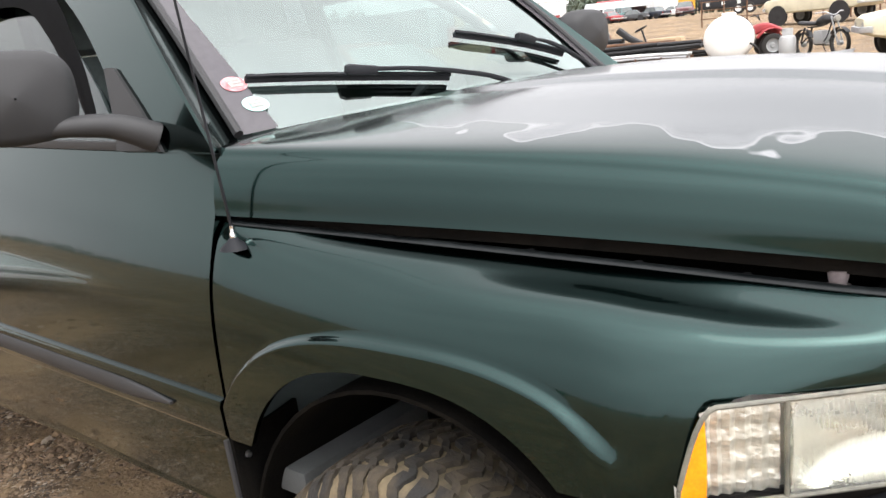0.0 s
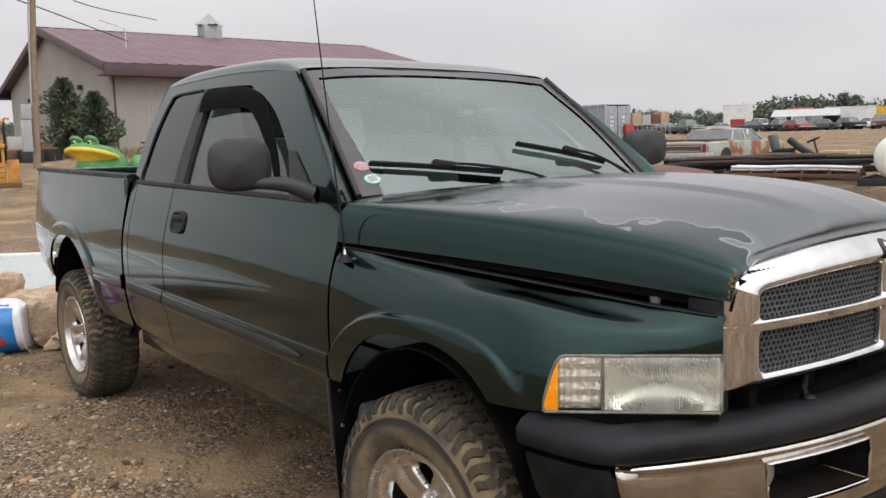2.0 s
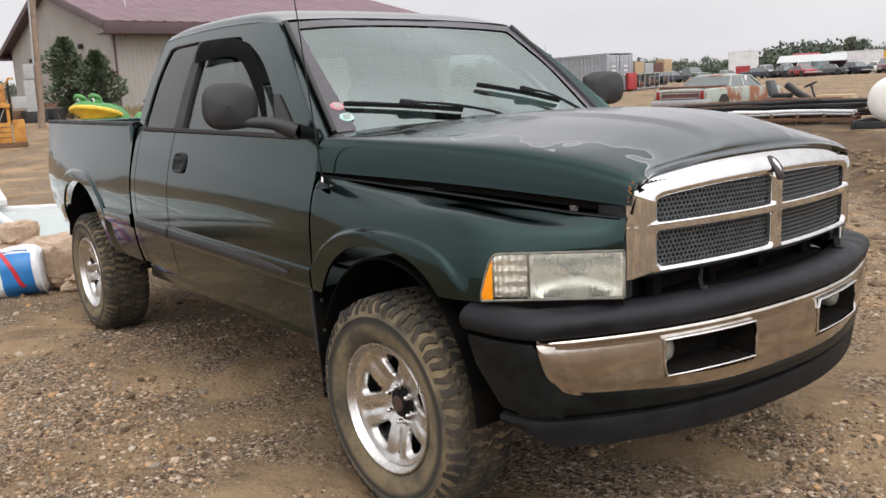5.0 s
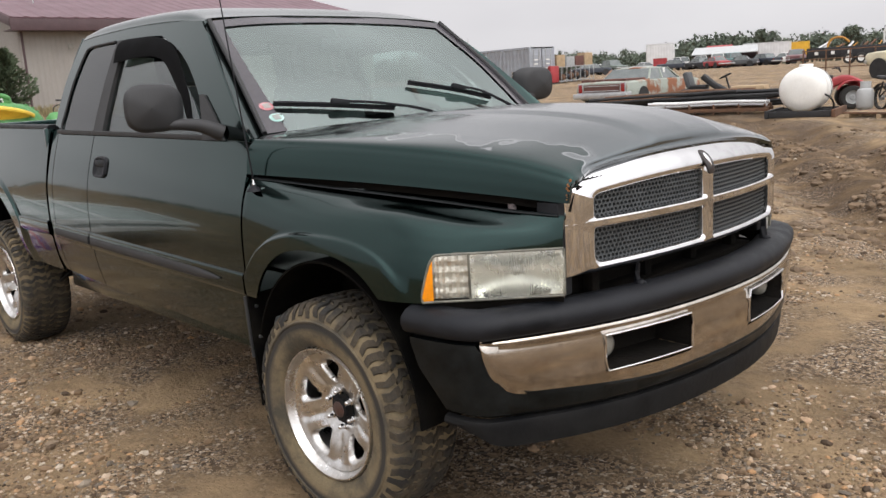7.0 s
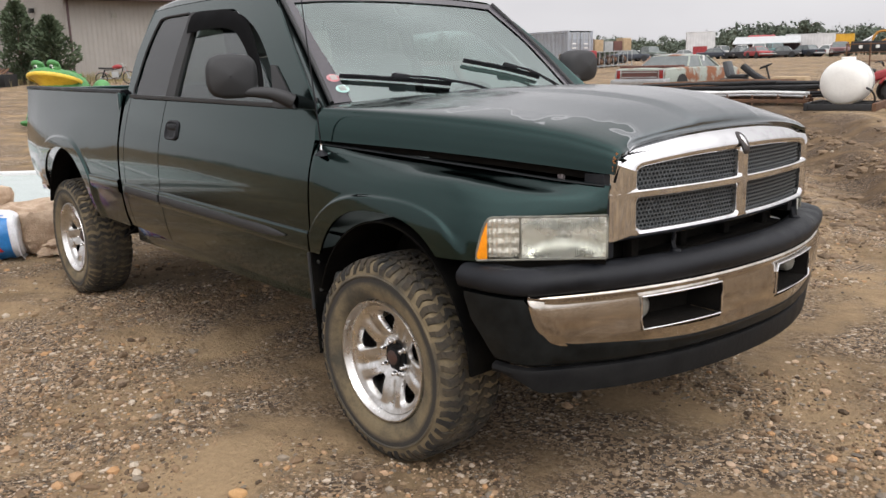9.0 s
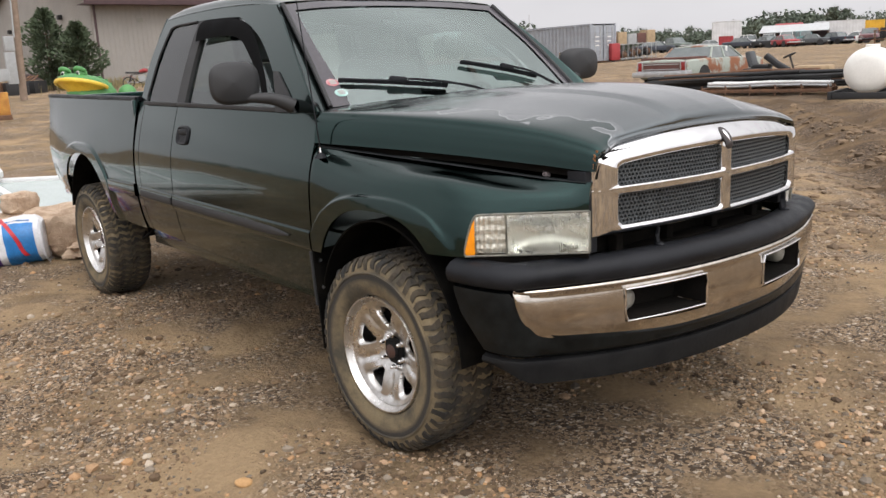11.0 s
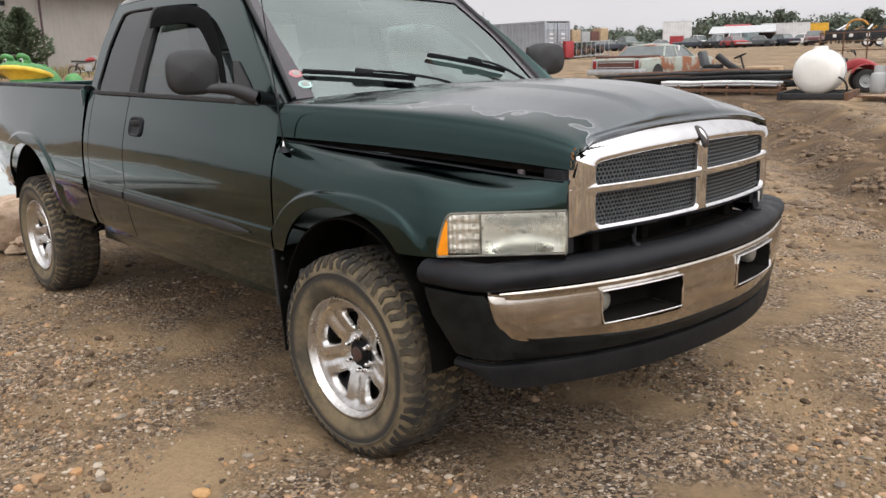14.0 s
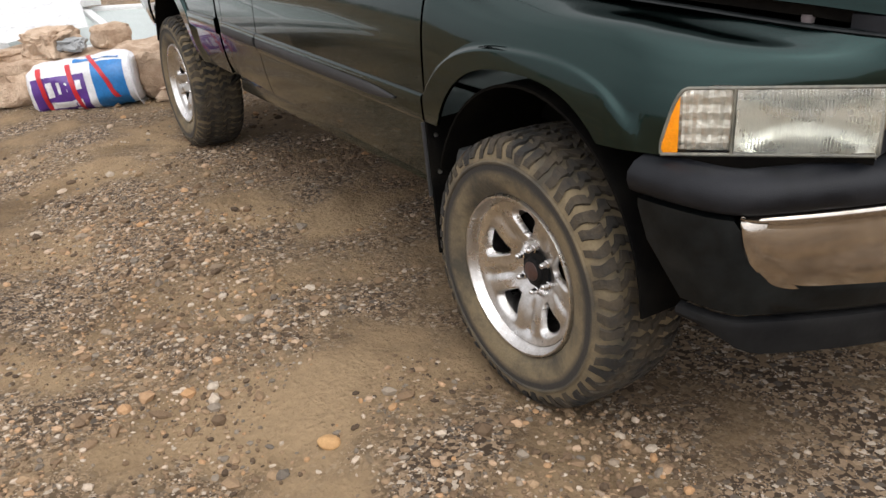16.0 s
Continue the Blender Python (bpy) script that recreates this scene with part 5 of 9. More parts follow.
tube(bm, [tuple(m @ Vector((0, 0, 0))), tuple(m @ Vector((0, 0, -0.35)))], 0.03, n=8)
part("steering_wheel", bm, PLASTIC, truck)
bm = bmnew()
tube(bm, [(-1.04, -0.12, 1.72), (-1.04, 0.12, 1.72)], 0.014, 0.035, n=10, e=3)
tube(bm, [(-1.04, 0, 1.74), (-1.10, 0, 1.80)], 0.008, n=6)
part("rear_view_mirror", bm, PLASTIC, truck)
for y in (-0.36, 0.36):
    bm = bmnew()
    box(bm, -1.30, -1.12, y - 0.20, y + 0.20, 1.815, 1.83, 0.006)
    part("sun_visor", bm, CLOTH, truck)
bm = bmnew()
grid(bm, [[(x, y, 1.845 - 0.03 * (abs(y) / 0.66) ** 2) for y in np.linspace(-0.66, 0.66, 9)] for x in (-1.2, -1.8, -2.42)])
part("headliner", thick(bm, 0.01), CLOTH, truck)

# ---- bed, tailgate, frame ----
bm = bmnew()
box(bm, -4.43, -2.57, -0.82, 0.82, 0.82, 0.86, 0.005)
for y in np.linspace(-0.75, 0.75, 11):
    box(bm, -4.42, -2.58, y - 0.03, y + 0.03, 0.858, 0.872, 0.004)
part("bed_floor", bm, PAINT, truck)
bm = bmnew()
box(bm, -2.60, -2.565, -0.93, 0.93, 0.60, 1.39, 0.012)
part("bed_front_wall", bm, PAINT, truck)
bm = bmnew()
box(bm, -4.46, -4.42, -0.80, 0.80, 0.82, 1.405, 0.012)
part("tailgate", bm, PAINT, truck)
bm = bmnew()
tube(bm, cr([(-4.48, -0.80, 0.70), (-4.58, -0.74, 0.70), (-4.62, 0, 0.70), (-4.58, 0.74, 0.70), (-4.48, 0.80, 0.70)], 16), 0.05, 0.085, n=12, e=4)
part("rear_bumper", bm, DULL_CHROME, truck, "tarnished chrome step bumper")
for y in (-0.42, 0.42):
    bm = bmnew()
    box(bm, -4.45, 0.75, y - 0.04, y + 0.04, 0.50, 0.66, 0.012)
    part("frame_rail", bm, DARK, truck)
for x in (0.0, -3.52):
    bm = bmnew()
    tube(bm, [(x, -0.80, 0.40), (x, -0.35, 0.40), (x, 0.35, 0.40), (x, 0.80, 0.40)], 0.045, n=12)
    lathe(bm, [(0, -0.14), (0.09, -0.12), (0.14, -0.04), (0.14, 0.05), (0.08, 0.12), (0, 0.13)], 16, "x", (x, 0.18 if x == 0 else 0.0, 0.40))
    part("axle", bm, DARK, truck)
bm = bmnew()
tube(bm, cr([(-0.2, 0.20, 0.52), (-1.5, 0.25, 0.50), (-2.6, 0.3, 0.48), (-3.4, 0.45, 0.62), (-4.3, 0.6, 0.60)], 24), 0.035, n=10)
box(bm, -2.1, -1.3, -0.02, 0.30, 0.42, 0.58, 0.05)
part("exhaust", bm, DARK, truck)
bm = bmnew()
box(bm, -2.9, -1.6, -0.70, -0.44, 0.50, 0.68, 0.05)
part("fuel_tank", bm, DARK, truck)
bm = bmnew()
tube(bm, cr([(-2.75, -0.80, 0.56), (-2.80, -0.86, 0.50), (-2.92, -0.85, 0.46), (-3.05, -0.78, 0.48)], 16), 0.009, n=6)
part("brake_cable", bm, DARK, truck)

# ---- grille ----
def round_rect(y0, y1, z0, z1, radii, n=10):
    """A loop from the lower inner corner, along the bottom, up the outer side, back along the top; radii for its four corners."""
    pts = []
    for k, (cy, cz, sy, sz) in enumerate(((y0, z0, 1, 1), (y1, z0, -1, 1), (y1, z1, -1, -1), (y0, z1, 1, -1))):
        r = radii[k] or 0.022
        for q in np.linspace(0, 1, n):
            a = math.pi * (1 + 0.5 * k) + q * math.pi / 2
            m = 1.0 if radii[k] else 1 / max(abs(math.cos(a)), abs(math.sin(a)))
            pts.append((cy + sy * r + r * m * math.cos(a), cz + sz * r + r * m * math.sin(a)))
        nxt = ((y1, z0), (y1, z1), (y0, z1), (y0, z0))[k]
        here, r2 = pts[-1], radii[(k + 1) % 4] or 0.022
        d = np.array(nxt) - np.array((cy, cz))
        d = d / np.linalg.norm(d)
        there = np.array(nxt) - d * r2
        for q in np.linspace(0, 1, 44)[1:-1]:
            pts.append(tuple(np.array(here) + (there - np.array(here)) * q))
    return pts + pts[:1]


# chrome frame: four rounded windows in one swelling surround
bm = bmnew()
for s in (-1, 1):
    for low in (True, False):
        TZ0, TZ1 = (0.908, 1.074) if low else (1.074, 1.30)
        outer = round_rect(0.0, 0.645, TZ0, TZ1, (0, 0.030 if low else 0, 0 if low else 0.055, 0))
        inner = round_rect(0.026, 0.535, 0.952 if low else 1.090, 1.058 if low else 1.25, (0.012, 0.024 if low else 0.016, 0.016 if low else 0.030, 0.012))
        if not low:
            # the top row bends with the hood's front edge
            outer = [(y, 1.074 + (z - 1.074) / (1.30 - 1.074) * (top_edge(y) - 1.074)) for y, z in outer]
            inner = [(y, 1.090 + (z - 1.090) / 0.16 * (top_edge(y) - 0.078 - 1.090)) for y, z in inner]
        rows = []
        for f, roll in ((0.0, 0), (0.06, 0), (0.15, 0), (0.26, 0), (0.40, 0), (0.55, 0), (0.70, -0.001), (0.82, -0.004), (0.92, -0.009), (1.0, -0.017), (1.0, -0.046)):
            r = []
            for (ya, za), (yb, zb) in zip(outer, inner):
                y, z = ya + (yb - ya) * f, za + (zb - za) * f
                yw = -y if s < 0 else y * 1.05
                steps = CREST_AT
                side = np.interp(min((0.645 - y) / 0.110, (z - 0.908) / 0.050), steps, (-0.056, -0.042, -0.030, -0.017, -0.007, 0.000, 0.003, 0.004))
                crest = crest_x(y, z)
                r.append((gx(yw) + float(min(side, crest)) + roll, yw, z))
            rows.append(r)
        grid(bm, rows)
bmesh.ops.remove_doubles(bm, verts=bm.verts[:], dist=2e-4)
grille = part("grille", bm, CHROME, truck, "chrome crosshair grille surround over black mesh")
bm = bmnew()
# honeycomb insert: one flat ring a cell, with depth
pitch, rr = 0.0165, 0.0082
zrow, k = 0.945, 0
while zrow < 1.205:
    y = -0.56 + (pitch / 2 if k % 2 else 0)
    while y < 0.56:
        if abs(y) > 0.03:
            o, q = [], []
            for a in range(6):
                t = math.pi / 6 + a * math.pi / 3
                yy, zz = y + 0.0098 * math.cos(t), zrow + 0.0098 * math.sin(t)
                o.append(bm.verts.new((gx(yy) - 0.026, yy, zz)))
                yy, zz = y + 0.0066 * math.cos(t), zrow + 0.0066 * math.sin(t)
                q.append((bm.verts.new((gx(yy) - 0.026, yy, zz)), bm.verts.new((gx(yy) - 0.036, yy, zz))))
            for a in range(6):
                b = (a + 1) % 6
                bm.faces.new((o[a], o[b], q[b][0], q[a][0]))
                bm.faces.new((q[a][0], q[b][0], q[b][1], q[a][1]))
        y += pitch
    zrow += 0.0143
    k += 1
part("mesh_insert", bm, MESH_GREY, grille, "dark honeycomb mesh", smooth=False)
bm = bmnew()
grid(bm, [[(gx(y) - 0.050, y, z) for y in np.linspace(-0.58, 0.58, 24)] for z in (0.93, 1.2)])
part("backing", thick(bm, 0.004), DARK, grille)
bm = bmnew()
rows = []
for r, d in ((1.0, -0.002), (0.96, 0.003), (0.8, 0.005), (0.4, 0.006), (0.02, 0.006)):
    ring = []
    for a in np.linspace(0, 2 * math.pi, 29):
        z = 1.208 + (0.034 if math.sin(a) > 0 else 0.046) * r * math.copysign(abs(math.sin(a)) ** 0.8, math.sin(a))
        ring.append((gx(0) + 0.001 + d + crest_x(0, z), 0.025 * r * math.copysign(abs(math.cos(a)) ** 0.7, math.cos(a)), z))
    rows.append(ring)
grid(bm, rows)
badge = part("badge", bm, BADGE_DARK, grille, "small dark shield badge")
bm = bmnew()
rows = []
for r, d in ((1.0, -0.001), (0.7, 0.003), (0.02, 0.004)):
    rows.append([(gx(0) + 0.006 + d + crest_x(0, 1.210 + 0.026 * r * math.sin(a)), (0.009 + 0.006 * math.sin(a)) * r * math.cos(a), 1.210 + 0.026 * r * math.sin(a)) for a in np.linspace(0, 2 * math.pi, 21)])
grid(bm, rows)
part("emblem", bm, CHROME, badge)

# ---- front bumper ----
def bx(y, k=1.0):
    a = abs(y) / 0.93
    return 0.990 - 0.230 * a**2.2 * k


bumper = None
path = []
for y in np.linspace(0, 0.905, 20):
    path.append((bx(y) - 0.02, y, 0.0))
path += [(0.700, 0.940, 0), (0.630, 0.958, 0), (0.555, 0.968, 0), (0.490, 0.972, 0)]
PATHX = cr(path, 12 * (len(path) - 1) + 1)


def bow(u, out=0.0):
    """A point of the bumper's bow at u from -1 to 1, set out by so much."""
    t = abs(u) * (len(PATHX) - 1)
    i = min(int(t), len(PATHX) - 2)
    p = PATHX[i] + (PATHX[i + 1] - PATHX[i]) * (t - i)
    d = PATHX[min(i + 7, len(PATHX) - 1)] - PATHX[max(i - 6, 0)]
    if i < 6:
        d = d * (1, 1, 1) + np.array((-d[0] * (1 - i / 6), 0, 0))
    n = np.array((d[1], -d[0], 0))
    n /= np.linalg.norm(n)
    p = p + n * out
    side = 1 if u >= 0 else -1
    # the bumper hangs a little askew on its brackets
    return np.array((p[0] + 0.045 * side * p[1] / 0.93, p[1] * side, 0))


def bow_sheet(profile, us):
    """profile(u): list of (out, z)."""
    return [[tuple(bow(u, o) + np.array((0, 0, z))) for o, z in profile(u)] for u in us]


us = np.linspace(-1, 1, 91)
# soft black pad along the top
def pad(u):
    e = 1 - 0.10 * abs(u) ** 3
    zt = 0.848 + 0.004 * (1 - abs(u))
    zb = 0.766
    return [(-0.115, zt - 0.02), (-0.075, zt), (-0.035, zt + 0.002), (-0.006, zt - 0.008), (0.014, zt - 0.028), (0.016, zt - 0.048), (0.008, zb + 0.012), (-0.006, zb + 0.002), (-0.05, zb)]


bm = bmnew()
v = grid(bm, bow_sheet(pad, us))
bm.faces.new(v[0])
bm.faces.new(v[-1])
bumper = part("front_bumper", bm, PLASTIC, truck, "black rubber bumper pad over chrome face bar", angle=60)
# chrome face bar with two fog-lamp openings
UC = 0.834
cu = sorted(set(np.round(np.r_[np.linspace(-UC, UC, 69), np.linspace(UC - 0.11, UC, 22), -np.linspace(UC - 0.11, UC, 22), -0.495, -0.165, 0.495, 0.165], 4)))
cu = [u for i, u in enumerate(cu) if i == 0 or u - cu[i - 1] > 0.0045 or abs(u) in (0.495, 0.165)]
cu[-1] = UC


def chrome_profile(u):
    a = abs(u)
    zb = 0.553 + 0.040 * step(0.25, UC, a)
    if a > UC - 0.11:
        zb += 0.15 * (1 - math.sqrt(max(0.0, 1 - min((a - UC + 0.11) / 0.11, 1) ** 2)))
    zt = 0.770
    out = []
    for f in (0, 0.06, 0.16, 0.22, 0.40, 0.60, 0.80, 0.86, 0.91, 0.95, 0.985, 1.0, 1.01):
        z = zb + (zt - zb) * f
        o = -0.010 + 0.018 * math.sin(math.pi * min(f * 0.9 + 0.05, 1)) + (np.interp(f, (0.86, 0.91, 0.95, 0.985, 1.0, 1.01), (0, 0.010, 0.012, 0.006, -0.004, -0.02)) if f > 0.86 else 0)
        out.append((o, z))
    return out


def hole(i, j):
    u0, u1 = cu[i], cu[i + 1]
    m = abs((u0 + u1) / 2)
    return 0.165 < m < 0.495 and 3 <= j <= 5


bm = bmnew()
grid(bm, bow_sheet(chrome_profile, cu), skip=hole)
part("face_bar", thick(bm, 0.006), DULL_CHROME, bumper, "tarnished chrome face bar", angle=60)
for s in (-1, 1):
    # bright rim round the opening, dark tunnel, fog lamp
    zb, zt = 0.572 + 0.198 * 0.22, 0.572 + 0.198 * 0.80
    loop = []
    for u in np.linspace(0.170, 0.490, 12):
        loop.append((u, zb))
    for z in np.linspace(zb, zt, 5)[1:]:
        loop.append((0.497, z))
    for u in np.linspace(0.485, 0.170, 12):
        loop.append((u, zt))
    for z in np.linspace(zt, zb, 5)[1:]:
        loop.append((0.163, z))
    bm = bmnew()
    tube(bm, [tuple(bow(s * u, 0.008) + np.array((0, 0, z))) for u, z in loop], 0.005, 0.004, n=8)
    part("opening_rim", bm, CHROME, bumper)
    bm = bmnew()
    rows = [[tuple(bow(s * (0.337 + (u - 0.337) * k), o) + np.array((0, 0, (zb + zt) / 2 + (z - (zb + zt) / 2) * k))) for u, z in loop] for o, k in ((0.004, 1.0), (-0.06, 0.93), (-0.12, 0.85))]
    grid(bm, rows)
    grid(bm, [[tuple(bow(s * u, -0.12) + np.array((0, 0, z))) for u in np.linspace(0.165, 0.495, 8)] for z in (zb, zt)])
    part("fog_recess", bm, DARK, bumper)
    c = bow(s * 0.450, -0.055)
    bm = bmnew()
    lathe(bm, [(0, 0.014), (0.02, 0.012), (0.032, 0.006), (0.040, -0.008), (0.040, -0.05), (0, -0.06)], 20, "x", (c[0], c[1], (zb + zt) / 2))
    part("fog_lamp", bm, FOG, bumper, "round clear fog lamp")
# painted lower body of the bumper and its end caps
def apron(u):
    a = abs(u)
    k = step(0.775, 0.86, a)
    edge = 0.553 + 0.040 * step(0.25, UC, a) + (0.15 * (1 - math.sqrt(max(0.0, 1 - min((a - UC + 0.11) / 0.11, 1) ** 2))) if a > UC - 0.11 else 0)
    zt = min(edge + 0.016, 0.767)
    zb = 0.494 + 0.035 * a**3
    tuck = -0.012
    return [(-0.05, zt), (-0.008 + 0.006 * k, zt - 0.002), (0.004 * k - 0.004, zt - 0.02), (tuck + 0.012 * k, zt * 0.6 + zb * 0.4), (tuck, zt * 0.3 + zb * 0.7), (tuck - 0.01, zb + 0.012), (tuck - 0.03, zb)]


def slanted(profile, n, end, slant):
    """A sheet whose ends lean in towards its lower edge."""
    rows = []
    for u in np.linspace(-1, 1, n):
        r = []
        for o, z in profile(u * end):
            w = end - slant * step(0.46, 0.78, 0.78 + 0.46 - z)
            r.append(tuple(bow(u * w, o) + np.array((0, 0, z))))
        rows.append(r)
    return rows


bm = bmnew()
grid(bm, slanted(apron, 110, 0.99, 0.085))
part("bumper_apron", thick(bm, 0.010), GLOSS_BLACK, bumper, "scuffed dark green-black lower apron")
# rubber air-dam lip below
def lip(u):
    a = abs(u)
    d = max(1 - step(0.76, 0.93, a), 0.12)
    zt = 0.498 + 0.030 * a**3
    return [(-0.045, zt), (-0.026, zt - 0.008), (-0.022, zt - 0.022), (-0.030, zt - 0.026 - 0.066 * d), (-0.045, zt - 0.027 - 0.069 * d)]


bm = bmnew()
grid(bm, bow_sheet(lip, np.linspace(-0.925, 0.925, 70)))
part("air_dam", thick(bm, 0.008), RUBBER_TRIM, bumper, "black rubber air dam lip")
# brackets poking up through the pad
for y, h in ((-0.345, 0.062), (0.52, 0.075)):
    bm = bmnew()
    c = np.array((bx(y) - 0.085 + 0.045 * y / 0.93, y, 0.852))
    tube(bm, [c, c + (0, 0, h * 0.6), c + (0.0, 0.006, h)], [0.022, 0.012, 0.008] if y > 0 else [0.011, 0.007, 0.006], [0.012, 0.008, 0.005], n=8, e=3)
    lathe(bm, [(0, 0.008), (0.012, 0.006), (0.018, 0), (0.018, -0.006)], 10, "z", tuple(c + (0.012, 0, 0.004)))
    part("bracket", bm, PLASTIC, bumper)

# ---- headlamps ----
def lamp_pt(u, z, out=0.0, s=-1):
    """u: 0 at the outer end, 1 beside the grille."""
    p = cr([(0.492, 0.936), (0.545, 0.897), (0.640, 0.816), (0.730, 0.738), (0.819, 0.662)], 60)
    i = u * 59
    k = min(int(i), 58)
    x, y = p[k] + (p[k + 1] - p[k]) * (i - k)
    return (x + out * 0.60, s * (y + out * 0.55 * (1 if True else 0)), z)


for s in (-1, 1):
    lamp = None
    bm = bmnew()
    rows = [[lamp_pt(u, z, o, s) for o, z in ((-0.05, 0.858), (-0.052, 0.90), (-0.056, 0.935), (-0.052, 0.98 - 0.10 * max(0, 1 - u / 0.21) ** 1.9), (-0.04, 1.008 - 0.115 * max(0, 1 - u / 0.21) ** 1.9))] for u in np.linspace(0.0, 1, 40)]
    grid(bm, rows)
    for u in (0.0, 1.0):
        bm.faces.new([bm.verts.new(lamp_pt(u, z, o, s)) for o, z in ((-0.05, 0.858), (-0.004, 0.862), (-0.004, 1.008 if u > 0.5 else 0.888), (-0.045, 1.008 if u > 0.5 else 0.888))])
    lamp = part("headlamp", bm, REFLECTOR, truck, "aged clear ribbed headlamp with amber corner")

    def zlo(u):
        return 0.864 + 0.012 * u

    def zhi(u):
        return 1.004 + 0.010 * u - 0.115 * max(0, 1 - u / 0.21) ** 1.9

    bm = bmnew()
    grid(bm, [[lamp_pt(u, zlo(u) + (zhi(u) - zlo(u)) * f, 0.006 + 0.006 * math.sin(math.pi * f), s) for f in np.linspace(0, 1, 10)] for u in np.linspace(0.0, 0.150, 8)])
    part("amber_lens", thick(bm, 0.004), AMBER, lamp, "amber side marker lens")
    bm = bmnew()
    grid(bm, [[lamp_pt(u, zlo(u) + (zhi(u) - zlo(u)) * f, -0.016 + 0.007 * (i % 2) + 0.004 * (k % 2), s) for k, f in enumerate(np.linspace(0.03, 0.97, 9))] for i, u in enumerate(np.linspace(0.155, 0.405, 12))])
    part("marker_bulb_bowl", bm, SILVER_FOIL, lamp, smooth=False)
    bm = bmnew()
    grid(bm, [[lamp_pt(u, zlo(u) + (zhi(u) - zlo(u)) * f, 0.008 + 0.006 * math.sin(math.pi * f), s) for f in np.linspace(0, 1, 10)] for u in np.linspace(0.152, 0.408, 10)])
    part("marker_lens", thick(bm, 0.003), LENS, lamp)
    # reflector bowl of the main lamp, with its bulb
    bm = bmnew()
    rows = []
    for u in np.linspace(0.425, 0.995, 33):
        w = (u - 0.71) / 0.285
        rows.append([lamp_pt(u, zlo(u) + (zhi(u) - zlo(u)) * f, -0.048 + 0.046 * min(1.0, (abs(w) ** 4 + abs(2 * f - 1) ** 4) ** 0.5), s) for f in np.linspace(0.02, 0.98, 21)])
    grid(bm, rows)
    part("reflector_bowl", bm, BOWL, lamp, "silvered reflector bowl")
    bm = bmnew()
    c = lamp_pt(0.71, 0.945, -0.045, s)
    lathe(bm, [(0, 0.022), (0.008, 0.018), (0.010, 0), (0.010, -0.02), (0, -0.02)], 12, "x", c)
    part("bulb", bm, FOG, lamp)
    # main lens: upright flutes between a plain border
    us2 = np.linspace(0.420, 1.0, 161)
    bm = bmnew()
    grid(bm, [[lamp_pt(u, zlo(u) + (zhi(u) - zlo(u)) * f, 0.008 + 0.008 * math.sin(math.pi * f) + (0.0024 * math.sin(k * math.pi / 2) if 0.445 < u < 0.975 and (0.06 < f < 0.94) and not 0.60 < f < 0.66 else 0), s) for f in np.linspace(0, 1, 27)] for k, u in enumerate(us2)])
    part("main_lens", bm, MAIN_LENS, lamp, "fluted clear lens", angle=80)
    bm = bmnew()
    for u in (0.0, 0.413, 1.0):
        tube(bm, [lamp_pt(u, zlo(u) + (zhi(u) - zlo(u)) * f, 0.006, s) for f in np.linspace(0, 1, 8)], 0.005, 0.004, n=8)
    tube(bm, [lamp_pt(u, zlo(u) - 0.002, 0.006, s) for u in np.linspace(0, 1, 24)], 0.004, n=8)
    tube(bm, [lamp_pt(u, zhi(u) + 0.002, 0.006, s) for u in np.linspace(0, 1, 30)], 0.004, n=8)
    part("lamp_rim", bm, LENS_RIM, lamp)
    # dark panel between lamp and bumper
    bm = bmnew()
    grid(bm, [[lamp_pt(u, z, o, s) for o, z in ((-0.012, 0.868), (-0.03, 0.80))] for u in np.linspace(0, 1, 12)])
    part("filler_panel", thick(bm, 0.006), DARK, truck)

# ---- aerial on the right fender ----
bm = bmnew()
A0 = np.array((-0.400, -0.944, 1.168))
lathe(bm, [(0.030, -0.012), (0.024, -0.004), (0.013, 0.004), (0.008, 0.010), (0.0, 0.012)], 14, "z", tuple(A0))
aerial = part("aerial", bm, PLASTIC, truck, "thin black whip aerial")
bm = bmnew()
lathe(bm, [(0.006, 0.008), (0.0062, 0.018), (0.0042, 0.022), (0.0042, 0.034), (0.0, 0.036)], 12, "z", tuple(A0))
part("ferrule", bm, CHROME, aerial)
bm = bmnew()
tube(bm, [A0 + (0, 0, 0.030), A0 + np.array(AERIAL_LEAN) * 0.5, A0 + np.array(AERIAL_LEAN)], [0.0032, 0.0026, 0.0018], n=6)
part("whip", bm, PLASTIC, aerial)

# small rust and chip marks
for p, r in (((0.833, -0.648, 1.190), 0.014), ((0.838, -0.640, 1.206), 0.010), ((0.829, -0.649, 1.165), 0.008)):
    bm = bmnew()
    for k in range(4):
        q = Vector(p) + Vector((random.uniform(-1, 1) * r * 0.4, -0.004, random.uniform(-1, 1) * r))
        bmesh.ops.create_icosphere(bm, subdivisions=1, radius=r * random.uniform(0.22, 0.42), matrix=Matrix.LocRotScale(q, None, (1, 0.35, 1)))
    part("rust_chip", bm, RUST, truck, "orange rust chip at the hood corner")

# ---- wheels ----
R, HUB_Z, TW = 0.402, 0.392, 0.135


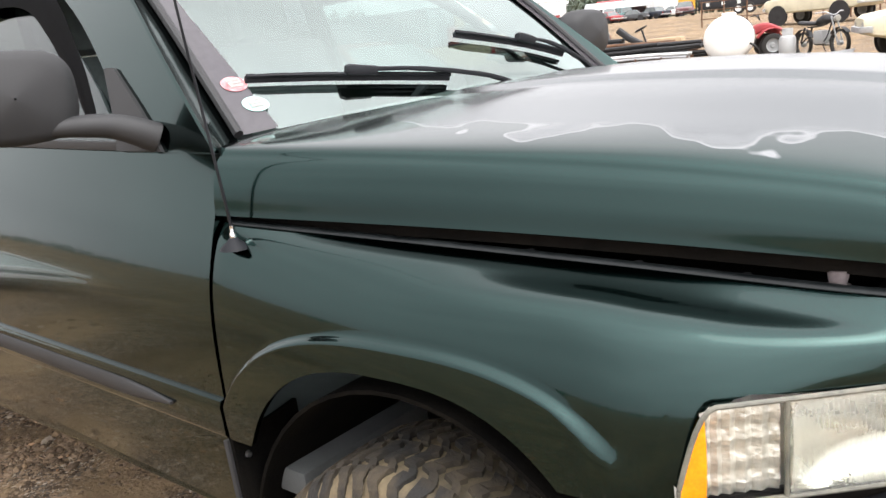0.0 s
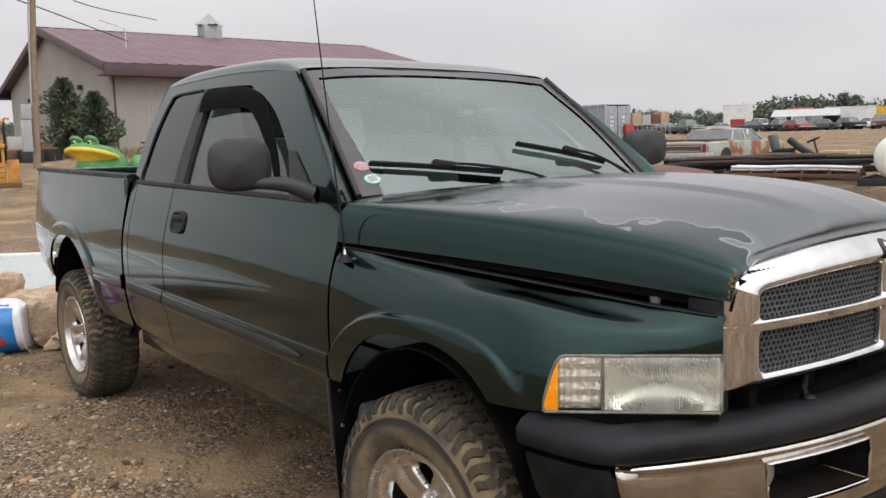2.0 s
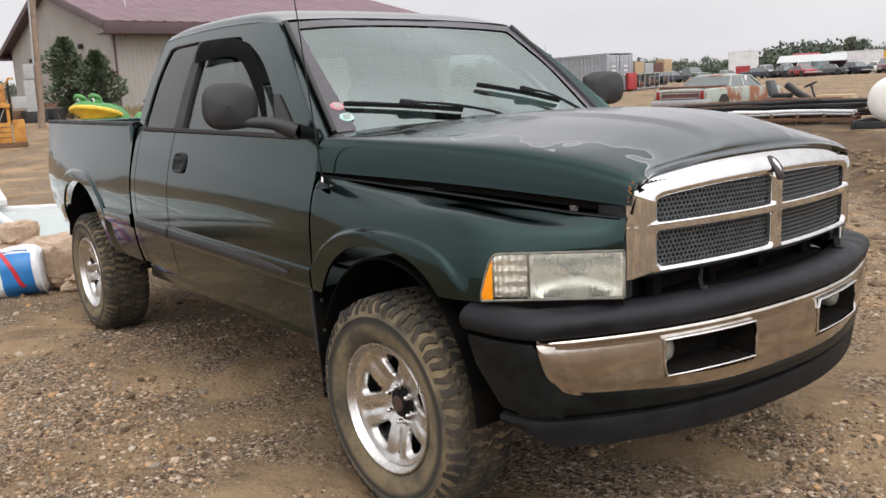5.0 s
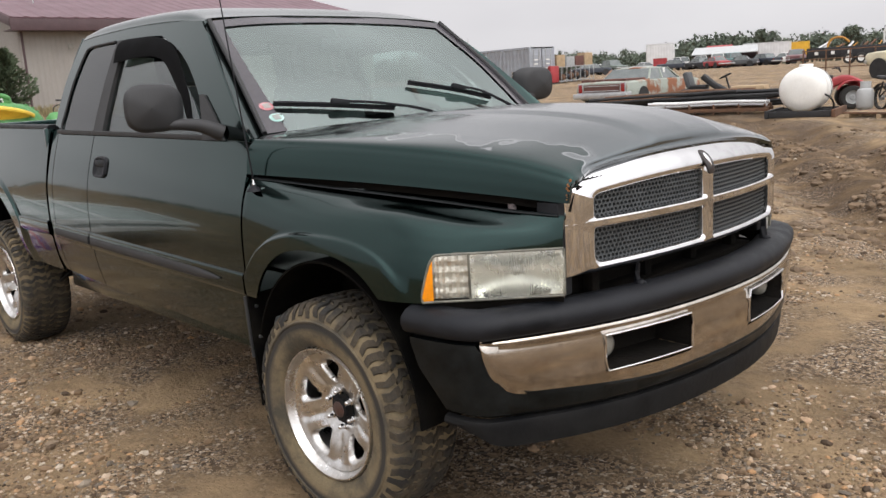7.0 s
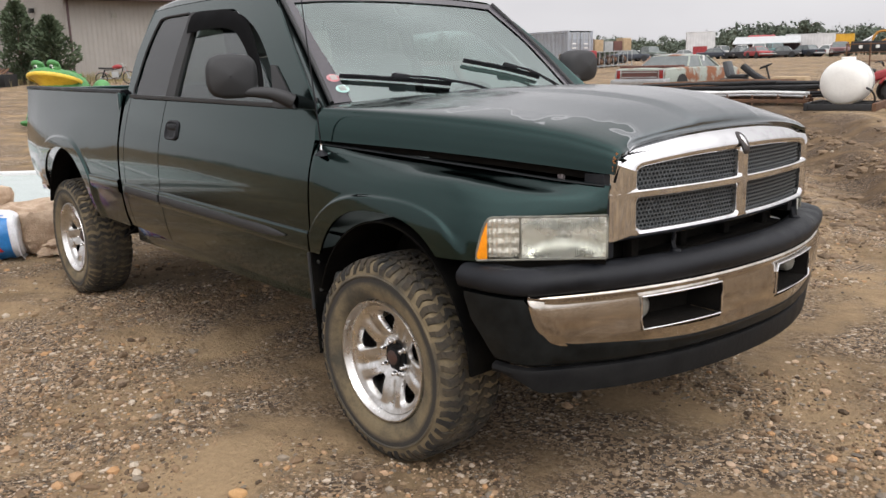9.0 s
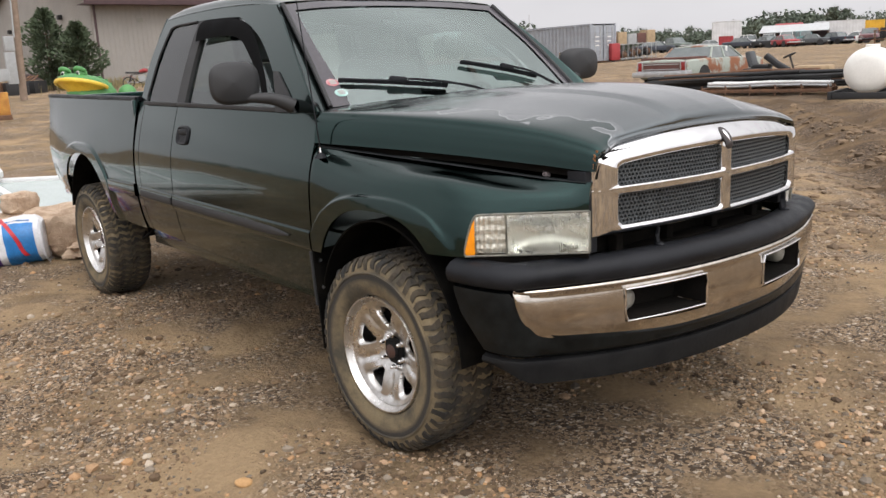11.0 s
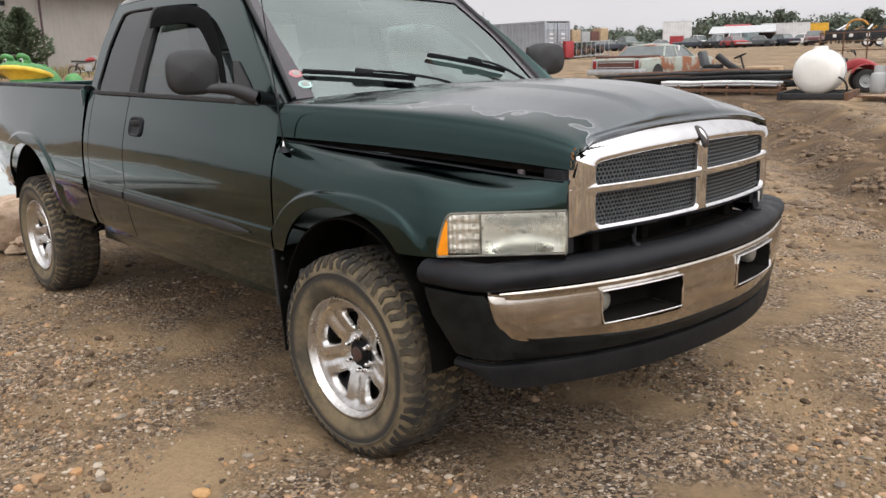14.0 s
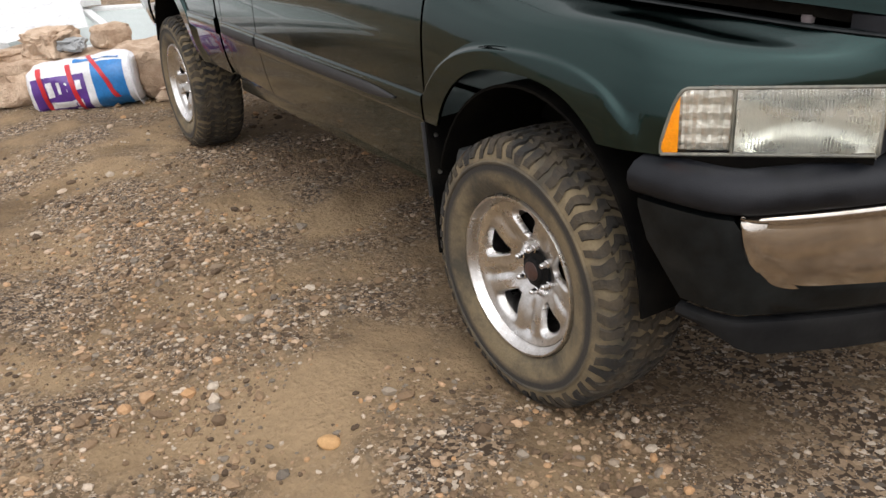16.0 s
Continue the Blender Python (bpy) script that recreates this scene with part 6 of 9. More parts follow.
def build_wheel():
    root = new("wheel")
    bm = bmnew()
    prof = [(0.238, -0.108), (0.242, -0.120), (0.258, -0.130), (0.285, -0.138), (0.312, -0.141), (0.328, -0.140), (0.331, -0.1435), (0.336, -0.1435), (0.339, -0.1385), (0.356, -0.134), (0.372, -0.126), (0.384, -0.112), (0.389, -0.08), (0.390, 0.0), (0.389, 0.08), (0.384, 0.112), (0.356, 0.136), (0.31, 0.14), (0.255, 0.13), (0.238, 0.108)]
    lathe(bm, prof, 96)
    tyre = part("tyre", bm, SIDEWALL, root, "mud-dusted all-terrain tyre")
    # interlocking tread blocks, and the fine cleats that run over the shoulder
    verts, faces = [], []
    n = 54
    rng = random.Random(7)
    st = 2 * math.pi / n

    def crown(y):
        return 0.4015 - 0.010 * (abs(y) / 0.115) ** 3

    def block(cells):
        """A block over a zigzag strip: pairs of (angle, angle, y) from one side to the other."""
        i = len(verts)
        k = len(cells)
        for a0, a1, y in cells:
            r, am, w = crown(y) - rng.random() * 0.0012, (a0 + a1) / 2, 0.86
            for rr_, aa, bb in ((r - 0.016, a0, a1), (r, am + (a0 - am) * w, am + (a1 - am) * w)):
                verts.append((rr_ * math.cos(aa), y, rr_ * math.sin(aa)))
                verts.append((rr_ * math.cos(bb), y, rr_ * math.sin(bb)))
        for q in range(k - 1):
            p = i + 4 * q
            faces.append((p + 2, p + 3, p + 7, p + 6))
            faces.append((p, p + 2, p + 6, p + 4))
            faces.append((p + 1, p + 5, p + 7, p + 3))
        faces.append((i, i + 1, i + 3, i + 2))
        e = i + 4 * (k - 1)
        faces.append((e, e + 2, e + 3, e + 1))

    for row, (y0, y1, lean) in enumerate(((-0.092, -0.050, 0.8), (-0.047, -0.003, -0.9), (0.001, 0.045, 0.9), (0.049, 0.092, -0.8))):
        for k in range(n):
            a = (k + 0.5 * (row % 2)) * st
            long = (0.78, 0.66, 0.72)[k % 3] * st
            m1, m2 = y0 + (y1 - y0) * 0.40, y0 + (y1 - y0) * 0.60
            hook = 0.42 * st * (1 if lean > 0 else -1)
            block([(a, a + long * 0.62, y0), (a + hook * 0.5, a + hook * 0.5 + long * 0.62, m1), (a + hook, a + hook + long, m2), (a + hook * 0.7, a + hook * 0.7 + long, y1)])
    for sd in (-1, 1):
        for k in range(n):
            a = k * st + (0.1 + 0.06 * (k % 3)) * st
            wide = (0.70, 0.58, 0.64)[k % 3]
            foot = 0.010 if k % 2 else 0.0
            i = len(verts)
            loop = ((0.378, 0.092), (0.3975, 0.094), (0.393, 0.112), (0.383, 0.1245), (0.370, 0.1335), (0.357 - foot, 0.1385), (0.352 - foot, 0.133), (0.366, 0.118))
            for q, (r, y) in enumerate(loop):
                sw = 0.16 * st * math.sin(q * 1.3 + k)
                nar = 1.0 if q < 3 else 0.82
                for da in (0.5 - nar / 2, 0.5 + nar / 2):
                    t = a + sw + da * wide * st
                    verts.append((r * math.cos(t), sd * y, r * math.sin(t)))
            for q in range(7):
                faces.append((i + 2 * q, i + 2 * q + 1, i + 2 * q + 3, i + 2 * q + 2))
            faces.append(tuple(i + 2 * q for q in range(8)))
            faces.append(tuple(i + 2 * q + 1 for q in range(7, -1, -1)))
    tread = stuff_mesh("tread", verts, faces, RUBBER, tyre)
    tread["kind"] = "stuff"
    # rim barrel and lip
    bm = bmnew()
    lathe(bm, [(0.240, -0.118), (0.236, -0.1275), (0.231, -0.1275), (0.228, -0.121), (0.224, -0.112), (0.218, -0.106), (0.214, -0.095), (0.205, -0.05), (0.196, 0.06), (0.21, 0.10), (0.240, 0.115)], 72)
    rim = part("rim", bm, STEEL, root, "bright five-spoke steel wheel")
    # spoked face: a dished disc with five rounded windows whose edges turn in
    nr, na = 34, 240
    rs = np.linspace(0.050, 0.2135, nr)

    def share(r, a):
        """Over 1 inside a window, falling to nought on the spokes."""
        ph = abs(((a / (2 * math.pi) * 5 + 0.5) % 1.0) - 0.5)
        f = (r - 0.108) / 0.076
        half = (0.105 + 0.125 * min(max(f, 0), 1)) * 2 * math.pi / 5 * r
        u = ph * 2 * math.pi / 5 * r / max(half, 1e-4)
        v = abs(2 * f - 1)
        return 1.0 / max((u**3.4 + v**3.4) ** (1 / 3.4), 1e-3)

    def face_y(r, a):
        f = (r - 0.050) / 0.1635
        ph = ((a / (2 * math.pi) * 5) % 1.0) - 0.5
        d = -0.040 - 0.060 * f**1.2 - 0.014 * math.sin(math.pi * min(f * 1.15, 1))
        d += 0.009 * math.exp(-((ph / 0.085) ** 2)) * step(0.18, 0.45, f) * (1 - step(0.78, 0.95, f))
        return d + 0.020 * step(0.80, 1.02, share(r, a))

    bm = bmnew()
    rows = [[(r * math.cos(a), face_y(r, a), r * math.sin(a)) for a in np.linspace(0, 2 * math.pi, na + 1)] for r in rs]
    grid(bm, rows, skip=lambda i, j: share((rs[i] + rs[i + 1]) / 2, (j + 0.5) / na * 2 * math.pi) > 1.0)
    bmesh.ops.remove_doubles(bm, verts=bm.verts[:], dist=1e-5)
    for v in bm.verts:
        if v.is_boundary and 0.095 < math.hypot(v.co.x, v.co.z) < 0.20:
            x, z = v.co.x, v.co.z
            for _ in range(3):
                g0 = share(math.hypot(x, z), math.atan2(z, x)) - 1.0
                gx_ = (share(math.hypot(x + 1e-4, z), math.atan2(z, x + 1e-4)) - 1 - g0) / 1e-4
                gz_ = (share(math.hypot(x, z + 1e-4), math.atan2(z + 1e-4, x)) - 1 - g0) / 1e-4
                k = min(1.0, 0.004 / max(abs(g0) / math.hypot(gx_, gz_), 1e-6)) * g0 / (gx_ * gx_ + gz_ * gz_)
                x, z = x - k * gx_, z - k * gz_
            v.co = (x, face_y(math.hypot(x, z), math.atan2(z, x)), z)
    part("spokes", thick(bm, 0.010), STEEL, rim, angle=60)
    # brake drum behind
    bm = bmnew()
    lathe(bm, [(0, -0.03), (0.16, -0.03), (0.165, -0.02), (0.165, 0.05), (0, 0.05)], 32)
    part("brake_drum", bm, DARK, root)
    # black hub plate, brown emblem and lug nuts
    bm = bmnew()
    lathe(bm, [(0, -0.068), (0.034, -0.068), (0.040, -0.064), (0.042, -0.056), (0.058, -0.053), (0.062, -0.040)], 8)
    hub = part("hub", bm, RUBBER_TRIM, root, "black hub plate with brown emblem")
    bm = bmnew()
    lathe(bm, [(0, -0.074), (0.020, -0.073), (0.028, -0.070), (0.030, -0.066)], 20)
    part("hub_emblem", bm, BROWN_CAP, hub)
    for k in range(6):
        a = k * math.pi / 3 + 0.25
        bm = bmnew()
        lathe(bm, [(0, -0.079), (0.005, -0.078), (0.0085, -0.074), (0.009, -0.058), (0.0125, -0.056), (0.0125, -0.044)], 10, "y", (0.064 * math.cos(a), 0, 0.064 * math.sin(a)))
        part("lug_nut", bm, CHROME, hub)
    return root


first = build_wheel()
first.parent = truck
first.matrix_basis = pose(0, -0.862, HUB_Z, 0, -20, 2) @ Matrix.Diagonal((1.014, 1.04, 1.014, 1))
for x, y, turn, spin in ((0, 0.862, 182, 40), (-3.52, -0.862, 0, 61), (-3.52, 0.862, 180, 10)):
    w = copy_thing(first, pose(x, y, HUB_Z, 0, 0, turn) @ pose(0, 0, 0, 0, spin, 0))
    w.parent = truck

# ================= the yard: helpers for things =================
def put(x, y, dz=0.0):
    return (x, y, gz_at(x, y) + dz)


def thing(name, label, category, x, y, turn=0, group="", dz=0.0):
    return base(name, label, category, put(x, y, dz), turn, group)


def add_box(name, parent, m, dims, label="", bevel=0.01, mx=None):
    bm = bmnew()
    box(bm, *dims, bevel, mx)
    return part(name, bm, m, parent, label)


def add_tube(name, parent, m, pts, w, h=None, label="", n=8, e=2.0):
    bm = bmnew()
    tube(bm, pts, w, h, n=n, e=e)
    return part(name, bm, m, parent, label)


def add_wheel(parent, x, y, r, w, rim_mat, label=""):
    """A road wheel: tyre with a rim under it, axle along y."""
    bm = bmnew()
    lathe(bm, [(r * 0.58, -w / 2), (r * 0.72, -w / 2 - 0.012), (r * 0.93, -w / 2), (r, -w * 0.34), (r, w * 0.34), (r * 0.93, w / 2), (r * 0.72, w / 2 + 0.012), (r * 0.58, w / 2)], 22, "y", (x, y, r))
    t = part("wheel", bm, TYRE_FAR, parent, label)
    bm = bmnew()
    lathe(bm, [(0, -w * 0.38), (r * 0.16, -w * 0.40), (r * 0.25, -w * 0.30), (r * 0.50, -w * 0.34), (r * 0.585, -w * 0.47), (r * 0.585, w * 0.47), (r * 0.50, w * 0.34), (r * 0.25, w * 0.30), (r * 0.16, w * 0.40), (0, w * 0.38)], 22, "y", (x, y, r))
    part("rim", bm, rim_mat, t)
    return t


def body_loft(bm, stations, drop=0.0):
    """A car body from (x, low, high, half width) stations."""
    rows = []
    for x, lo, hi, w in stations:
        h = hi - lo
        ring = [(w * 0.90, lo), (w * 0.98, lo + 0.10 * h), (w, lo + 0.42 * h), (w * 0.99, lo + 0.62 * h), (w * 0.95, hi - 0.10 * h), (w * 0.87, hi - 0.02 * h), (w * 0.55, hi + 0.012), (0, hi + 0.022)]
        rows.append([(x, y, z) for y, z in ring] + [(x, -y, z) for y, z in ring[::-1][1:]])
    v = grid(bm, rows)
    bm.faces.new(v[0])
    bm.faces.new(v[-1][::-1])
    grid(bm, [[r[0], r[-1]] for r in rows])
    bmesh.ops.remove_doubles(bm, verts=bm.verts[:], dist=1e-4)
    return bm


def pane_quad(name, parent, pts, m, label=""):
    bm = bmnew()
    v = [bm.verts.new(p) for p in pts]
    bm.faces.new(v)
    return part(name, thick(bm, 0.012), m, parent, label, smooth=False)


def vehicle(label, category, x, y, turn, paint, length=4.8, width=1.9, belt=0.92, roof=1.42, hood=1.25, boot=1.1, rake=0.55, wheel_r=0.33, kind="sedan", rim=None, rear=False, clear=0.28, group="", name=None):
    """A parked vehicle, its nose along +x before the turn: body, roof, pillars, panes, wheels, bumpers, lamps."""
    rim = rim or GREY_BOX
    t = thing(name or category.replace(" ", "_"), label, category, x, y, turn, group)
    L, W = length / 2, width / 2
    nose, tail = L, -L
    c1, c0 = nose - hood, tail + boot
    if kind == "pickup":
        c0 = c1 - 2.0
    lo = clear
    st = [(nose, lo + 0.22, belt - 0.16, W * 0.86), (nose - 0.12, lo + 0.08, belt - 0.08, W * 0.95), (nose - 0.5, lo, belt - 0.03, W), (c1, lo, belt, W), (0, lo, belt + 0.01, W), (c0, lo, belt + 0.01, W), (tail + 0.35, lo, belt + (0.0 if kind == "pickup" else -0.02), W), (tail + 0.08, lo + 0.08, belt - 0.03, W * 0.96), (tail, lo + 0.2, belt - 0.08, W * 0.92)]
    bm = bmnew()
    body_loft(bm, st)
    part("body", bm, paint, t)
    rw = W * 0.72
    fx, bx_ = c1 - rake, c0 + (0.15 if kind != "sedan" else rake * 0.8)
    z0 = belt - 0.02
    bm = bmnew()
    grid(bm, [[(xx, yy * rw, roof - 0.05 * yy * yy - (0.035 if abs(xx - fx) < 0.01 or abs(xx - bx_) < 0.01 else 0)) for yy in np.linspace(-1, 1, 7)] for xx in (fx, fx - 0.15, (fx + bx_) / 2, bx_ + 0.15, bx_)])
    part("roof", thick(bm, 0.03), paint, t)
    pil = []
    for s in (-1, 1):
        for p, q in (((c1, s * W * 0.90, z0), (fx, s * rw, roof - 0.06)), ((c0, s * W * 0.90, z0), (bx_, s * rw, roof - 0.06)), (((fx + c0) / 2 + 0.1, s * W * 0.92, z0), ((fx + bx_) / 2, s * rw, roof - 0.06))):
            add_tube("pillar", t, paint, [p, q], 0.035, 0.03, n=6)
        f = 0.985
        pane_quad("side_window", t, [(c1 - 0.12, s * W * 0.885, z0), (c0 + 0.06, s * W * 0.885, z0), (bx_ + 0.03, s * rw * f, roof - 0.07), (fx - 0.06, s * rw * f, roof - 0.07)], CAR_GLASS)
    pane_quad("windscreen", t, [(c1 - 0.01, -W * 0.86, z0), (c1 - 0.01, W * 0.86, z0), (fx + 0.01, rw * 0.95, roof - 0.06), (fx + 0.01, -rw * 0.95, roof - 0.06)], CAR_GLASS)
    pane_quad("rear_window", t, [(c0 + 0.0, -W * 0.86, z0), (c0 + 0.0, W * 0.86, z0), (bx_ - 0.01, rw * 0.95, roof - 0.06), (bx_ - 0.01, -rw * 0.95, roof - 0.06)], CAR_GLASS)
    if kind == "pickup":
        # black slab on the closed body, painted as the shade inside the bed
        bm = bmnew()
        box(bm, tail + 0.06, c0 - 0.10, -W * 0.86, W * 0.86, belt - 0.02, belt + 0.028, 0.01)
        part("bed_opening", bm, BLACK, t)
    for wx in (nose - 0.85, tail + 1.0):
        for s in (-1, 1):
            add_wheel(t, wx, s * (W - 0.12), wheel_r, 0.22, rim)
            # flat black disc on the flank, painted as the wheel opening's shade
            bm = bmnew()
            lathe(bm, [(0.0, 0), (wheel_r * 1.18, 0), (wheel_r * 1.18, 0.015), (0, 0.015)], 22, "y", (wx, s * (W - 0.002) - (0.0075), wheel_r * 1.02))
            part("wheel_arch", bm, BLACK, t)
    for xx, dx in ((nose, 0.04), (tail, -0.04)):
        add_tube("bumper", t, GALV, cr([(xx - dx * 4, -W * 0.98, lo + 0.22), (xx + dx, -W * 0.8, lo + 0.22), (xx + dx * 1.6, 0, lo + 0.22), (xx + dx, W * 0.8, lo + 0.22), (xx - dx * 4, W * 0.98, lo + 0.22)], 12), 0.04, 0.07, n=8, e=4)
    for s in (-1, 1):
        add_box("headlamp", t, FOG, (nose - 0.03, nose + 0.012, s * W * 0.66 - 0.13, s * W * 0.66 + 0.13, belt - 0.36, belt - 0.22))
        add_box("tail_lamp", t, RED_LENS, (tail - 0.012, tail + 0.03, s * W * 0.78 - 0.07, s * W * 0.78 + 0.07, belt - 0.34, belt - 0.16))
    return t


# ================= beside the bed: panels, batts, bag =================
# white window frames lying stacked on blocks
def window_frame(label, at, rot, long, wide, bars, th=0.07):
    f = base("window_unit", label, "window unit", (0, 0, 0), 0, "stacked white window units")
    f.matrix_world = Matrix.Translation(at) @ pose(0, 0, 0, *rot)
    rail = 0.085
    for y0, y1 in ((-wide / 2, -wide / 2 + rail), (wide / 2 - rail, wide / 2)):
        add_box("rail", f, VINYL, (-long / 2, long / 2, y0, y1, 0, th), bevel=0.008)
    for k in range(bars + 1):
        x = -long / 2 + rail / 2 + (long - rail) * k / bars
        add_box("stile", f, VINYL, (x - rail / 2, x + rail / 2, -wide / 2 + rail, wide / 2 - rail, 0.004, th - 0.004), bevel=0.008)
    for k in range(bars):
        x0 = -long / 2 + rail + (long - rail) * k / bars
        x1 = x0 + (long - rail) / bars - rail
        add_box("pane", f, VINYL_PANEL, (x0, x1, -wide / 2 + rail, wide / 2 - rail, th * 0.35, th * 0.45), bevel=0.0)
    return f


window_frame("long white vinyl window unit lying flat on the stack", (-6.85, -1.75, 0.40), (6, 4, 92), 3.9, 1.75, 4)
window_frame("long white vinyl window unit at the bottom of the stack", (-6.75, -1.65, 0.28), (5, 3, 91), 3.8, 1.85, 4)
window_frame("white vinyl window unit leaning on top of the stack", (-8.05, -1.75, 0.62), (16, 0, 88), 2.2, 0.85, 2)
window_frame("white vinyl window unit tucked under the stack", (-6.70, -0.70, 0.18), (2, 3, 96), 3.0, 1.6, 3)
for bx0, by0 in ((-6.3, -2.6), (-6.3, -0.6), (-7.4, -1.2), (-7.4, -2.8), (-6.2, 0.4), (-7.3, 0.5)):
    b = thing("timber_block", "grey timber block propping up the window units", "timber", bx0, by0, 12, "props")
    add_box("block", b, LUMBER, (-0.35, 0.35, -0.10, 0.10, -0.02, 0.17), bevel=0.012)
bm = bmnew()
rows = []
for i in range(15):
    u = i / 14
    r = []
    for j in range(13):
        v = j / 12
        xx, yy = -5.85 - 1.9 * u, -2.35 + 1.25 * v + 0.25 * u
        r.append((xx, yy, 0.505 + 0.15 * u + 0.035 * noise.noise((xx * 4, yy * 5, 1)) + 0.02 * noise.noise((xx * 11, yy * 3, 2))))
    rows.append(r)
grid(bm, rows)
sheet = part("plastic_sheet", thick(bm, 0.002), FILM)
tagged(sheet, "crumpled cloudy plastic film over the white window units", "plastic sheet")
sheet.visible_shadow = False
bm = bmnew()
box(bm, -0.14, 0.14, -0.10, 0.10, 0, 0.05, 0.02)
vest = part("cloth_bundle", bm, SAFETY)
vest.matrix_world = pose(-7.75, -2.05, 0.66, 4, 10, 20)
tagged(vest, "small lime yellow cloth bundle on the window units", "cloth")


def lump(label, at, size, turn, m, name="insulation_batt", seed=0, rough_amp=0.18):
    bm = bmnew()
    bmesh.ops.create_icosphere(bm, subdivisions=4, radius=1)
    for v in bm.verts:
        c = v.co
        k = Vector((math.copysign(abs(c.x) ** 0.6, c.x), math.copysign(abs(c.y) ** 0.6, c.y), math.copysign(abs(c.z) ** 0.7, c.z)))
        n = 1 + rough_amp * noise.noise((c.x * 2 + seed, c.y * 2, c.z * 2)) + rough_amp * 0.5 * noise.noise((c.x * 6, c.y * 6 + seed, c.z * 6))
        v.co = Vector((k.x * size[0], k.y * size[1], k.z * size[2])) * n
    ob = part(name, bm, m)
    ob.matrix_world = pose(at[0], at[1], at[2], 0, 0, turn)
    return tagged(ob, label, "insulation", "insulation batts")


lump("bundle of tan fibre insulation lying on the dirt", (-5.30, -0.72, 0.20), (0.30, 0.34, 0.23), 15, BATT, seed=1)
lump("long tan insulation batt pressed under the bundle", (-5.62, -1.20, 0.17), (0.26, 0.75, 0.20), -12, BATT, seed=2)
lump("torn lump of tan insulation on top of the pile", (-5.62, -0.98, 0.455), (0.13, 0.15, 0.10), 20, BATT, seed=3)
lump("ragged lump of tan insulation beside the film", (-5.70, -1.42, 0.43), (0.17, 0.20, 0.13), 40, BATT, seed=4, rough_amp=0.35)
lump("small torn scrap of tan insulation", (-5.85, -1.72, 0.36), (0.14, 0.16, 0.07), 10, BATT, seed=5, rough_amp=0.35)
lump("low tan insulation scrap by the tyre", (-4.98, -0.62, 0.06), (0.12, 0.22, 0.07), 30, BATT, seed=6, rough_amp=0.3)
lump("grey torn kraft paper flap of insulation", (-5.55, -1.30, 0.44), (0.10, 0.10, 0.05), 60, GREY_BOX, seed=7, rough_amp=0.4)

# plastic-wrapped bag with printed fields and red straps
BAG_AT, BAG_TURN, BL, BH, BW = (-5.235, -1.275, 0.185), 66, 0.395, 0.195, 0.25


def bag_pt(u, a, out=0.0):
    """u along from -1 to 1, a round the section in degrees."""
    f = (1 - abs(u) ** 7) ** 0.5 if abs(u) < 1 else 0.05
    f = 0.80 + 0.20 * f
    c, s = math.cos(radians(a)), math.sin(radians(a))
    w = 1 + 0.10 * noise.noise((u * 2.3, c * 2, s * 2)) + 0.05 * noise.noise((u * 8, c * 4, s * 4)) - 0.05 * math.exp(-(((u + 0.16) / 0.07) ** 2)) - 0.05 * math.exp(-(((u + 0.72) / 0.07) ** 2))
    return (u * BL, (BW * f * w + out) * math.copysign(abs(c) ** 0.75, c), (BH * f * w + out) * math.copysign(abs(s) ** 0.75, s))


bag = base("wrapped_bag", "white, blue and purple plastic-wrapped bag with red straps", "bag")
bag.matrix_world = pose(*BAG_AT, 0, -4, BAG_TURN)
bm = bmnew()
v = grid(bm, [[bag_pt(u, a) for a in np.linspace(0, 360, 41)] for u in np.linspace(-1, 1, 33)])
bm.faces.new([w for w in v[0][:-1]])
bm.faces.new([w for w in v[-1][:-1]][::-1])
bmesh.ops.remove_doubles(bm, verts=bm.verts[:], dist=1e-4)
part("film", bm, BAG_WHITE, bag)


def bag_field(name, u0, u1, a0, a1, m, out, label=""):
    bm = bmnew()
    grid(bm, [[bag_pt(u, a, out) for a in np.linspace(a0, a1, 16)] for u in np.linspace(u0, u1, 14)])
    return part(name, bm, m, bag, label)


bag_field("blue_field", 0.24, 0.84, 128, 262, BAG_BLUE, 0.003)
bag_field("purple_field", -0.90, 0.10, 152, 262, BAG_PURPLE, 0.003)
for u0, u1, a0, a1 in ((-0.62, -0.50, 164, 186), (-0.42, -0.36, 166, 182), (-0.08, 0.02, 166, 180), (-0.62, -0.02, 196, 214), (-0.60, -0.36, 222, 230), (-0.20, -0.02, 221, 230), (-0.60, -0.10, 238, 242)):
    bag_field("print_bar", u0, u1, a0, a1, BAG_WHITE, 0.005)
bag_field("print_bar", -0.1, 0.75, 108, 118, BAG_BLUE, 0.004)
for u, sk in ((-0.72, 0.10), (-0.16, 0.16), (0.40, 0.55)):
    bm = bmnew()
    rows = []
    for a in np.linspace(95 if sk > 0.3 else 120, 205 if sk > 0.3 else 262, 22):
        uu = u + sk * (a - 150) / 120
        rows.append([bag_pt(uu - 0.045, a, 0.009), bag_pt(uu + 0.045, a, 0.009)])
    grid(bm, rows)
    part("strap", thick(bm, 0.002), STRAP_RED, bag)
bm = bmnew()
rows = []
for a in np.linspace(120, 300, 20):
    rows.append([bag_pt(0.93, a, 0.0), bag_pt(0.985, a, 0.03 + 0.02 * noise.noise((a * 0.1, 0, 0))), bag_pt(0.999, a, 0.06 + 0.03 * noise.noise((a * 0.13, 3, 0)))])
grid(bm, rows)
part("torn_edge", thick(bm, 0.002), BAG_WHITE, bag)

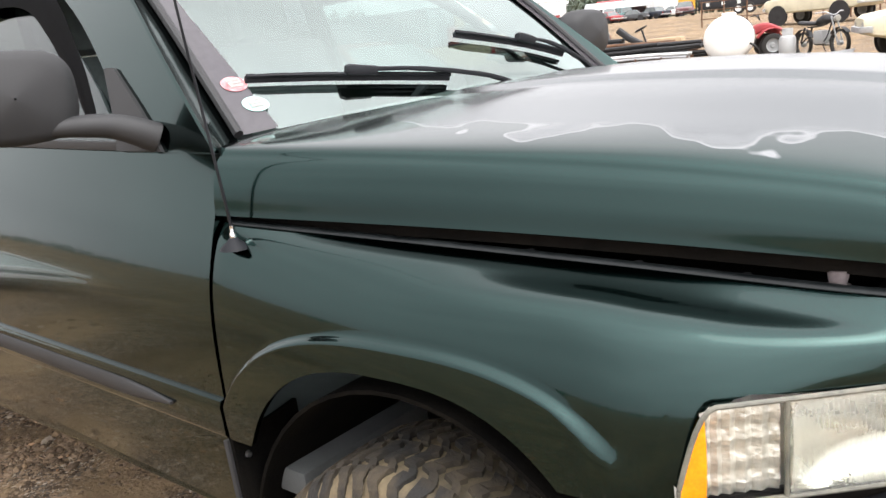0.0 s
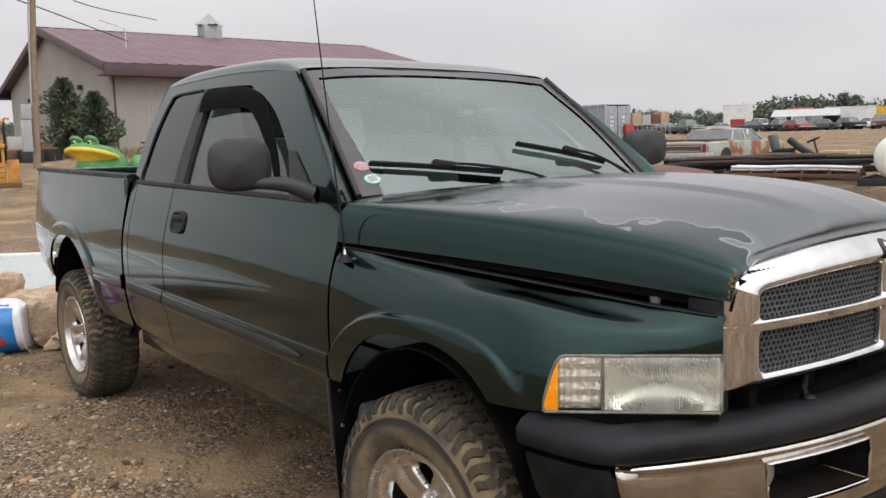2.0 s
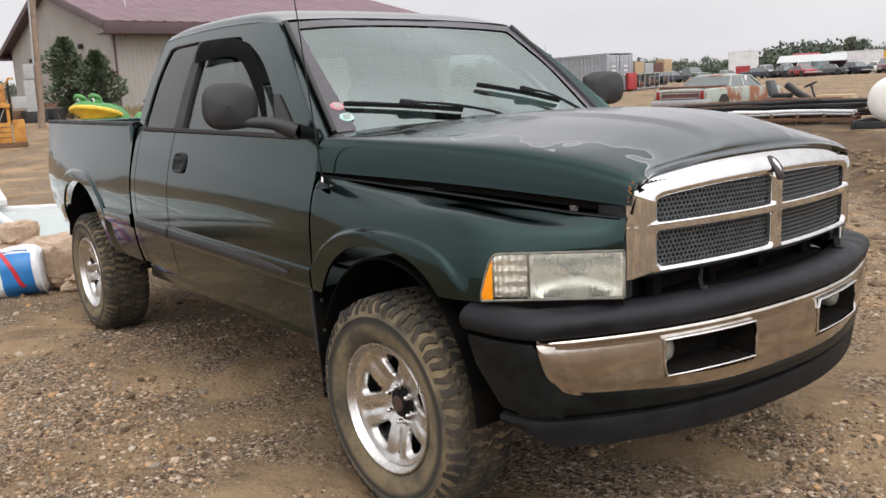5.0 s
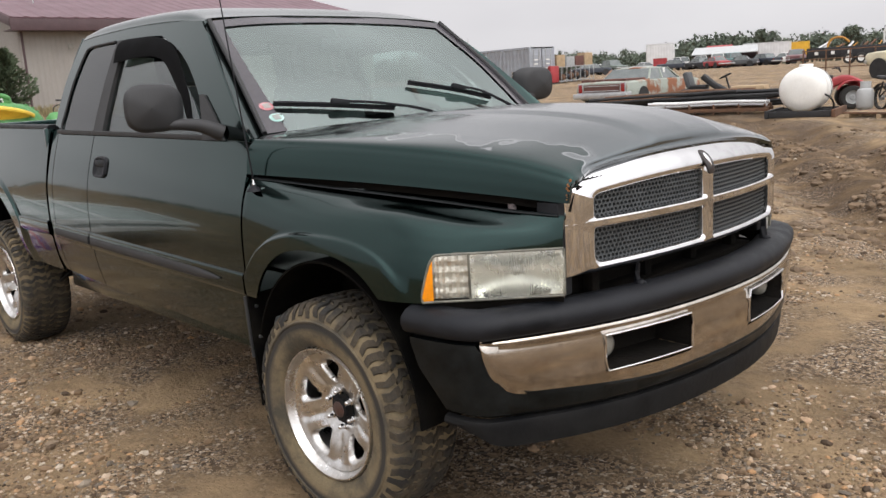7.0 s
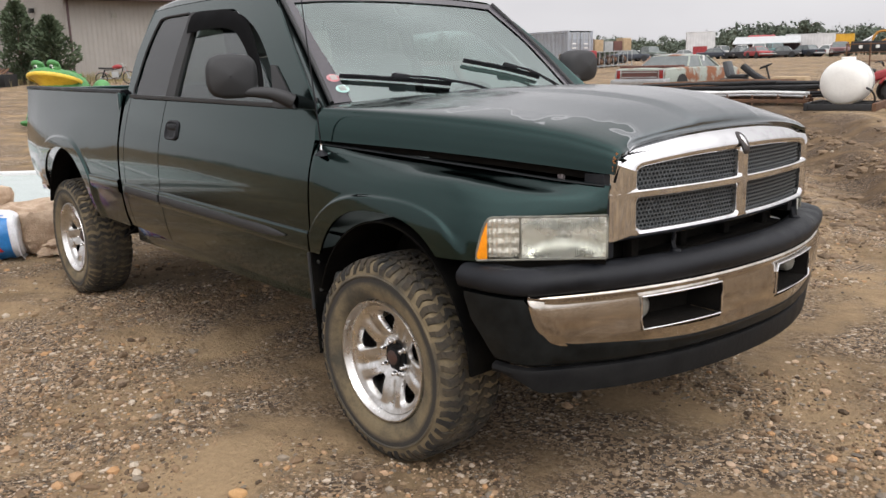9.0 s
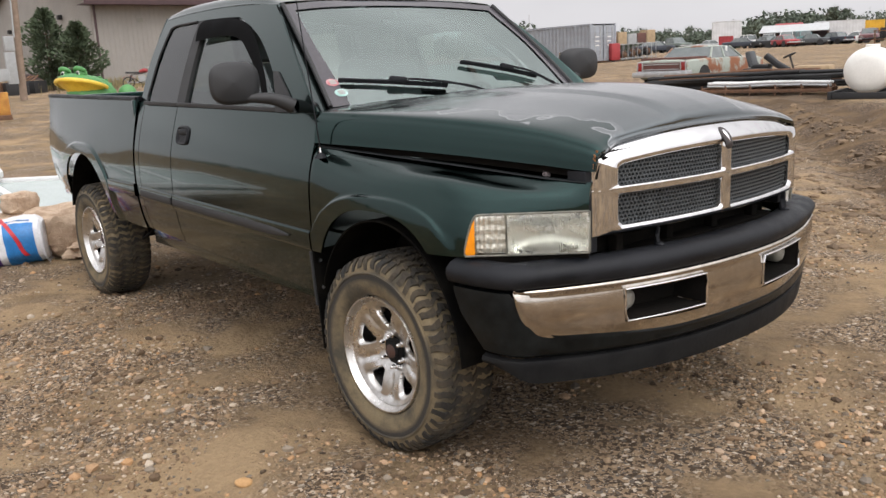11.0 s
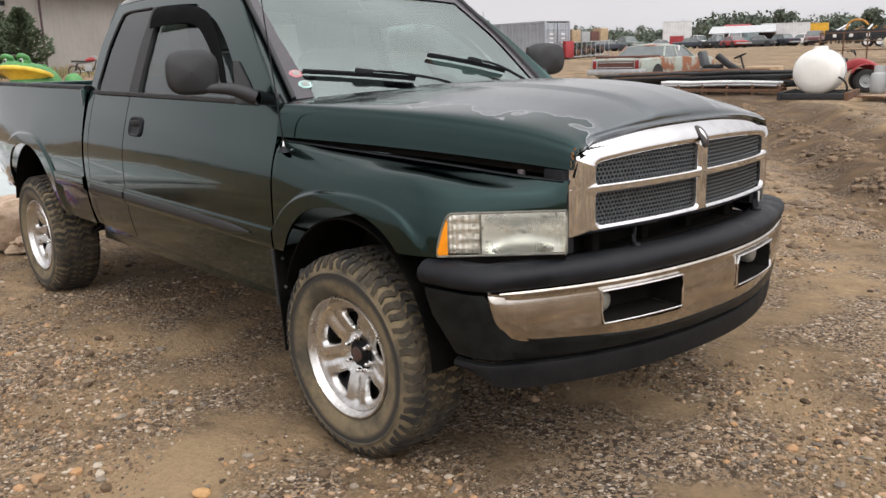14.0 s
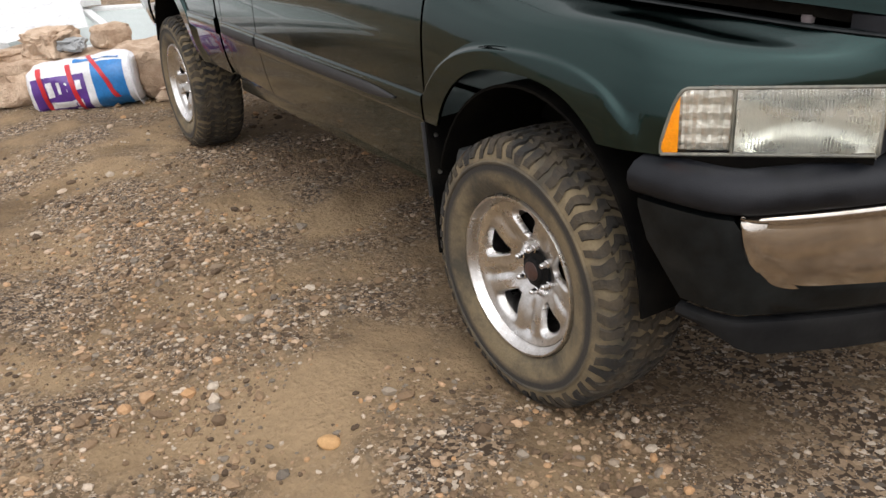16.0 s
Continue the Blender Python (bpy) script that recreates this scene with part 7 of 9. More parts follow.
# ================= the rust-red pickup parked on the far side =================
vehicle("old rust-red pickup parked behind the green truck", "pickup truck", -5.90, 4.95, 8, RUST_RED, 5.1, 1.85, 1.16, 1.52, 1.75, 1.2, 0.4, 0.36, "pickup", clear=0.42, name="old_pickup")

# ================= tank, boards, cylinder, bikes =================
tank = thing("water_tank", "white plastic water tank strapped on a steel skid", "water tank", -6.94, 19.30, 104)
TR, TZ = 0.560, 0.66
bm = bmnew()
lathe(bm, [(0, -0.80), (0.28, -0.79), (0.47, -0.74), (0.535, -0.66), (TR, -0.55), (TR, -0.2), (TR * 0.992, -0.18), (TR, -0.16), (TR, 0.5), (0.52, 0.66), (0.38, 0.75), (0, 0.78)], 48, "x", (0, 0, TZ))
part("tank_shell", bm, POLY, tank)
bm = bmnew()
lathe(bm, [(0.17, -0.05), (0.17, 0.055), (0.15, 0.07), (0, 0.07)], 20, "z", (-0.1, 0, TZ + TR))
part("lid", bm, POLY, tank)
for xs_ in (0.30, -0.38):
    bm = bmnew()
    pts = [(xs_, (TR + 0.008) * math.cos(a), TZ + (TR + 0.008) * math.sin(a)) for a in np.linspace(-0.5, math.pi + 0.5, 30)]
    tube(bm, pts, 0.006, 0.02, n=6, e=4, up=(1, 0, 0))
    part("strap", bm, BLACK if xs_ > 0 else POLY, tank)
for s in (-1, 1):
    add_box("runner", tank, RUSTY if s < 0 else BLACK, (-0.95, 1.15, s * 0.78 - 0.05, s * 0.78 + 0.05, -0.03, 0.17))
for xx in (-0.90, 0.0, 1.05):
    add_box("cross_beam", tank, BLACK, (xx - 0.05, xx + 0.05, -0.72, 0.72, -0.01, 0.15))
add_box("saddle", tank, BLACK, (-0.5, 0.5, -0.45, 0.45, 0.05, 0.12))
add_tube("outlet_pipe", tank, BLACK, cr([(-0.6, -0.5, 0.55), (-0.62, -0.66, 0.45), (-0.5, -0.72, 0.3), (-0.4, -0.70, 0.16)], 10), 0.025)

atv = thing("quad_bike", "faded red quad bike with black knobbly tyres", "quad bike", -7.25, 21.3, 30)
for wx, wy in ((-0.55, -0.42), (-0.55, 0.42), (0.6, -0.40), (0.6, 0.40)):
    add_wheel(atv, wx, wy, 0.31, 0.25, GREY_BOX)
bm = bmnew()
tube(bm, cr([(0.85, 0, 0.62), (0.5, 0, 0.78), (0.1, 0, 0.70), (-0.3, 0, 0.74), (-0.85, 0, 0.72)], 14), [0.16, 0.2, 0.22, 0.2, 0.17, 0.16, 0.16, 0.17, 0.2, 0.2, 0.2, 0.2, 0.18, 0.15], 0.13, n=12, e=3)
part("bodywork", bm, RED, atv)
for wx in (-0.55, 0.6):
    for s in (-1, 1):
        bm = bmnew()
        grid(bm, [[(wx + 0.42 * math.cos(a), s * y, 0.36 + 0.40 * math.sin(a)) for y in (0.2, 0.35, 0.55)] for a in np.linspace(0.35, 2.7, 9)])
        part("mudguard", thick(bm, 0.02), RED, atv)
add_tube("seat", atv, BLACK, [(-0.45, 0, 0.88), (-0.1, 0, 0.90), (0.15, 0, 0.86)], 0.15, 0.06, n=10, e=3)
add_tube("handlebar", atv, BLACK, cr([(0.2, -0.38, 1.08), (0.3, -0.15, 1.10), (0.36, 0, 0.98), (0.3, 0.15, 1.10), (0.2, 0.38, 1.08)], 14), 0.016)
for s in (-0.2, 0, 0.2):
    add_tube("rack_bar", atv, BLACK, [(-0.92, s, 0.98), (-0.45, s, 0.98)], 0.012)
add_tube("rack_loop", atv, BLACK, cr([(-0.45, -0.3, 0.97), (-0.92, -0.3, 0.98), (-0.95, 0, 0.98), (-0.92, 0.3, 0.98), (-0.45, 0.3, 0.97)], 14), 0.014)

deck = thing("board_stack", "low stack of grey boards and a pallet on the dirt", "board stack", -4.6, 18.6, -14)
for k in range(5):
    add_box("board", deck, LUMBER if k % 2 else RUSTY, (-0.95, 0.85, -0.55 + 0.22 * k, -0.37 + 0.22 * k, 0.09, 0.13), bevel=0.006)
for xx in (-0.8, 0.0, 0.75):
    add_box("bearer", deck, LUMBER, (xx - 0.05, xx + 0.05, -0.58, 0.58, -0.02, 0.09), bevel=0.006)
add_box("sheet_metal_scrap", deck, GREY_BOX, (0.0, 0.7, -0.35, 0.25, 0.13, 0.15), bevel=0.004, mx=pose(0, 0, 0.03, 6, -5, 20))
cyl = thing("gas_cylinder", "dull silver propane cylinder with valve collar", "gas cylinder", -5.85, 20.3)
bm = bmnew()
lathe(bm, [(0.14, 0.0), (0.14, 0.05), (0.19, 0.09), (0.205, 0.15), (0.205, 0.48), (0.18, 0.56), (0.10, 0.60), (0, 0.61)], 24, "z")
part("vessel", bm, SILVER, cyl)
bm = bmnew()
lathe(bm, [(0.13, 0.58), (0.13, 0.76), (0.118, 0.76), (0.118, 0.58)], 18, "z")
part("collar", bm, SILVER, cyl)
add_tube("valve", cyl, GALV, [(0, 0, 0.60), (0, 0, 0.70), (0.05, 0, 0.71)], 0.02)


def motorcycle(label, x, y, turn, tank_m, seat_h=0.80):
    m_ = thing("motorcycle", label, "motorcycle", x, y, turn, "old motorcycles")
    for wx, r in ((-0.66, 0.31), (0.68, 0.33)):
        bm = bmnew()
        lathe(bm, [(r * 0.84, -0.04), (r * 0.95, -0.05), (r, 0), (r * 0.95, 0.05), (r * 0.84, 0.04), (r * 0.84, -0.04)], 28, "y", (wx, 0, r))
        w = part("wheel", bm, TYRE_FAR, m_)
        bm = bmnew()
        for a in np.linspace(0, math.pi * 2, 16, endpoint=False):
            tube(bm, [(wx, 0, r), (wx + r * 0.84 * math.cos(a), 0, r + r * 0.84 * math.sin(a))], 0.005, n=4)
        lathe(bm, [(0, -0.06), (0.06, -0.05), (0.06, 0.05), (0, 0.06)], 12, "y", (wx, 0, r))
        part("spokes", bm, GREY_BOX, w)
    for s in (-0.07, 0.07):
        add_tube("fork", m_, GREY_BOX, [(0.68, s, 0.33), (0.45, s, 0.95)], 0.018)
        add_tube("frame_tube", m_, BLACK, cr([(0.44, s * 0.5, 0.85), (0.25, s, 0.42), (-0.1, s, 0.30), (-0.35, s, 0.5), (-0.66, s, 0.33)], 14), 0.016)
        add_tube("shock", m_, BLACK, [(-0.62, s * 1.5, 0.36), (-0.48, s * 1.5, 0.72)], 0.022)
    add_tube("top_tube", m_, BLACK, cr([(0.44, 0, 0.85), (0.0, 0, 0.74), (-0.5, 0, 0.72)], 8), 0.018)
    bm = bmnew()
    tube(bm, cr([(0.38, 0, 0.86), (0.2, 0, 0.90), (0.0, 0, 0.86), (-0.1, 0, 0.80)], 10), [0.05, 0.10, 0.13, 0.14, 0.14, 0.14, 0.13, 0.12, 0.09, 0.05], [0.05, 0.08, 0.10, 0.11, 0.11, 0.10, 0.09, 0.08, 0.06, 0.04], n=12)
    part("fuel_tank", bm, tank_m, m_)
    add_tube("seat", m_, BLACK, cr([(-0.05, 0, seat_h), (-0.4, 0, seat_h + 0.01), (-0.75, 0, seat_h + 0.03)], 8), 0.12, 0.05, n=10, e=3)
    add_tube("handlebar", m_, GALV, cr([(0.28, -0.38, 1.05), (0.40, -0.2, 1.06), (0.45, 0, 0.98), (0.40, 0.2, 1.06), (0.28, 0.38, 1.05)], 12), 0.013)
    add_box("engine", m_, GREY_BOX, (-0.14, 0.20, -0.13, 0.13, 0.32, 0.64), bevel=0.04)
    add_tube("exhaust", m_, GALV, cr([(0.2, 0.12, 0.5), (0.25, 0.14, 0.34), (0.0, 0.15, 0.28), (-0.75, 0.16, 0.36)], 12), 0.03)
    for wx, a0, a1, r in ((-0.66, 0.5, 2.6, 0.36), (0.68, 0.7, 2.5, 0.38)):
        bm = bmnew()
        grid(bm, [[(wx + r * math.cos(a), yy, 0.32 + r * math.sin(a)) for yy in (-0.06, 0, 0.06)] for a in np.linspace(a0, a1, 10)])
        part("mudguard", thick(bm, 0.006), tank_m, m_)
    bm = bmnew()
    lathe(bm, [(0, 0.10), (0.07, 0.09), (0.085, 0.06), (0.06, -0.02), (0, -0.05)], 16, "x", (0.52, 0, 0.90))
    part("headlamp", bm, FOG, m_)
    add_tube("side_stand", m_, BLACK, [(-0.05, 0.08, 0.3), (-0.02, 0.2, 0.02)], 0.012)
    return m_


motorcycle("old black motorcycle propped on the bare dirt", -5.0, 20.1, -38, BLACK)
motorcycle("small red motorcycle beside the tan building", -41.3, 13.5, 60, RED)
vehicle("old cream flat-fronted pickup on the dirt", "pickup truck", -1.65, 19.6, 200, CREAM, 4.7, 1.8, 1.05, 1.75, 1.2, 1.2, 0.35, 0.36, "pickup", clear=0.45, name="cream_pickup")

# ================= rusty sedan, pipes and mower =================
sedan = vehicle("pale grey sedan breaking out in rust, chrome rear bumper", "sedan", -14.62, 23.57, 95, RUST_PAINT, 5.55, 2.05, 0.95, 1.36, 1.75, 1.55, 0.55, 0.33, "sedan", rim=BLACK, name="rusty_sedan", clear=0.30)
for s in (-1, 1):
    add_box("tail_lamp_tower", sedan, RED_LENS, (-2.80, -2.70, s * 0.80 - 0.07, s * 0.80 + 0.07, 0.56, 0.86))
    add_box("lamp_bezel", sedan, GALV, (-2.79, -2.68, s * 0.80 - 0.10, s * 0.80 + 0.10, 0.53, 0.89))
add_box("boot_panel", sedan, RUST_RED, (-2.79, -2.72, -0.68, 0.68, 0.58, 0.84))
for zz in (0.63, 0.79):
    add_tube("chrome_strip", sedan, GALV, [(-2.80, -0.66, zz), (-2.80, 0.66, zz)], 0.012, 0.015)
add_box("boot_lid", sedan, RUST_RED, (-2.66, -1.30, -0.84, 0.84, 0.93, 1.005), bevel=0.012)
add_box("rear_bumper", sedan, GALV, (-2.98, -2.82, -1.0, 1.0, 0.38, 0.56), bevel=0.04)
add_box("plate_recess", sedan, BLACK, (-2.99, -2.90, -0.28, 0.28, 0.24, 0.40))
for s in (-1, 1):
    add_box("roof_band", sedan, WHITE, (0.05, 0.16, s * 0.80 - 0.02, s * 0.80 + 0.02, 0.95, 1.30), mx=pose(0, 0, 0, 0, 0, 0))

rng2 = random.Random(3)
A, B = Vector((-13.1, 19.4, 0)), Vector((-8.0, 20.6, 0))
ALONG = (B - A).normalized()
SIDEW = Vector((-ALONG.y, ALONG.x, 0))
for k in range(26):
    off, lift = rng2.uniform(-0.65, 0.50), 0.10 + 0.05 * (k % 9)
    a, b = A + SIDEW * off - ALONG * rng2.uniform(0.0, 0.7), B + SIDEW * (off + rng2.uniform(-0.25, 0.25)) + ALONG * rng2.uniform(-1.6, 0.5)
    pts = []
    for f in np.linspace(0, 1, 9):
        p = a.lerp(b, f)
        sag = lift + 0.22 * f * (1 - 0.4 * f)
        pts.append((p.x, p.y, gz_at(p.x, p.y) + sag))
    bm = bmnew()
    tube(bm, pts, 0.036 + 0.018 * rng2.random(), n=8)
    pp = part("pipe", bm, BLACK if k % 4 else RUSTY)
    tagged(pp, "long black poly pipe lying in the pile", "pipe", "pile of black pipes")
for k in range(7):
    off = -0.95 + 0.085 * (k % 4)
    a, b = A + SIDEW * off + ALONG * (1.5 + rng2.uniform(0, 0.3)), B + SIDEW * (off + 0.05) - ALONG * (0.3 + rng2.uniform(0, 0.25))
    pts = [tuple(a.lerp(b, f).to_2d()) + (gz_at(*a.lerp(b, f).to_2d()) + 0.27 + 0.08 * (k // 4),) for f in np.linspace(0, 1, 5)]
    bm = bmnew()
    tube(bm, pts, 0.042, n=10)
    pp = part("white_pipe", bm, WHITE_PIPE if k % 3 else GALV)
    tagged(pp, "bright white pipe resting on the steel rack", "pipe", "white pipes on a rack")
rack = base("pipe_rack", "low rusty steel rack under the white pipes", "pipe rack")
for k in range(6):
    p = A.lerp(B, 0.28 + 0.13 * k) + SIDEW * -0.82
    g = gz_at(p.x, p.y)
    bm = bmnew()
    a, b = p + SIDEW * -0.3, p + SIDEW * 0.3
    tube(bm, [(a.x, a.y, g + 0.20), (b.x, b.y, g + 0.20)], 0.03, 0.03, n=4)
    for q in (a, b):
        tube(bm, [(q.x, q.y, g - 0.05), (q.x, q.y, g + 0.30)], 0.025, n=4)
    part("trestle", bm, RUSTY, rack)
for off in (-0.3, 0.3):
    a, b = A.lerp(B, 0.26) + SIDEW * (-0.82 + off), A.lerp(B, 0.95) + SIDEW * (-0.82 + off)
    add_tube("beam", rack, RUSTY, [(a.x, a.y, gz_at(a.x, a.y) + 0.15), (b.x, b.y, gz_at(b.x, b.y) + 0.15)], 0.03, 0.05, n=6, e=4)

mower = thing("riding_mower", "stripped riding mower with black seat and steering wheel", "riding mower", -11.3, 22.6, 12)
for wx, wy, r in ((-0.55, -0.42, 0.26), (-0.55, 0.42, 0.26), (0.75, -0.38, 0.19), (0.75, 0.38, 0.19)):
    add_wheel(mower, wx, wy, r, 0.2, GREY_BOX)
add_box("chassis", mower, BLACK, (-0.85, 1.0, -0.3, 0.3, 0.22, 0.40))
add_box("rear_cover", mower, BLACK, (-0.95, -0.25, -0.42, 0.42, 0.38, 0.62), bevel=0.05)
add_box("seat", mower, BLACK, (-0.75, -0.20, -0.26, 0.26, 0.62, 0.74), bevel=0.05)
add_box("seat_back", mower, GREY_DARK, (-0.10, 0.08, -0.28, 0.28, 0, 0.52), bevel=0.07, mx=pose(-0.72, 0, 0.66, 0, -16, 0))
add_tube("sloping_cover", mower, BLACK, [(-0.35, 0, 1.0), (0.0, 0, 0.72), (0.35, 0, 0.52)], 0.16, 0.10, n=10, e=3)
add_tube("steering_column", mower, BLACK, [(0.55, 0, 0.40), (0.38, 0, 0.95)], 0.03)
bm = bmnew()
mm = pose(0.36, 0, 0.98, 0, -25, 0)
tube(bm, [tuple(mm @ Vector((0.19 * math.cos(a), 0.19 * math.sin(a), 0))) for a in np.linspace(0, 2 * math.pi, 22)], 0.018, n=6, caps=False)
tube(bm, [tuple(mm @ Vector((-0.19, 0, 0))), tuple(mm @ Vector((0.19, 0, 0)))], 0.015, n=6)
part("steering_wheel", bm, BLACK, mower)
add_box("tan_bonnet", mower, LUMBER, (0.60, 1.65, -0.35, 0.35, 0.36, 0.66), bevel=0.09)

# ================= around the building =================
def blob(bm, at, r, sc=(1, 1, 1), sub=3, turn=None):
    m = Matrix.LocRotScale(Vector(at), Euler(turn) if turn else None, Vector(sc) * r)
    return bmesh.ops.create_icosphere(bm, subdivisions=sub, radius=1, matrix=m)["verts"]


def frog_statue():
    """A playground frog in one mesh: green body, open yellow mouth, white eyes."""
    bm = bmnew()

    def paint(n0, idx):
        for f in list(bm.faces)[n0:]:
            f.material_index = idx

    n0 = len(bm.faces)
    blob(bm, (-0.75, 0, 0.66), 0.70, (1.25, 0.88, 0.78))
    # the head's upper shell
    rows = []
    for k in np.linspace(0, 1, 9):
        c, d = math.cos(k * math.pi / 2), math.sin(k * math.pi / 2)
        rows.append([(-0.30 + 0.72 * c * math.cos(a), 0.66 * c * math.sin(a), 0.96 + 0.06 * math.cos(a) * c + 0.22 * d) for a in np.linspace(-math.pi, math.pi, 33)])
    grid(bm, rows)
    for s in (-1, 1):
        blob(bm, (0.02, s * 0.25, 1.16), 0.15, (1.1, 1, 0.85))
        tube(bm, [(0.13 * math.cos(a) + 0.06, s * 0.25 + 0.15 * math.sin(a), 1.215 + 0.05 * math.cos(a)) for a in np.linspace(-1.5, 1.5, 9)], 0.045, n=8)
        blob(bm, (-1.1, s * 0.58, 0.40), 0.42, (1.2, 0.6, 0.9))
        tube(bm, cr([(-0.4, s * 0.45, 0.6), (-0.1, s * 0.56, 0.3), (0.05, s * 0.54, 0.02)], 8), 0.13, n=10)
        blob(bm, (0.15, s * 0.54, 0.04), 0.16, (1.5, 1.0, 0.4), 2)
        blob(bm, (-0.8, s * 0.78, 0.05), 0.2, (1.7, 0.9, 0.35), 2)
    for k in range(26):
        a, q = k * 2.4, 0.25 + 0.5 * ((k * 7) % 13) / 13
        blob(bm, (-0.75 + 0.85 * q * math.cos(a), 0.60 * q * math.sin(a), 0.66 + 0.545 * math.sqrt(1 - q * q * 0.9)), 0.05, (1, 1, 0.5), 1)
    paint(n0, 0)
    n0 = len(bm.faces)
    # gaping mouth: a yellow hollow between two lips
    rows = []
    for k in np.linspace(0, 1, 13):
        r = 1 - 0.50 * math.sin(math.pi * k) ** 0.8
        rows.append([(-0.30 + 0.71 * r * math.cos(a) - 0.06 * k, 0.65 * r * math.sin(a), (0.95 + 0.06 * math.cos(a)) * (1 - k) + 0.36 * k) for a in np.linspace(-1.9, 1.9, 21)])
    grid(bm, rows)
    for z0, z1, w in ((0.955, 0.06, 0.045), (0.36, 0.0, 0.05)):
        tube(bm, [(-0.30 + 0.725 * math.cos(a) - (0.06 if z0 < 0.6 else 0), 0.665 * math.sin(a), z0 + z1 * math.cos(a)) for a in np.linspace(-1.95, 1.95, 23)], w, n=8)
    blob(bm, (0.0, 0.12, 0.62), 0.16, (1.0, 1.3, 0.45), 2)
    paint(n0, 1)
    n0 = len(bm.faces)
    for s in (-1, 1):
        blob(bm, (0.13, s * 0.25, 1.155), 0.085, (0.7, 1, 1), 2)
    paint(n0, 2)
    n0 = len(bm.faces)
    for s in (-1, 1):
        blob(bm, (0.185, s * 0.25, 1.15), 0.040, (0.5, 1, 1), 2)
    paint(n0, 3)
    ob = part("frog_statue", bm, [FROG_GREEN, FROG_YELLOW, FROG_WHITE, BLACK])
    return ob


frog = frog_statue()
frog.matrix_world = Matrix.Translation(put(-18.6, 3.35, 0.0)) @ pose(0, 0, 0, 0, 0, -56) @ pose(0, 0, 0.06, 0, -9, 0) @ Matrix.Diagonal((0.86, 0.86, 1.16, 1))
tagged(frog, "green playground frog with a wide yellow mouth", "statue")
bm = bmnew()
blob(bm, (0, 0, 0.62), 0.24, (1, 1, 1), 3)
lathe(bm, [(0.2, 0), (0.16, 0.1), (0.12, 0.42)], 16, "z")
ball = part("green_ball", bm, FROG_GREEN)
ball.matrix_world = Matrix.Translation(put(-18.9, 4.80, 0.0)) @ Matrix.Diagonal((1, 1, 1.28, 1))
tagged(ball, "green ball on a short stand beside the frog", "ball")

# yellow machine on the dirt
mach = thing("yellow_machine", "weathered yellow industrial machine with a dark open middle", "machine", -25.9, 2.75, -12)
add_box("base_frame", mach, RUSTY, (-0.6, 0.62, -1.0, 1.05, -0.03, 0.14))
add_box("lower_cabinet", mach, YELLOW, (-0.5, 0.55, -0.95, 0.55, 0.14, 0.86), bevel=0.03)
for z in (0.34, 0.52, 0.70):
    add_box("panel_ridge", mach, RUSTY, (0.552, 0.566, -0.93, 0.53, z - 0.014, z + 0.014), bevel=0.0)
for z in (1.62, 1.98):
    add_box("hood_seam", mach, RUSTY, (0.502, 0.512, -0.97, 0.47, z - 0.012, z + 0.012), bevel=0.0)
add_box("upper_hood", mach, YELLOW, (-0.5, 0.5, -1.0, 0.50, 1.42, 2.22), bevel=0.05)
add_box("hood_lip", mach, YELLOW, (0.48, 0.60, -1.02, 0.62, 1.38, 1.52), bevel=0.02)
add_box("mechanism", mach, BLACK, (-0.45, 0.30, -0.85, 0.45, 0.86, 1.42))
for y in (-0.98, 0.52):
    add_box("post", mach, YELLOW, (-0.45, 0.5, y - 0.05, y + 0.05, 0.84, 1.46), bevel=0.015)
for y in (-0.5, 0.2):
    add_tube("link_bar", mach, GALV, [(0.4, y, 0.9), (0.42, y + 0.22, 1.36)], 0.02)
add_box("side_column", mach, YELLOW, (-0.35, 0.40, 0.62, 1.02, 0.10, 0.95), bevel=0.03)
add_box("switch_box", mach, GREY_BOX, (0.30, 0.50, 0.70, 1.18, 1.32, 1.76), bevel=0.02)
add_tube("mast", mach, BLACK, [(0.0, 0.62, 0.9), (0.0, 0.62, 2.30)], 0.05)
for y in (-0.85, 0.55):
    add_tube("lifting_eye", mach, YELLOW, [(0, y, 2.18), (0, y + 0.12, 2.42), (0, y + 0.28, 2.40)], 0.05, n=6)

mach.matrix_world = mach.matrix_world @ Matrix.Diagonal((0.9, 0.82, 0.84, 1))
# utility pole with boxes and wires
pole = thing("utility_pole", "leaning wooden utility pole with grey meter boxes", "utility pole", -36.6, 6.60)
add_tube("shaft", pole, WOOD_POLE, [(0, 0, -0.1), (0, 0.22, 4.5), (0, 0.58, 9.5)], [0.15, 0.13, 0.10], n=14)
add_box("meter_box", pole, GREY_BOX, (0.14, 0.34, -0.55, -0.15, 0.7, 2.0), bevel=0.02)
add_box("meter_box", pole, GREY_BOX, (0.14, 0.36, -0.50, -0.12, 2.05, 2.65), bevel=0.02)
add_tube("conduit", pole, GREY_BOX, [(0.16, -0.05, 2.6), (0.14, 0.12, 6.0), (0.12, 0.36, 8.8)], 0.035)
add_tube("service_wire", pole, BLACK, cr([(-0.1, -0.3, 8.9), (-0.3, -0.9, 6.6), (-0.6, -1.2, 6.4), (-2.0, -0.4, 7.4), (-14, 9.0, 7.2)], 24), 0.03, n=5)
add_tube("service_wire", pole, BLACK, cr([(-0.1, -0.3, 9.2), (-4, 3.0, 7.8), (-14.2, 11.0, 8.6)], 16), 0.025, n=5)

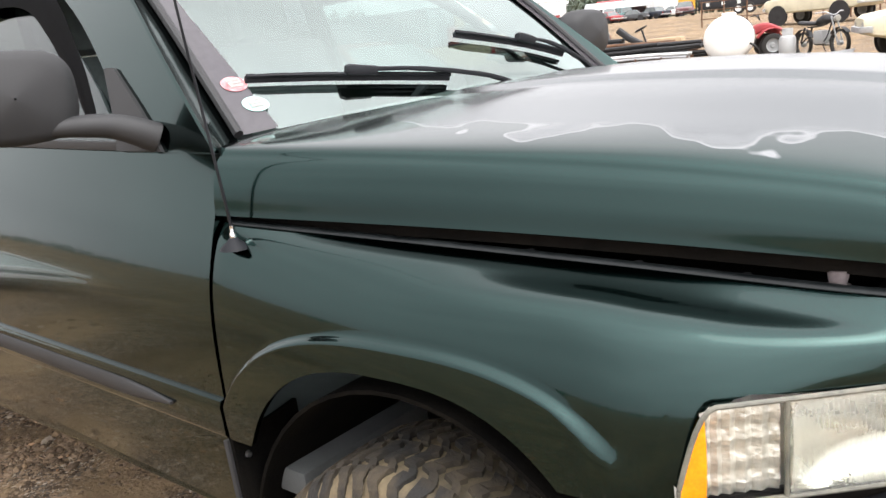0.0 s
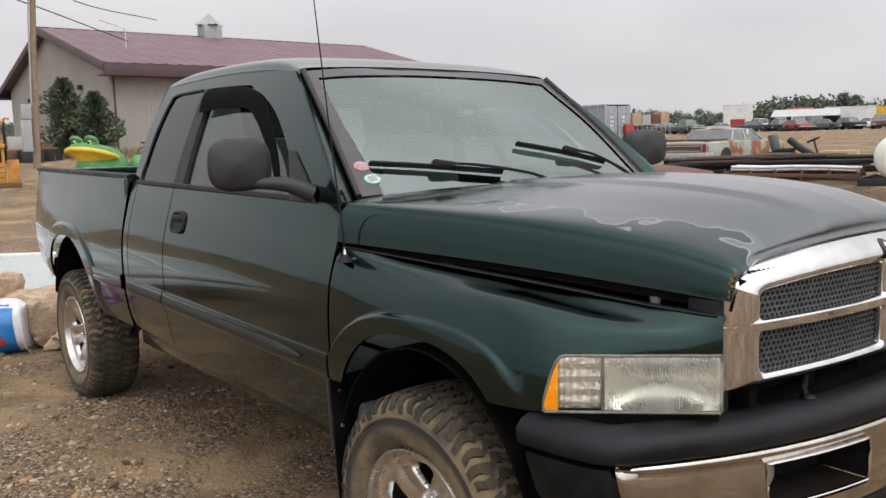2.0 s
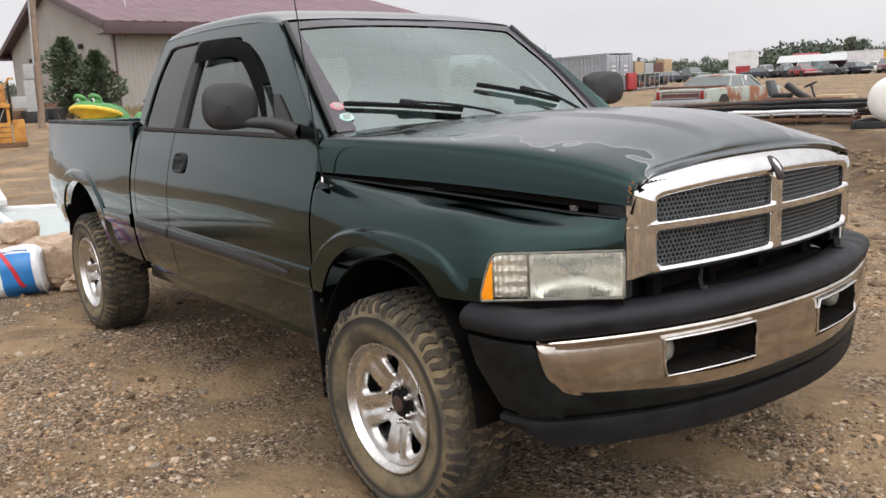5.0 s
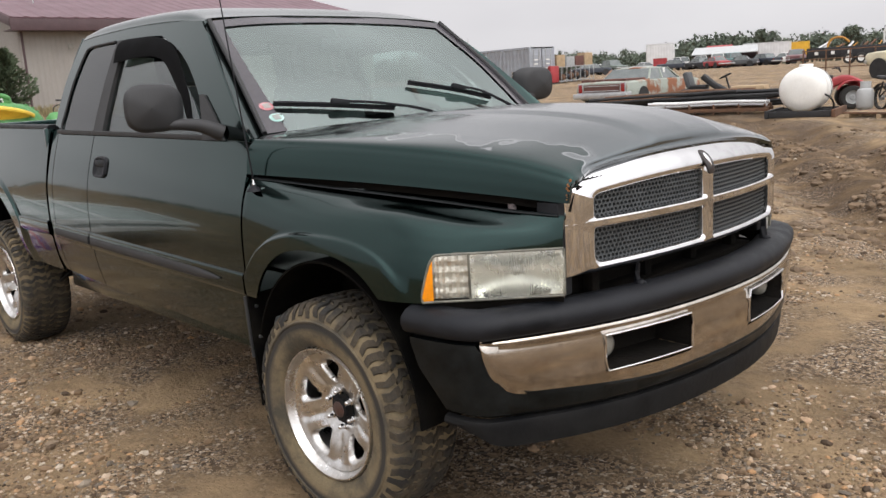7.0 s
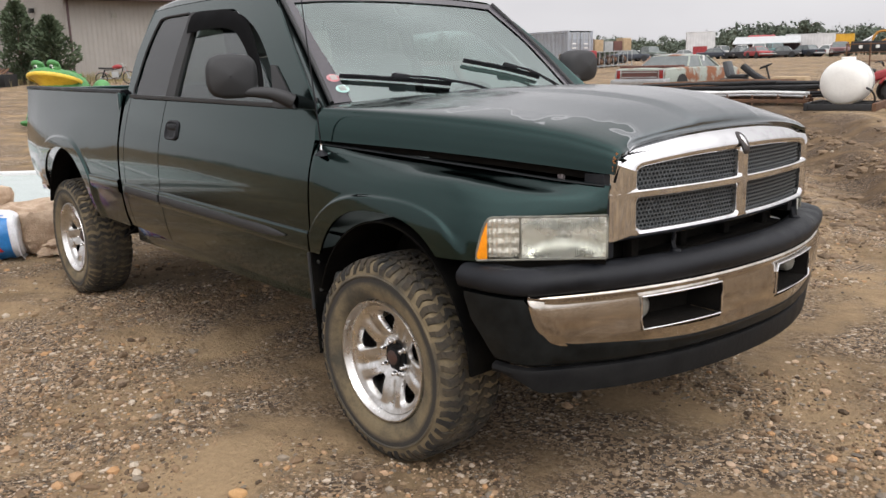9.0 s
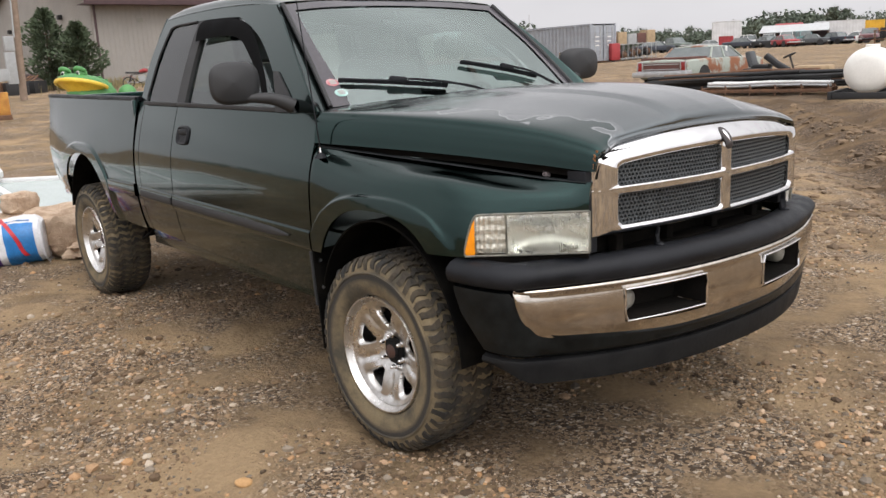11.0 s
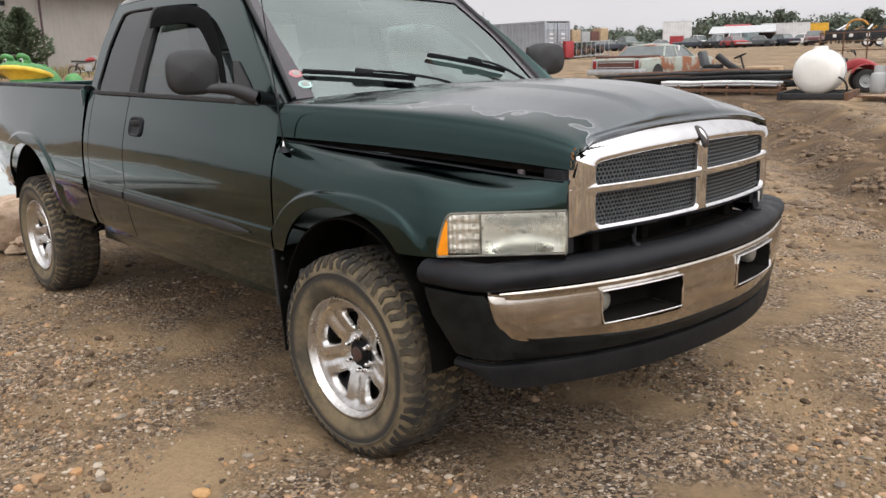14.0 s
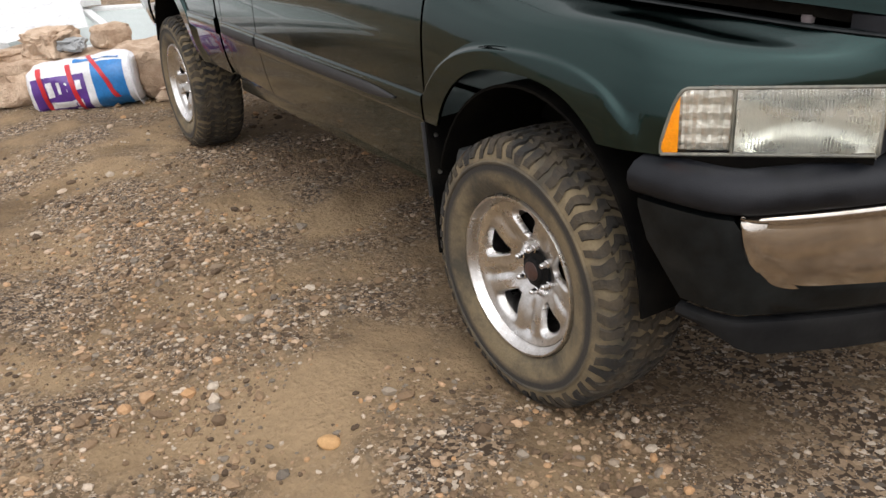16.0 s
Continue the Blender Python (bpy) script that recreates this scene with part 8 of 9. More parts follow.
# pine shrubs in front of the gable
def shrub(label, x, y, h, w, seed):
    rg = random.Random(seed)
    t = thing("pine_tree", label, "pine tree", x, y, 0, "pines by the gable")
    bm = bmnew()
    tube(bm, cr([(0, 0, -0.05), (0.05, 0, h * 0.5), (0, 0.05, h * 0.93)], 8), np.linspace(0.10, 0.02, 8), n=8)
    for k in range(16):
        z = h * (0.12 + 0.05 * k)
        a = k * 2.4
        r = w * 0.75 * (1 - z / h) + 0.15
        tube(bm, [(0, 0, z), (r * math.cos(a), r * math.sin(a), z + 0.25)], [0.025, 0.008], n=5)
    part("trunk", bm, BARK, t)
    vs, fs = [], []
    for k in range(3400):
        z = h * rg.random() ** 0.85
        a = rg.uniform(0, 6.283)
        r = w * (1 - (z / h) ** 4.0) * (0.66 + 1.35 * noise.noise((z * 1.3 + seed, 1.5 * math.cos(a), 1.5 * math.sin(a)))) * rg.random() ** 0.45 + 0.05
        c = Vector((r * math.cos(a), r * math.sin(a), z + 0.15))
        d = Vector((math.cos(a) + rg.uniform(-0.5, 0.5), math.sin(a) + rg.uniform(-0.5, 0.5), rg.uniform(0.1, 0.9))).normalized()
        sd = d.cross(Vector((rg.uniform(-1, 1), rg.uniform(-1, 1), rg.uniform(-1, 1)))).normalized()
        ln, wd = rg.uniform(0.16, 0.32), rg.uniform(0.03, 0.06)
        i = len(vs)
        vs += [tuple(c - sd * wd), tuple(c + d * ln * 0.5 - sd * wd * 1.3), tuple(c + d * ln), tuple(c + d * ln * 0.5 + sd * wd * 1.3)]
        fs.append((i, i + 1, i + 2, i + 3))
    stuff_mesh("crown", vs, fs, NEEDLES, t)
    return t


shrub("shaggy green pine in front of the metal gable", -44.5, 10.0, 3.9, 1.15, 1)
shrub("smaller dark green pine beside the first", -43.4, 11.2, 3.2, 1.0, 2)

# dry weeds by the wall
vs, fs = [], []
rg = random.Random(9)
for k in range(3500):
    x, y = -46.5 + rg.gauss(0, 1.8), rg.uniform(8, 24)
    h = rg.uniform(0.15, 0.55)
    g = gz_at(x, y)
    a = rg.uniform(0, 3.14)
    i = len(vs)
    vs += [(x - 0.03 * math.cos(a), y - 0.03 * math.sin(a), g), (x + 0.03 * math.cos(a), y + 0.03 * math.sin(a), g), (x + rg.uniform(-0.15, 0.15), y + rg.uniform(-0.15, 0.15), g + h)]
    fs.append((i, i + 1, i + 2))
weeds = stuff_mesh("dry_weeds", vs, fs, DRY_GRASS)
tagged(weeds, "dry yellow weeds along the building's wall", "weeds", kind="stuff")
for k, (x, y, m_) in enumerate(((-42.0, 7.6, BLACK), (-42.6, 6.6, RUSTY), (-43.0, 8.6, BLACK), (-41.6, 5.2, GREY_BOX))):
    b = thing("scrap_crate", "dark crate of scrap parts near the building", "scrap crate", x, y, 20 * k, "scrap near the building")
    add_box("crate", b, m_, (-0.5, 0.5, -0.5, 0.5, -0.02, 0.6), bevel=0.03)
    for q in range(3):
        add_tube("scrap", b, RUSTY, [(-0.4 + 0.3 * q, -0.3, 0.55), (-0.2 + 0.2 * q, 0.3, 0.85)], 0.05)

# ================= the metal building =================
bld = base("metal_building", "tan metal building with plum roof, cupola and deep eaves", "building", (0, 0, 0))
X0, X1, Y0, Y1, ZB, ZE, ZR = -78.0, -51.6, 14.7, 41.5, 0.8, 6.75, 10.15
XR = (X0 + X1) / 2


def wall(name, p, q, gable=False):
    """A ribbed metal wall between two plan points, with its thickness."""
    bm = bmnew()
    p, q = Vector(p), Vector(q)
    d = (q - p)
    n = int(d.length / 0.30)
    o = Vector((d.y, -d.x)).normalized()
    lo, hi = [], []
    for i in range(n * 2 + 1):
        f = i / (n * 2)
        c = p + d * f + o * (0.035 if i % 2 else 0.0)
        zt = ZE if not gable else ZE + (ZR - ZE) * (1 - abs(2 * f - 1))
        lo.append((c.x, c.y, ZB))
        hi.append((c.x, c.y, zt))
    grid(bm, [lo, hi])
    return part(name, thick(bm, 0.15), SIDING, bld, smooth=False)


wall("gable_wall", (X0, Y0), (X1, Y0), True)
wall("side_wall", (X1, Y0 + 0.02), (X1, Y1))
wall("far_gable_wall", (X1, Y1), (X0, Y1), True)
wall("back_wall", (X0, Y1), (X0, Y0))
add_box("wainscot", bld, FASCIA, (X1 - 0.02, X1 + 0.12, Y0 - 0.05, Y1, ZB, ZB + 1.35), bevel=0.0)
add_box("gable_wainscot", bld, FASCIA, (X0, X1, Y0 - 0.12, Y0 - 0.04, ZB, ZB + 1.30), bevel=0.0)
OV, OVG = 1.3, 0.75
slope = (ZR - ZE) / (XR - X0)
for s in (1, -1):
    bm = bmnew()
    rows = []
    n = 120
    for i in range(n + 1):
        y = Y0 - OVG + (Y1 - Y0 + OVG + 1.0) * i / n
        rib = 0.05 if i % 4 == 0 else 0.0
        xe = XR + s * (XR - X0 + OV)
        rows.append([(XR, y, ZR + 0.12 + rib), (xe, y, ZE + 0.12 + rib - slope * OV)])
    grid(bm, rows)
    part("roof_slope", thick(bm, 0.10), ROOF_RED, bld, smooth=False)
    xe = XR + s * (XR - X0 + OV)
    add_box("eave_fascia", bld, FASCIA, (xe - 0.06, xe + 0.06, Y0 - OVG, Y1 + 1, ZE - slope * OV - 0.55, ZE - slope * OV + 0.12), bevel=0.01)
    add_box("soffit", bld, FASCIA, (min(X1 if s > 0 else xe, xe if s > 0 else X0), max(X1 if s > 0 else xe, xe if s > 0 else X0), Y0 - OVG, Y1 + 1, ZE - slope * OV - 0.52, ZE - slope * OV - 0.46), bevel=0.0)
    for yy in (Y0 - OVG, Y1 + 1.0):
        bm = bmnew()
        tube(bm, [(XR, yy, ZR - 0.08), (xe, yy, ZE - slope * OV - 0.08)], 0.06, 0.24, n=4, e=6, up=(0, 0, 1))
        part("barge_board", bm, FASCIA, bld)
    bm = bmnew()
    grid(bm, [[(XR, y, ZR - 0.20), (XR + s * (XR - X0 + OV), y, ZE - slope * OV - 0.22)] for y in (Y0 - OVG + 0.05, Y0 - 0.05)])
    part("gable_soffit", thick(bm, 0.04), FASCIA, bld, smooth=False)
add_tube("ridge_cap", bld, ROOF_RED, [(XR, Y0 - OVG, ZR + 0.2), (XR, Y1 + 1, ZR + 0.2)], 0.25, 0.06, n=6)
for x, y in ((X1 + 0.15, Y0 + 0.15),):
    add_tube("downpipe", bld, FASCIA, [(x, y, ZE - 0.6), (x, y, ZB)], 0.10, 0.08, n=4)
cup = part("cupola", box(bmnew(), XR - 0.75, XR + 0.75, 26.5, 28.0, ZR - 0.1, ZR + 1.15, 0.03), GREY_BOX, bld)
bm = bmnew()
lathe(bm, [(1.25, 0), (1.15, 0.10), (0.5, 0.55), (0, 1.0)], 4, "z", (XR, 27.25, ZR + 1.15))
part("cupola_roof", bm, GREY_BOX, cup, smooth=False)
for x, y, z, d in ((X1 + 0.05, 17.6, 5.0, 1), (X1 + 0.05, 28.0, 5.0, 1)):
    add_box("wall_lamp", bld, FOG, (x, x + 0.22, y - 0.16, y + 0.16, z - 0.15, z + 0.15), bevel=0.02)
for x, z in ((-57.5, 5.6), (-71.0, 5.4)):
    add_box("gable_lamp", bld, BLACK, (x - 0.2, x + 0.2, Y0 - 0.30, Y0 - 0.04, z - 0.15, z + 0.15), bevel=0.02)
add_tube("roof_mast", bld, GALV, [(-55.6, Y0 + 2.5, 7.2), (-55.6, Y0 + 2.5, 9.4), (-55.9, Y0 + 1.0, 9.9)], 0.05, n=6)

# ================= container and parts racks =================
cont = thing("shipping_container", "long grey corrugated shipping container with doors ajar", "shipping container", -37.3, 44.3, 176)
CL, CW, CH = 12.2, 2.44, 2.75
for y, s in ((0.0, 1), (-CW, -1)):
    bm = bmnew()
    lo, hi = [], []
    for i in range(131):
        xx = CL * i / 130
        ph = i % 4
        o = 0.03 * s if ph in (0, 1) else -0.01 * s
        lo.append((xx, y + o, 0.14))
        hi.append((xx, y + o, CH - 0.12))
    grid(bm, [lo, hi])
    part("side_panel", thick(bm, 0.02), CONTAINER, cont, smooth=False)
    for z in (0.09, CH - 0.07):
        add_box("rail", cont, CONTAINER, (0, CL, y - 0.05, y + 0.05, z - 0.08, z + 0.08))
for xx in (0.0, CL):
    for y in (0.0, -CW):
        add_box("corner_post", cont, CONTAINER, (xx - 0.08, xx + 0.08, y - 0.08, y + 0.08, 0, CH))
add_box("roof_panel", cont, CONTAINER, (0, CL, -CW, 0, CH - 0.04, CH))
add_box("floor_panel", cont, RUSTY, (0, CL, -CW, 0, 0.08, 0.16))
add_box("end_wall", cont, CONTAINER, (CL - 0.04, CL, -CW, 0, 0.1, CH - 0.05))
for y0, y1, a in ((-CW, -CW / 2, 0), (-CW / 2, 0, 12)):
    d = add_box("door", cont, CONTAINER, (-0.05, 0.01, y0 + 0.05, y1 - 0.03, 0.15, CH - 0.12))
    for yy in (y0 + 0.35, y1 - 0.35):
        add_tube("lock_bar", d, GALV, [(-0.08, yy, 0.2), (-0.08, yy, CH - 0.2)], 0.025, n=6)
    for k in range(5):
        add_box("rib", d, CONTAINER, (-0.075, -0.045, y0 + 0.12, y1 - 0.10, 0.4 + 0.42 * k, 0.55 + 0.42 * k))
    for k in range(3):
        add_box("label_bar", d, WHITE, (-0.082, -0.078, y1 - 0.75, y1 - 0.35, 1.2 + 0.3 * k, 1.28 + 0.3 * k), bevel=0.0)
add_box("container_behind", thing("tan_container", "brown container end behind the grey one", "shipping container", -49.0, 50.5, 176), RUSTY, (-0.2, 5.5, -2.4, 0, 0, 2.6), bevel=0.03)

rr = random.Random(12)
for k in range(9):
    f = k / 8
    x, y = -37.6 - 1.4 * f, 46.6 + 6.5 * f
    rk = thing("parts_rack", "steel rack crowded with dark salvaged engine parts", "parts rack", x, y, 78, "salvage racks")
    for a, b in ((-0.45, -0.5), (0.45, -0.5), (-0.45, 0.5), (0.45, 0.5)):
        add_tube("upright", rk, GREY_BOX, [(a, b, -0.05), (a, b, 1.25)], 0.03, n=4)
    for z in (0.1, 1.15):
        add_box("shelf", rk, GREY_BOX, (-0.5, 0.5, -0.55, 0.55, z, z + 0.05))
    for q in range(3):
        c = (rr.uniform(-0.2, 0.2), rr.uniform(-0.3, 0.3), 0.42 + rr.uniform(0, 0.15))
        bm = bmnew()
        blob(bm, c, 0.3, (1, rr.uniform(0.8, 1.3), rr.uniform(0.7, 1.1)), 2)
        part("engine_part", bm, (BLACK, RUSTY, NAVY)[q], rk)
    if k % 2 == 0:
        add_box("crate", rk, (RUST_RED, GREY_BOX, LUMBER)[k % 3], (-0.4, 0.4, -0.45, 0.45, 1.2, 1.2 + rr.uniform(0.5, 1.0)))
    if k == 0:
        add_box("red_drum", rk, RED, (-0.45, 0.35, -0.95, -0.58, 0.1, 1.3), bevel=0.1)

# ================= the far lot =================
FAR = "vehicles across the lot"
vehicle("old faded green pickup far across the lot", "pickup truck", -61.3, 88.6, -20, OLIVE, 5.2, 1.9, 1.1, 1.78, 1.5, 1.2, 0.4, 0.36, "pickup", clear=0.5, group=FAR, name="far_pickup")
vehicle("white pickup parked in the far row", "pickup truck", -63.1, 108.7, 160, WHITE, 5.3, 1.95, 1.15, 1.85, 1.5, 1.2, 0.4, 0.38, "pickup", clear=0.5, group=FAR, name="far_pickup")
vehicle("dark saloon car in the far row", "car", -57.8, 98.3, 25, NAVY, 4.8, 1.85, 0.9, 1.4, group=FAR, name="far_car")
vehicle("black saloon car in the far row", "car", -53.5, 96.8, 150, BLACK_PAINT, 4.8, 1.85, 0.9, 1.4, group=FAR, name="far_car")
vehicle("black low coupe in the far row", "car", -49.2, 92.5, 20, BLACK_PAINT, 4.6, 1.85, 0.85, 1.28, group=FAR, name="far_car")
vehicle("white pickup cab behind the dark cars", "pickup truck", -60.5, 110.0, 200, WHITE, 5.3, 1.95, 1.15, 1.85, 1.5, 1.2, 0.4, 0.38, "pickup", clear=0.5, group=FAR, name="far_pickup")
vehicle("white van among the far cars", "van", -55.3, 104.8, -60, WHITE, 4.9, 1.9, 1.1, 1.95, 0.9, 0.3, 0.5, 0.35, "van", group=FAR, name="far_van")
vehicle("turquoise old pickup in the far row", "pickup truck", -53.0, 104.5, 150, TURQ, 5.2, 1.95, 1.2, 1.9, 1.5, 1.2, 0.4, 0.4, "pickup", clear=0.5, group=FAR, name="far_pickup")
vehicle("small red car in the far row", "car", -47.4, 90.0, -30, RED, 3.6, 1.7, 0.85, 1.35, 0.9, 0.8, group=FAR, name="far_car")
vehicle("dark grey car beside the white trailer", "car", -50.0, 100.9, 200, GREY_DARK, 4.4, 1.8, 0.9, 1.4, group=FAR, name="far_car")
vehicle("dark estate car below the white trailer", "car", -47.9, 102.9, 160, NAVY, 4.7, 1.85, 0.95, 1.5, group=FAR, name="far_car")
vehicle("white hatchback in the far row", "car", -45.8, 104.2, 200, WHITE, 4.2, 1.75, 0.95, 1.45, 1.0, 0.7, group=FAR, name="far_car")
vehicle("maroon estate car facing the lot", "car", -40.0, 94.4, -70, MAROON, 4.9, 1.95, 1.0, 1.65, 1.3, 0.4, 0.5, 0.36, "van", group=FAR, name="far_car")
vehicle("silver saloon car at the row's end", "car", -67.0, 105.5, 30, SILVER, 4.8, 1.85, 0.9, 1.4, group=FAR, name="far_car")
vehicle("dark blue car behind the parts racks", "car", -59.2, 81.4, 60, NAVY, 4.8, 1.85, 0.9, 1.4, group=FAR, name="far_car")
vehicle("white car behind the parts racks", "car", -66.4, 94.4, 10, WHITE, 4.8, 1.85, 0.9, 1.4, group=FAR, name="far_car")


def box_trailer(label, x, y, turn, m, length, height, width=2.4, wheels=True, floor=0.9, name="box_trailer"):
    t = thing(name, label, "trailer", x, y, turn, "trailers across the lot")
    bm = bmnew()
    for s in (-1, 1):
        lo, hi = [], []
        n = int(length / 0.4)
        for i in range(2 * n + 1):
            xx = -length / 2 + length * i / (2 * n)
            o = 0.02 if i % 2 else 0.0
            lo.append((xx, s * (width / 2 + o), floor))
            hi.append((xx, s * (width / 2 + o), floor + height))
        grid(bm, [lo, hi])
    part("side_panel", thick(bm, 0.03), m, t, smooth=False)
    for xx in (-length / 2, length / 2):
        add_box("end_panel", t, m, (xx - 0.04, xx + 0.04, -width / 2, width / 2, floor, floor + height))
    add_box("roof", t, m, (-length / 2 - 0.05, length / 2 + 0.05, -width / 2 - 0.05, width / 2 + 0.05, floor + height, floor + height + 0.08))
    add_box("floor_frame", t, RUSTY, (-length / 2, length / 2, -width / 2 + 0.1, width / 2 - 0.1, floor - 0.2, floor))
    if wheels:
        for wx in (-length * 0.38, -length * 0.22):
            for s in (-1, 1):
                add_wheel(t, wx, s * (width / 2 - 0.25), 0.48, 0.3, GREY_BOX)
    else:
        for wx in (-length * 0.4, length * 0.4):
            add_box("skid", t, RUSTY, (wx - 0.1, wx + 0.1, -width / 2, width / 2, -0.05, floor - 0.15))
    return t


box_trailer("white panelled box trailer across the lot", -71.5, 116.7, 35, BOX_WHITE, 4.20, 3.22, 2.4)
box_trailer("bright red steel box in front of the trailer", -62.8, 102.6, 32, RED, 1.82, 1.54, 1.3, False, 0.15, name="red_box")
box_trailer("long white semi trailer across the lot", -55.0, 118.7, 28, BOX_WHITE, 6.44, 2.24, 2.4)
box_trailer("yellow box body standing across the lot", -53.4, 121.9, 22, BOX_YELLOW, 6.00, 2.1, 2.4)
redtank = thing("tank_truck", "red cylindrical tank body on a truck frame", "tank truck", -65.4, 124.3, 28, "trailers across the lot")
bm = bmnew()
lathe(bm, [(0, -1.5), (0.6, -1.48), (0.75, -1.35), (0.75, 1.35), (0.6, 1.48), (0, 1.5)], 20, "x", (0, 0, 1.75))
part("tank", bm, RED, redtank)
add_box("chassis", redtank, RUSTY, (-1.8, 2.6, -0.5, 0.5, 0.7, 1.0))
add_box("cab", redtank, WHITE, (1.7, 2.9, -0.9, 0.9, 0.9, 2.0), bevel=0.12)
for wx in (-1.1, 2.2):
    for s in (-1, 1):
        add_wheel(redtank, wx, s * 0.85, 0.42, 0.25, GREY_BOX)

redtank.matrix_world = redtank.matrix_world @ Matrix.Diagonal((1.4, 1.4, 1.4, 1))
dump = thing("dump_trailer", "long black tandem-axle trailer heaped with scrap", "trailer", -24.6, 68.6, 17)
add_box("floor", dump, BLACK_PAINT, (-2.9, 2.9, -1.0, 1.0, 0.55, 0.72))
for s in (-1, 1):
    add_box("side_board", dump, BLACK_PAINT, (-2.9, 2.9, s * 1.0 - 0.04, s * 1.0 + 0.04, 0.6, 1.35), bevel=0.01)
    for k in range(8):
        xx = -2.8 + 0.8 * k
        add_box("stake", dump, BLACK_PAINT, (xx - 0.04, xx + 0.04, s * 1.06 - 0.03, s * 1.06 + 0.03, 0.55, 1.38))
    for wx in (0.15, 1.05):
        add_wheel(dump, wx, s * 1.0, 0.40, 0.24, WHITE)
for xx in (-2.9, 2.9):
    add_box("end_board", dump, BLACK_PAINT, (xx - 0.04, xx + 0.04, -1.0, 1.0, 0.6, 1.35))
add_tube("drawbar", dump, BLACK_PAINT, [(-2.9, 0, 0.6), (-4.3, 0, 0.55)], 0.08, n=6)
for xx in (-2.2, -1.0, 0.2):
    add_box("label_bar", dump, WHITE, (xx - 0.13, xx + 0.13, -1.095, -1.085, 0.80, 1.05), bevel=0.0)
for k in range(12):
    a = rr.uniform(-2.6, 2.4)
    add_tube("scrap_bar", dump, (RUSTY, GALV, YELLOW, BLACK)[k % 4], [(a, rr.uniform(-0.8, 0), 1.1), (a + rr.uniform(0.3, 1.2), rr.uniform(0, 0.8), rr.uniform(1.5, 1.85))], rr.uniform(0.04, 0.10), n=6)
add_tube("yellow_boom", dump, YELLOW, cr([(-1.6, 0, 1.2), (-1.2, 0, 2.0), (-0.4, 0, 2.1), (0.1, 0, 1.7)], 10), 0.10, n=6)


def lorry(label, x, y, turn, m):
    t = thing("lorry", label, "lorry", x, y, turn, "lorries across the lot")
    add_box("chassis", t, RUSTY, (-3.5, 1.8, -0.5, 0.5, 0.7, 1.0))
    add_box("bonnet", t, m, (1.2, 2.9, -0.75, 0.75, 0.8, 1.75), bevel=0.15)
    add_box("cab", t, m, (-0.5, 1.3, -1.05, 1.05, 0.8, 2.75), bevel=0.12)
    add_box("visor", t, m, (1.25, 1.45, -1.0, 1.0, 2.55, 2.72))
    pane_quad("windscreen", t, [(1.32, -0.9, 1.8), (1.32, 0.9, 1.8), (1.30, 0.88, 2.5), (1.30, -0.88, 2.5)], CAR_GLASS)
    for s in (-1, 1):
        pane_quad("side_window", t, [(-0.1, s * 1.06, 1.85), (1.0, s * 1.06, 1.85), (0.95, s * 1.06, 2.45), (-0.1, s * 1.06, 2.45)], CAR_GLASS)
        for wx in (2.1, -1.8, -2.8):
            add_wheel(t, wx, s * 0.95, 0.5, 0.3, GREY_BOX)
    add_box("grille", t, GALV, (2.89, 2.95, -0.5, 0.5, 0.9, 1.6))
    add_tube("bumper", t, GALV, [(3.0, -1.1, 0.75), (3.0, 1.1, 0.75)], 0.08, 0.15, n=6, e=4)
    add_tube("stack", t, GALV, [(-0.6, -0.9, 1.0), (-0.6, -0.9, 3.2)], 0.08)
    return t


lorry("white conventional lorry cab across the lot", -25.6, 82.5, -70, WHITE)
lorry("pale lorry cab beside the other", -22.6, 84.0, -65, CREAM)
lorry("white lorry cab behind the pipe corral", -15.5, 72.0, -80, WHITE)
vehicle("old tan pickup on high wheels", "pickup truck", -10.3, 39.8, 160, CREAM, 5.0, 1.9, 1.25, 1.95, 1.4, 1.2, 0.4, 0.42, "pickup", clear=0.55, name="tan_pickup")
box_trailer("dark flat box behind the corral", -20.0, 78.0, 20, NAVY, 4.5, 1.2, 2.3)
corral = thing("pipe_corral", "rusty pipe fence panels standing on the lot", "fence", -12.4, 43.5, -10)
for k in range(9):
    xx = -5.5 + 1.35 * k
    add_tube("post", corral, RUSTY, [(xx, 0, -0.1), (xx, 0, 1.45)], 0.04, n=6)
for z in (0.5, 0.95, 1.4):
    add_tube("rail", corral, RUSTY, [(-5.6, 0, z), (5.4, 0, z)], 0.03, n=6)

shed = thing("open_shed", "long open shed with a white metal roof", "shed", -58.5, 113.0, 24)
bm = bmnew()
grid(bm, [[(-5.0, -2.6, 2.5), (5.0, -2.6, 2.5)], [(-4.8, 1.0, 3.75), (4.8, 1.0, 3.75)], [(-4.8, 2.6, 2.9), (4.8, 2.6, 2.9)]])
part("roof", thick(bm, 0.12), SILVER, shed, smooth=False)
add_box("back_wall", shed, FASCIA, (-4.8, 4.8, 2.1, 2.3, 0, 2.9))
for s in (-1, 1):
    add_box("end_wall", shed, FASCIA, (s * 4.8 - 0.1, s * 4.8 + 0.1, -2.1, 2.2, 0, 2.7))
for k in range(5):
    add_box("post", shed, BARK, (-4.8 + 2.4 * k - 0.1, -4.8 + 2.4 * k + 0.1, -2.3, -2.1, -0.1, 2.55))

shed.matrix_world = shed.matrix_world @ Matrix.Diagonal((0.9, 0.9, 0.8, 1))
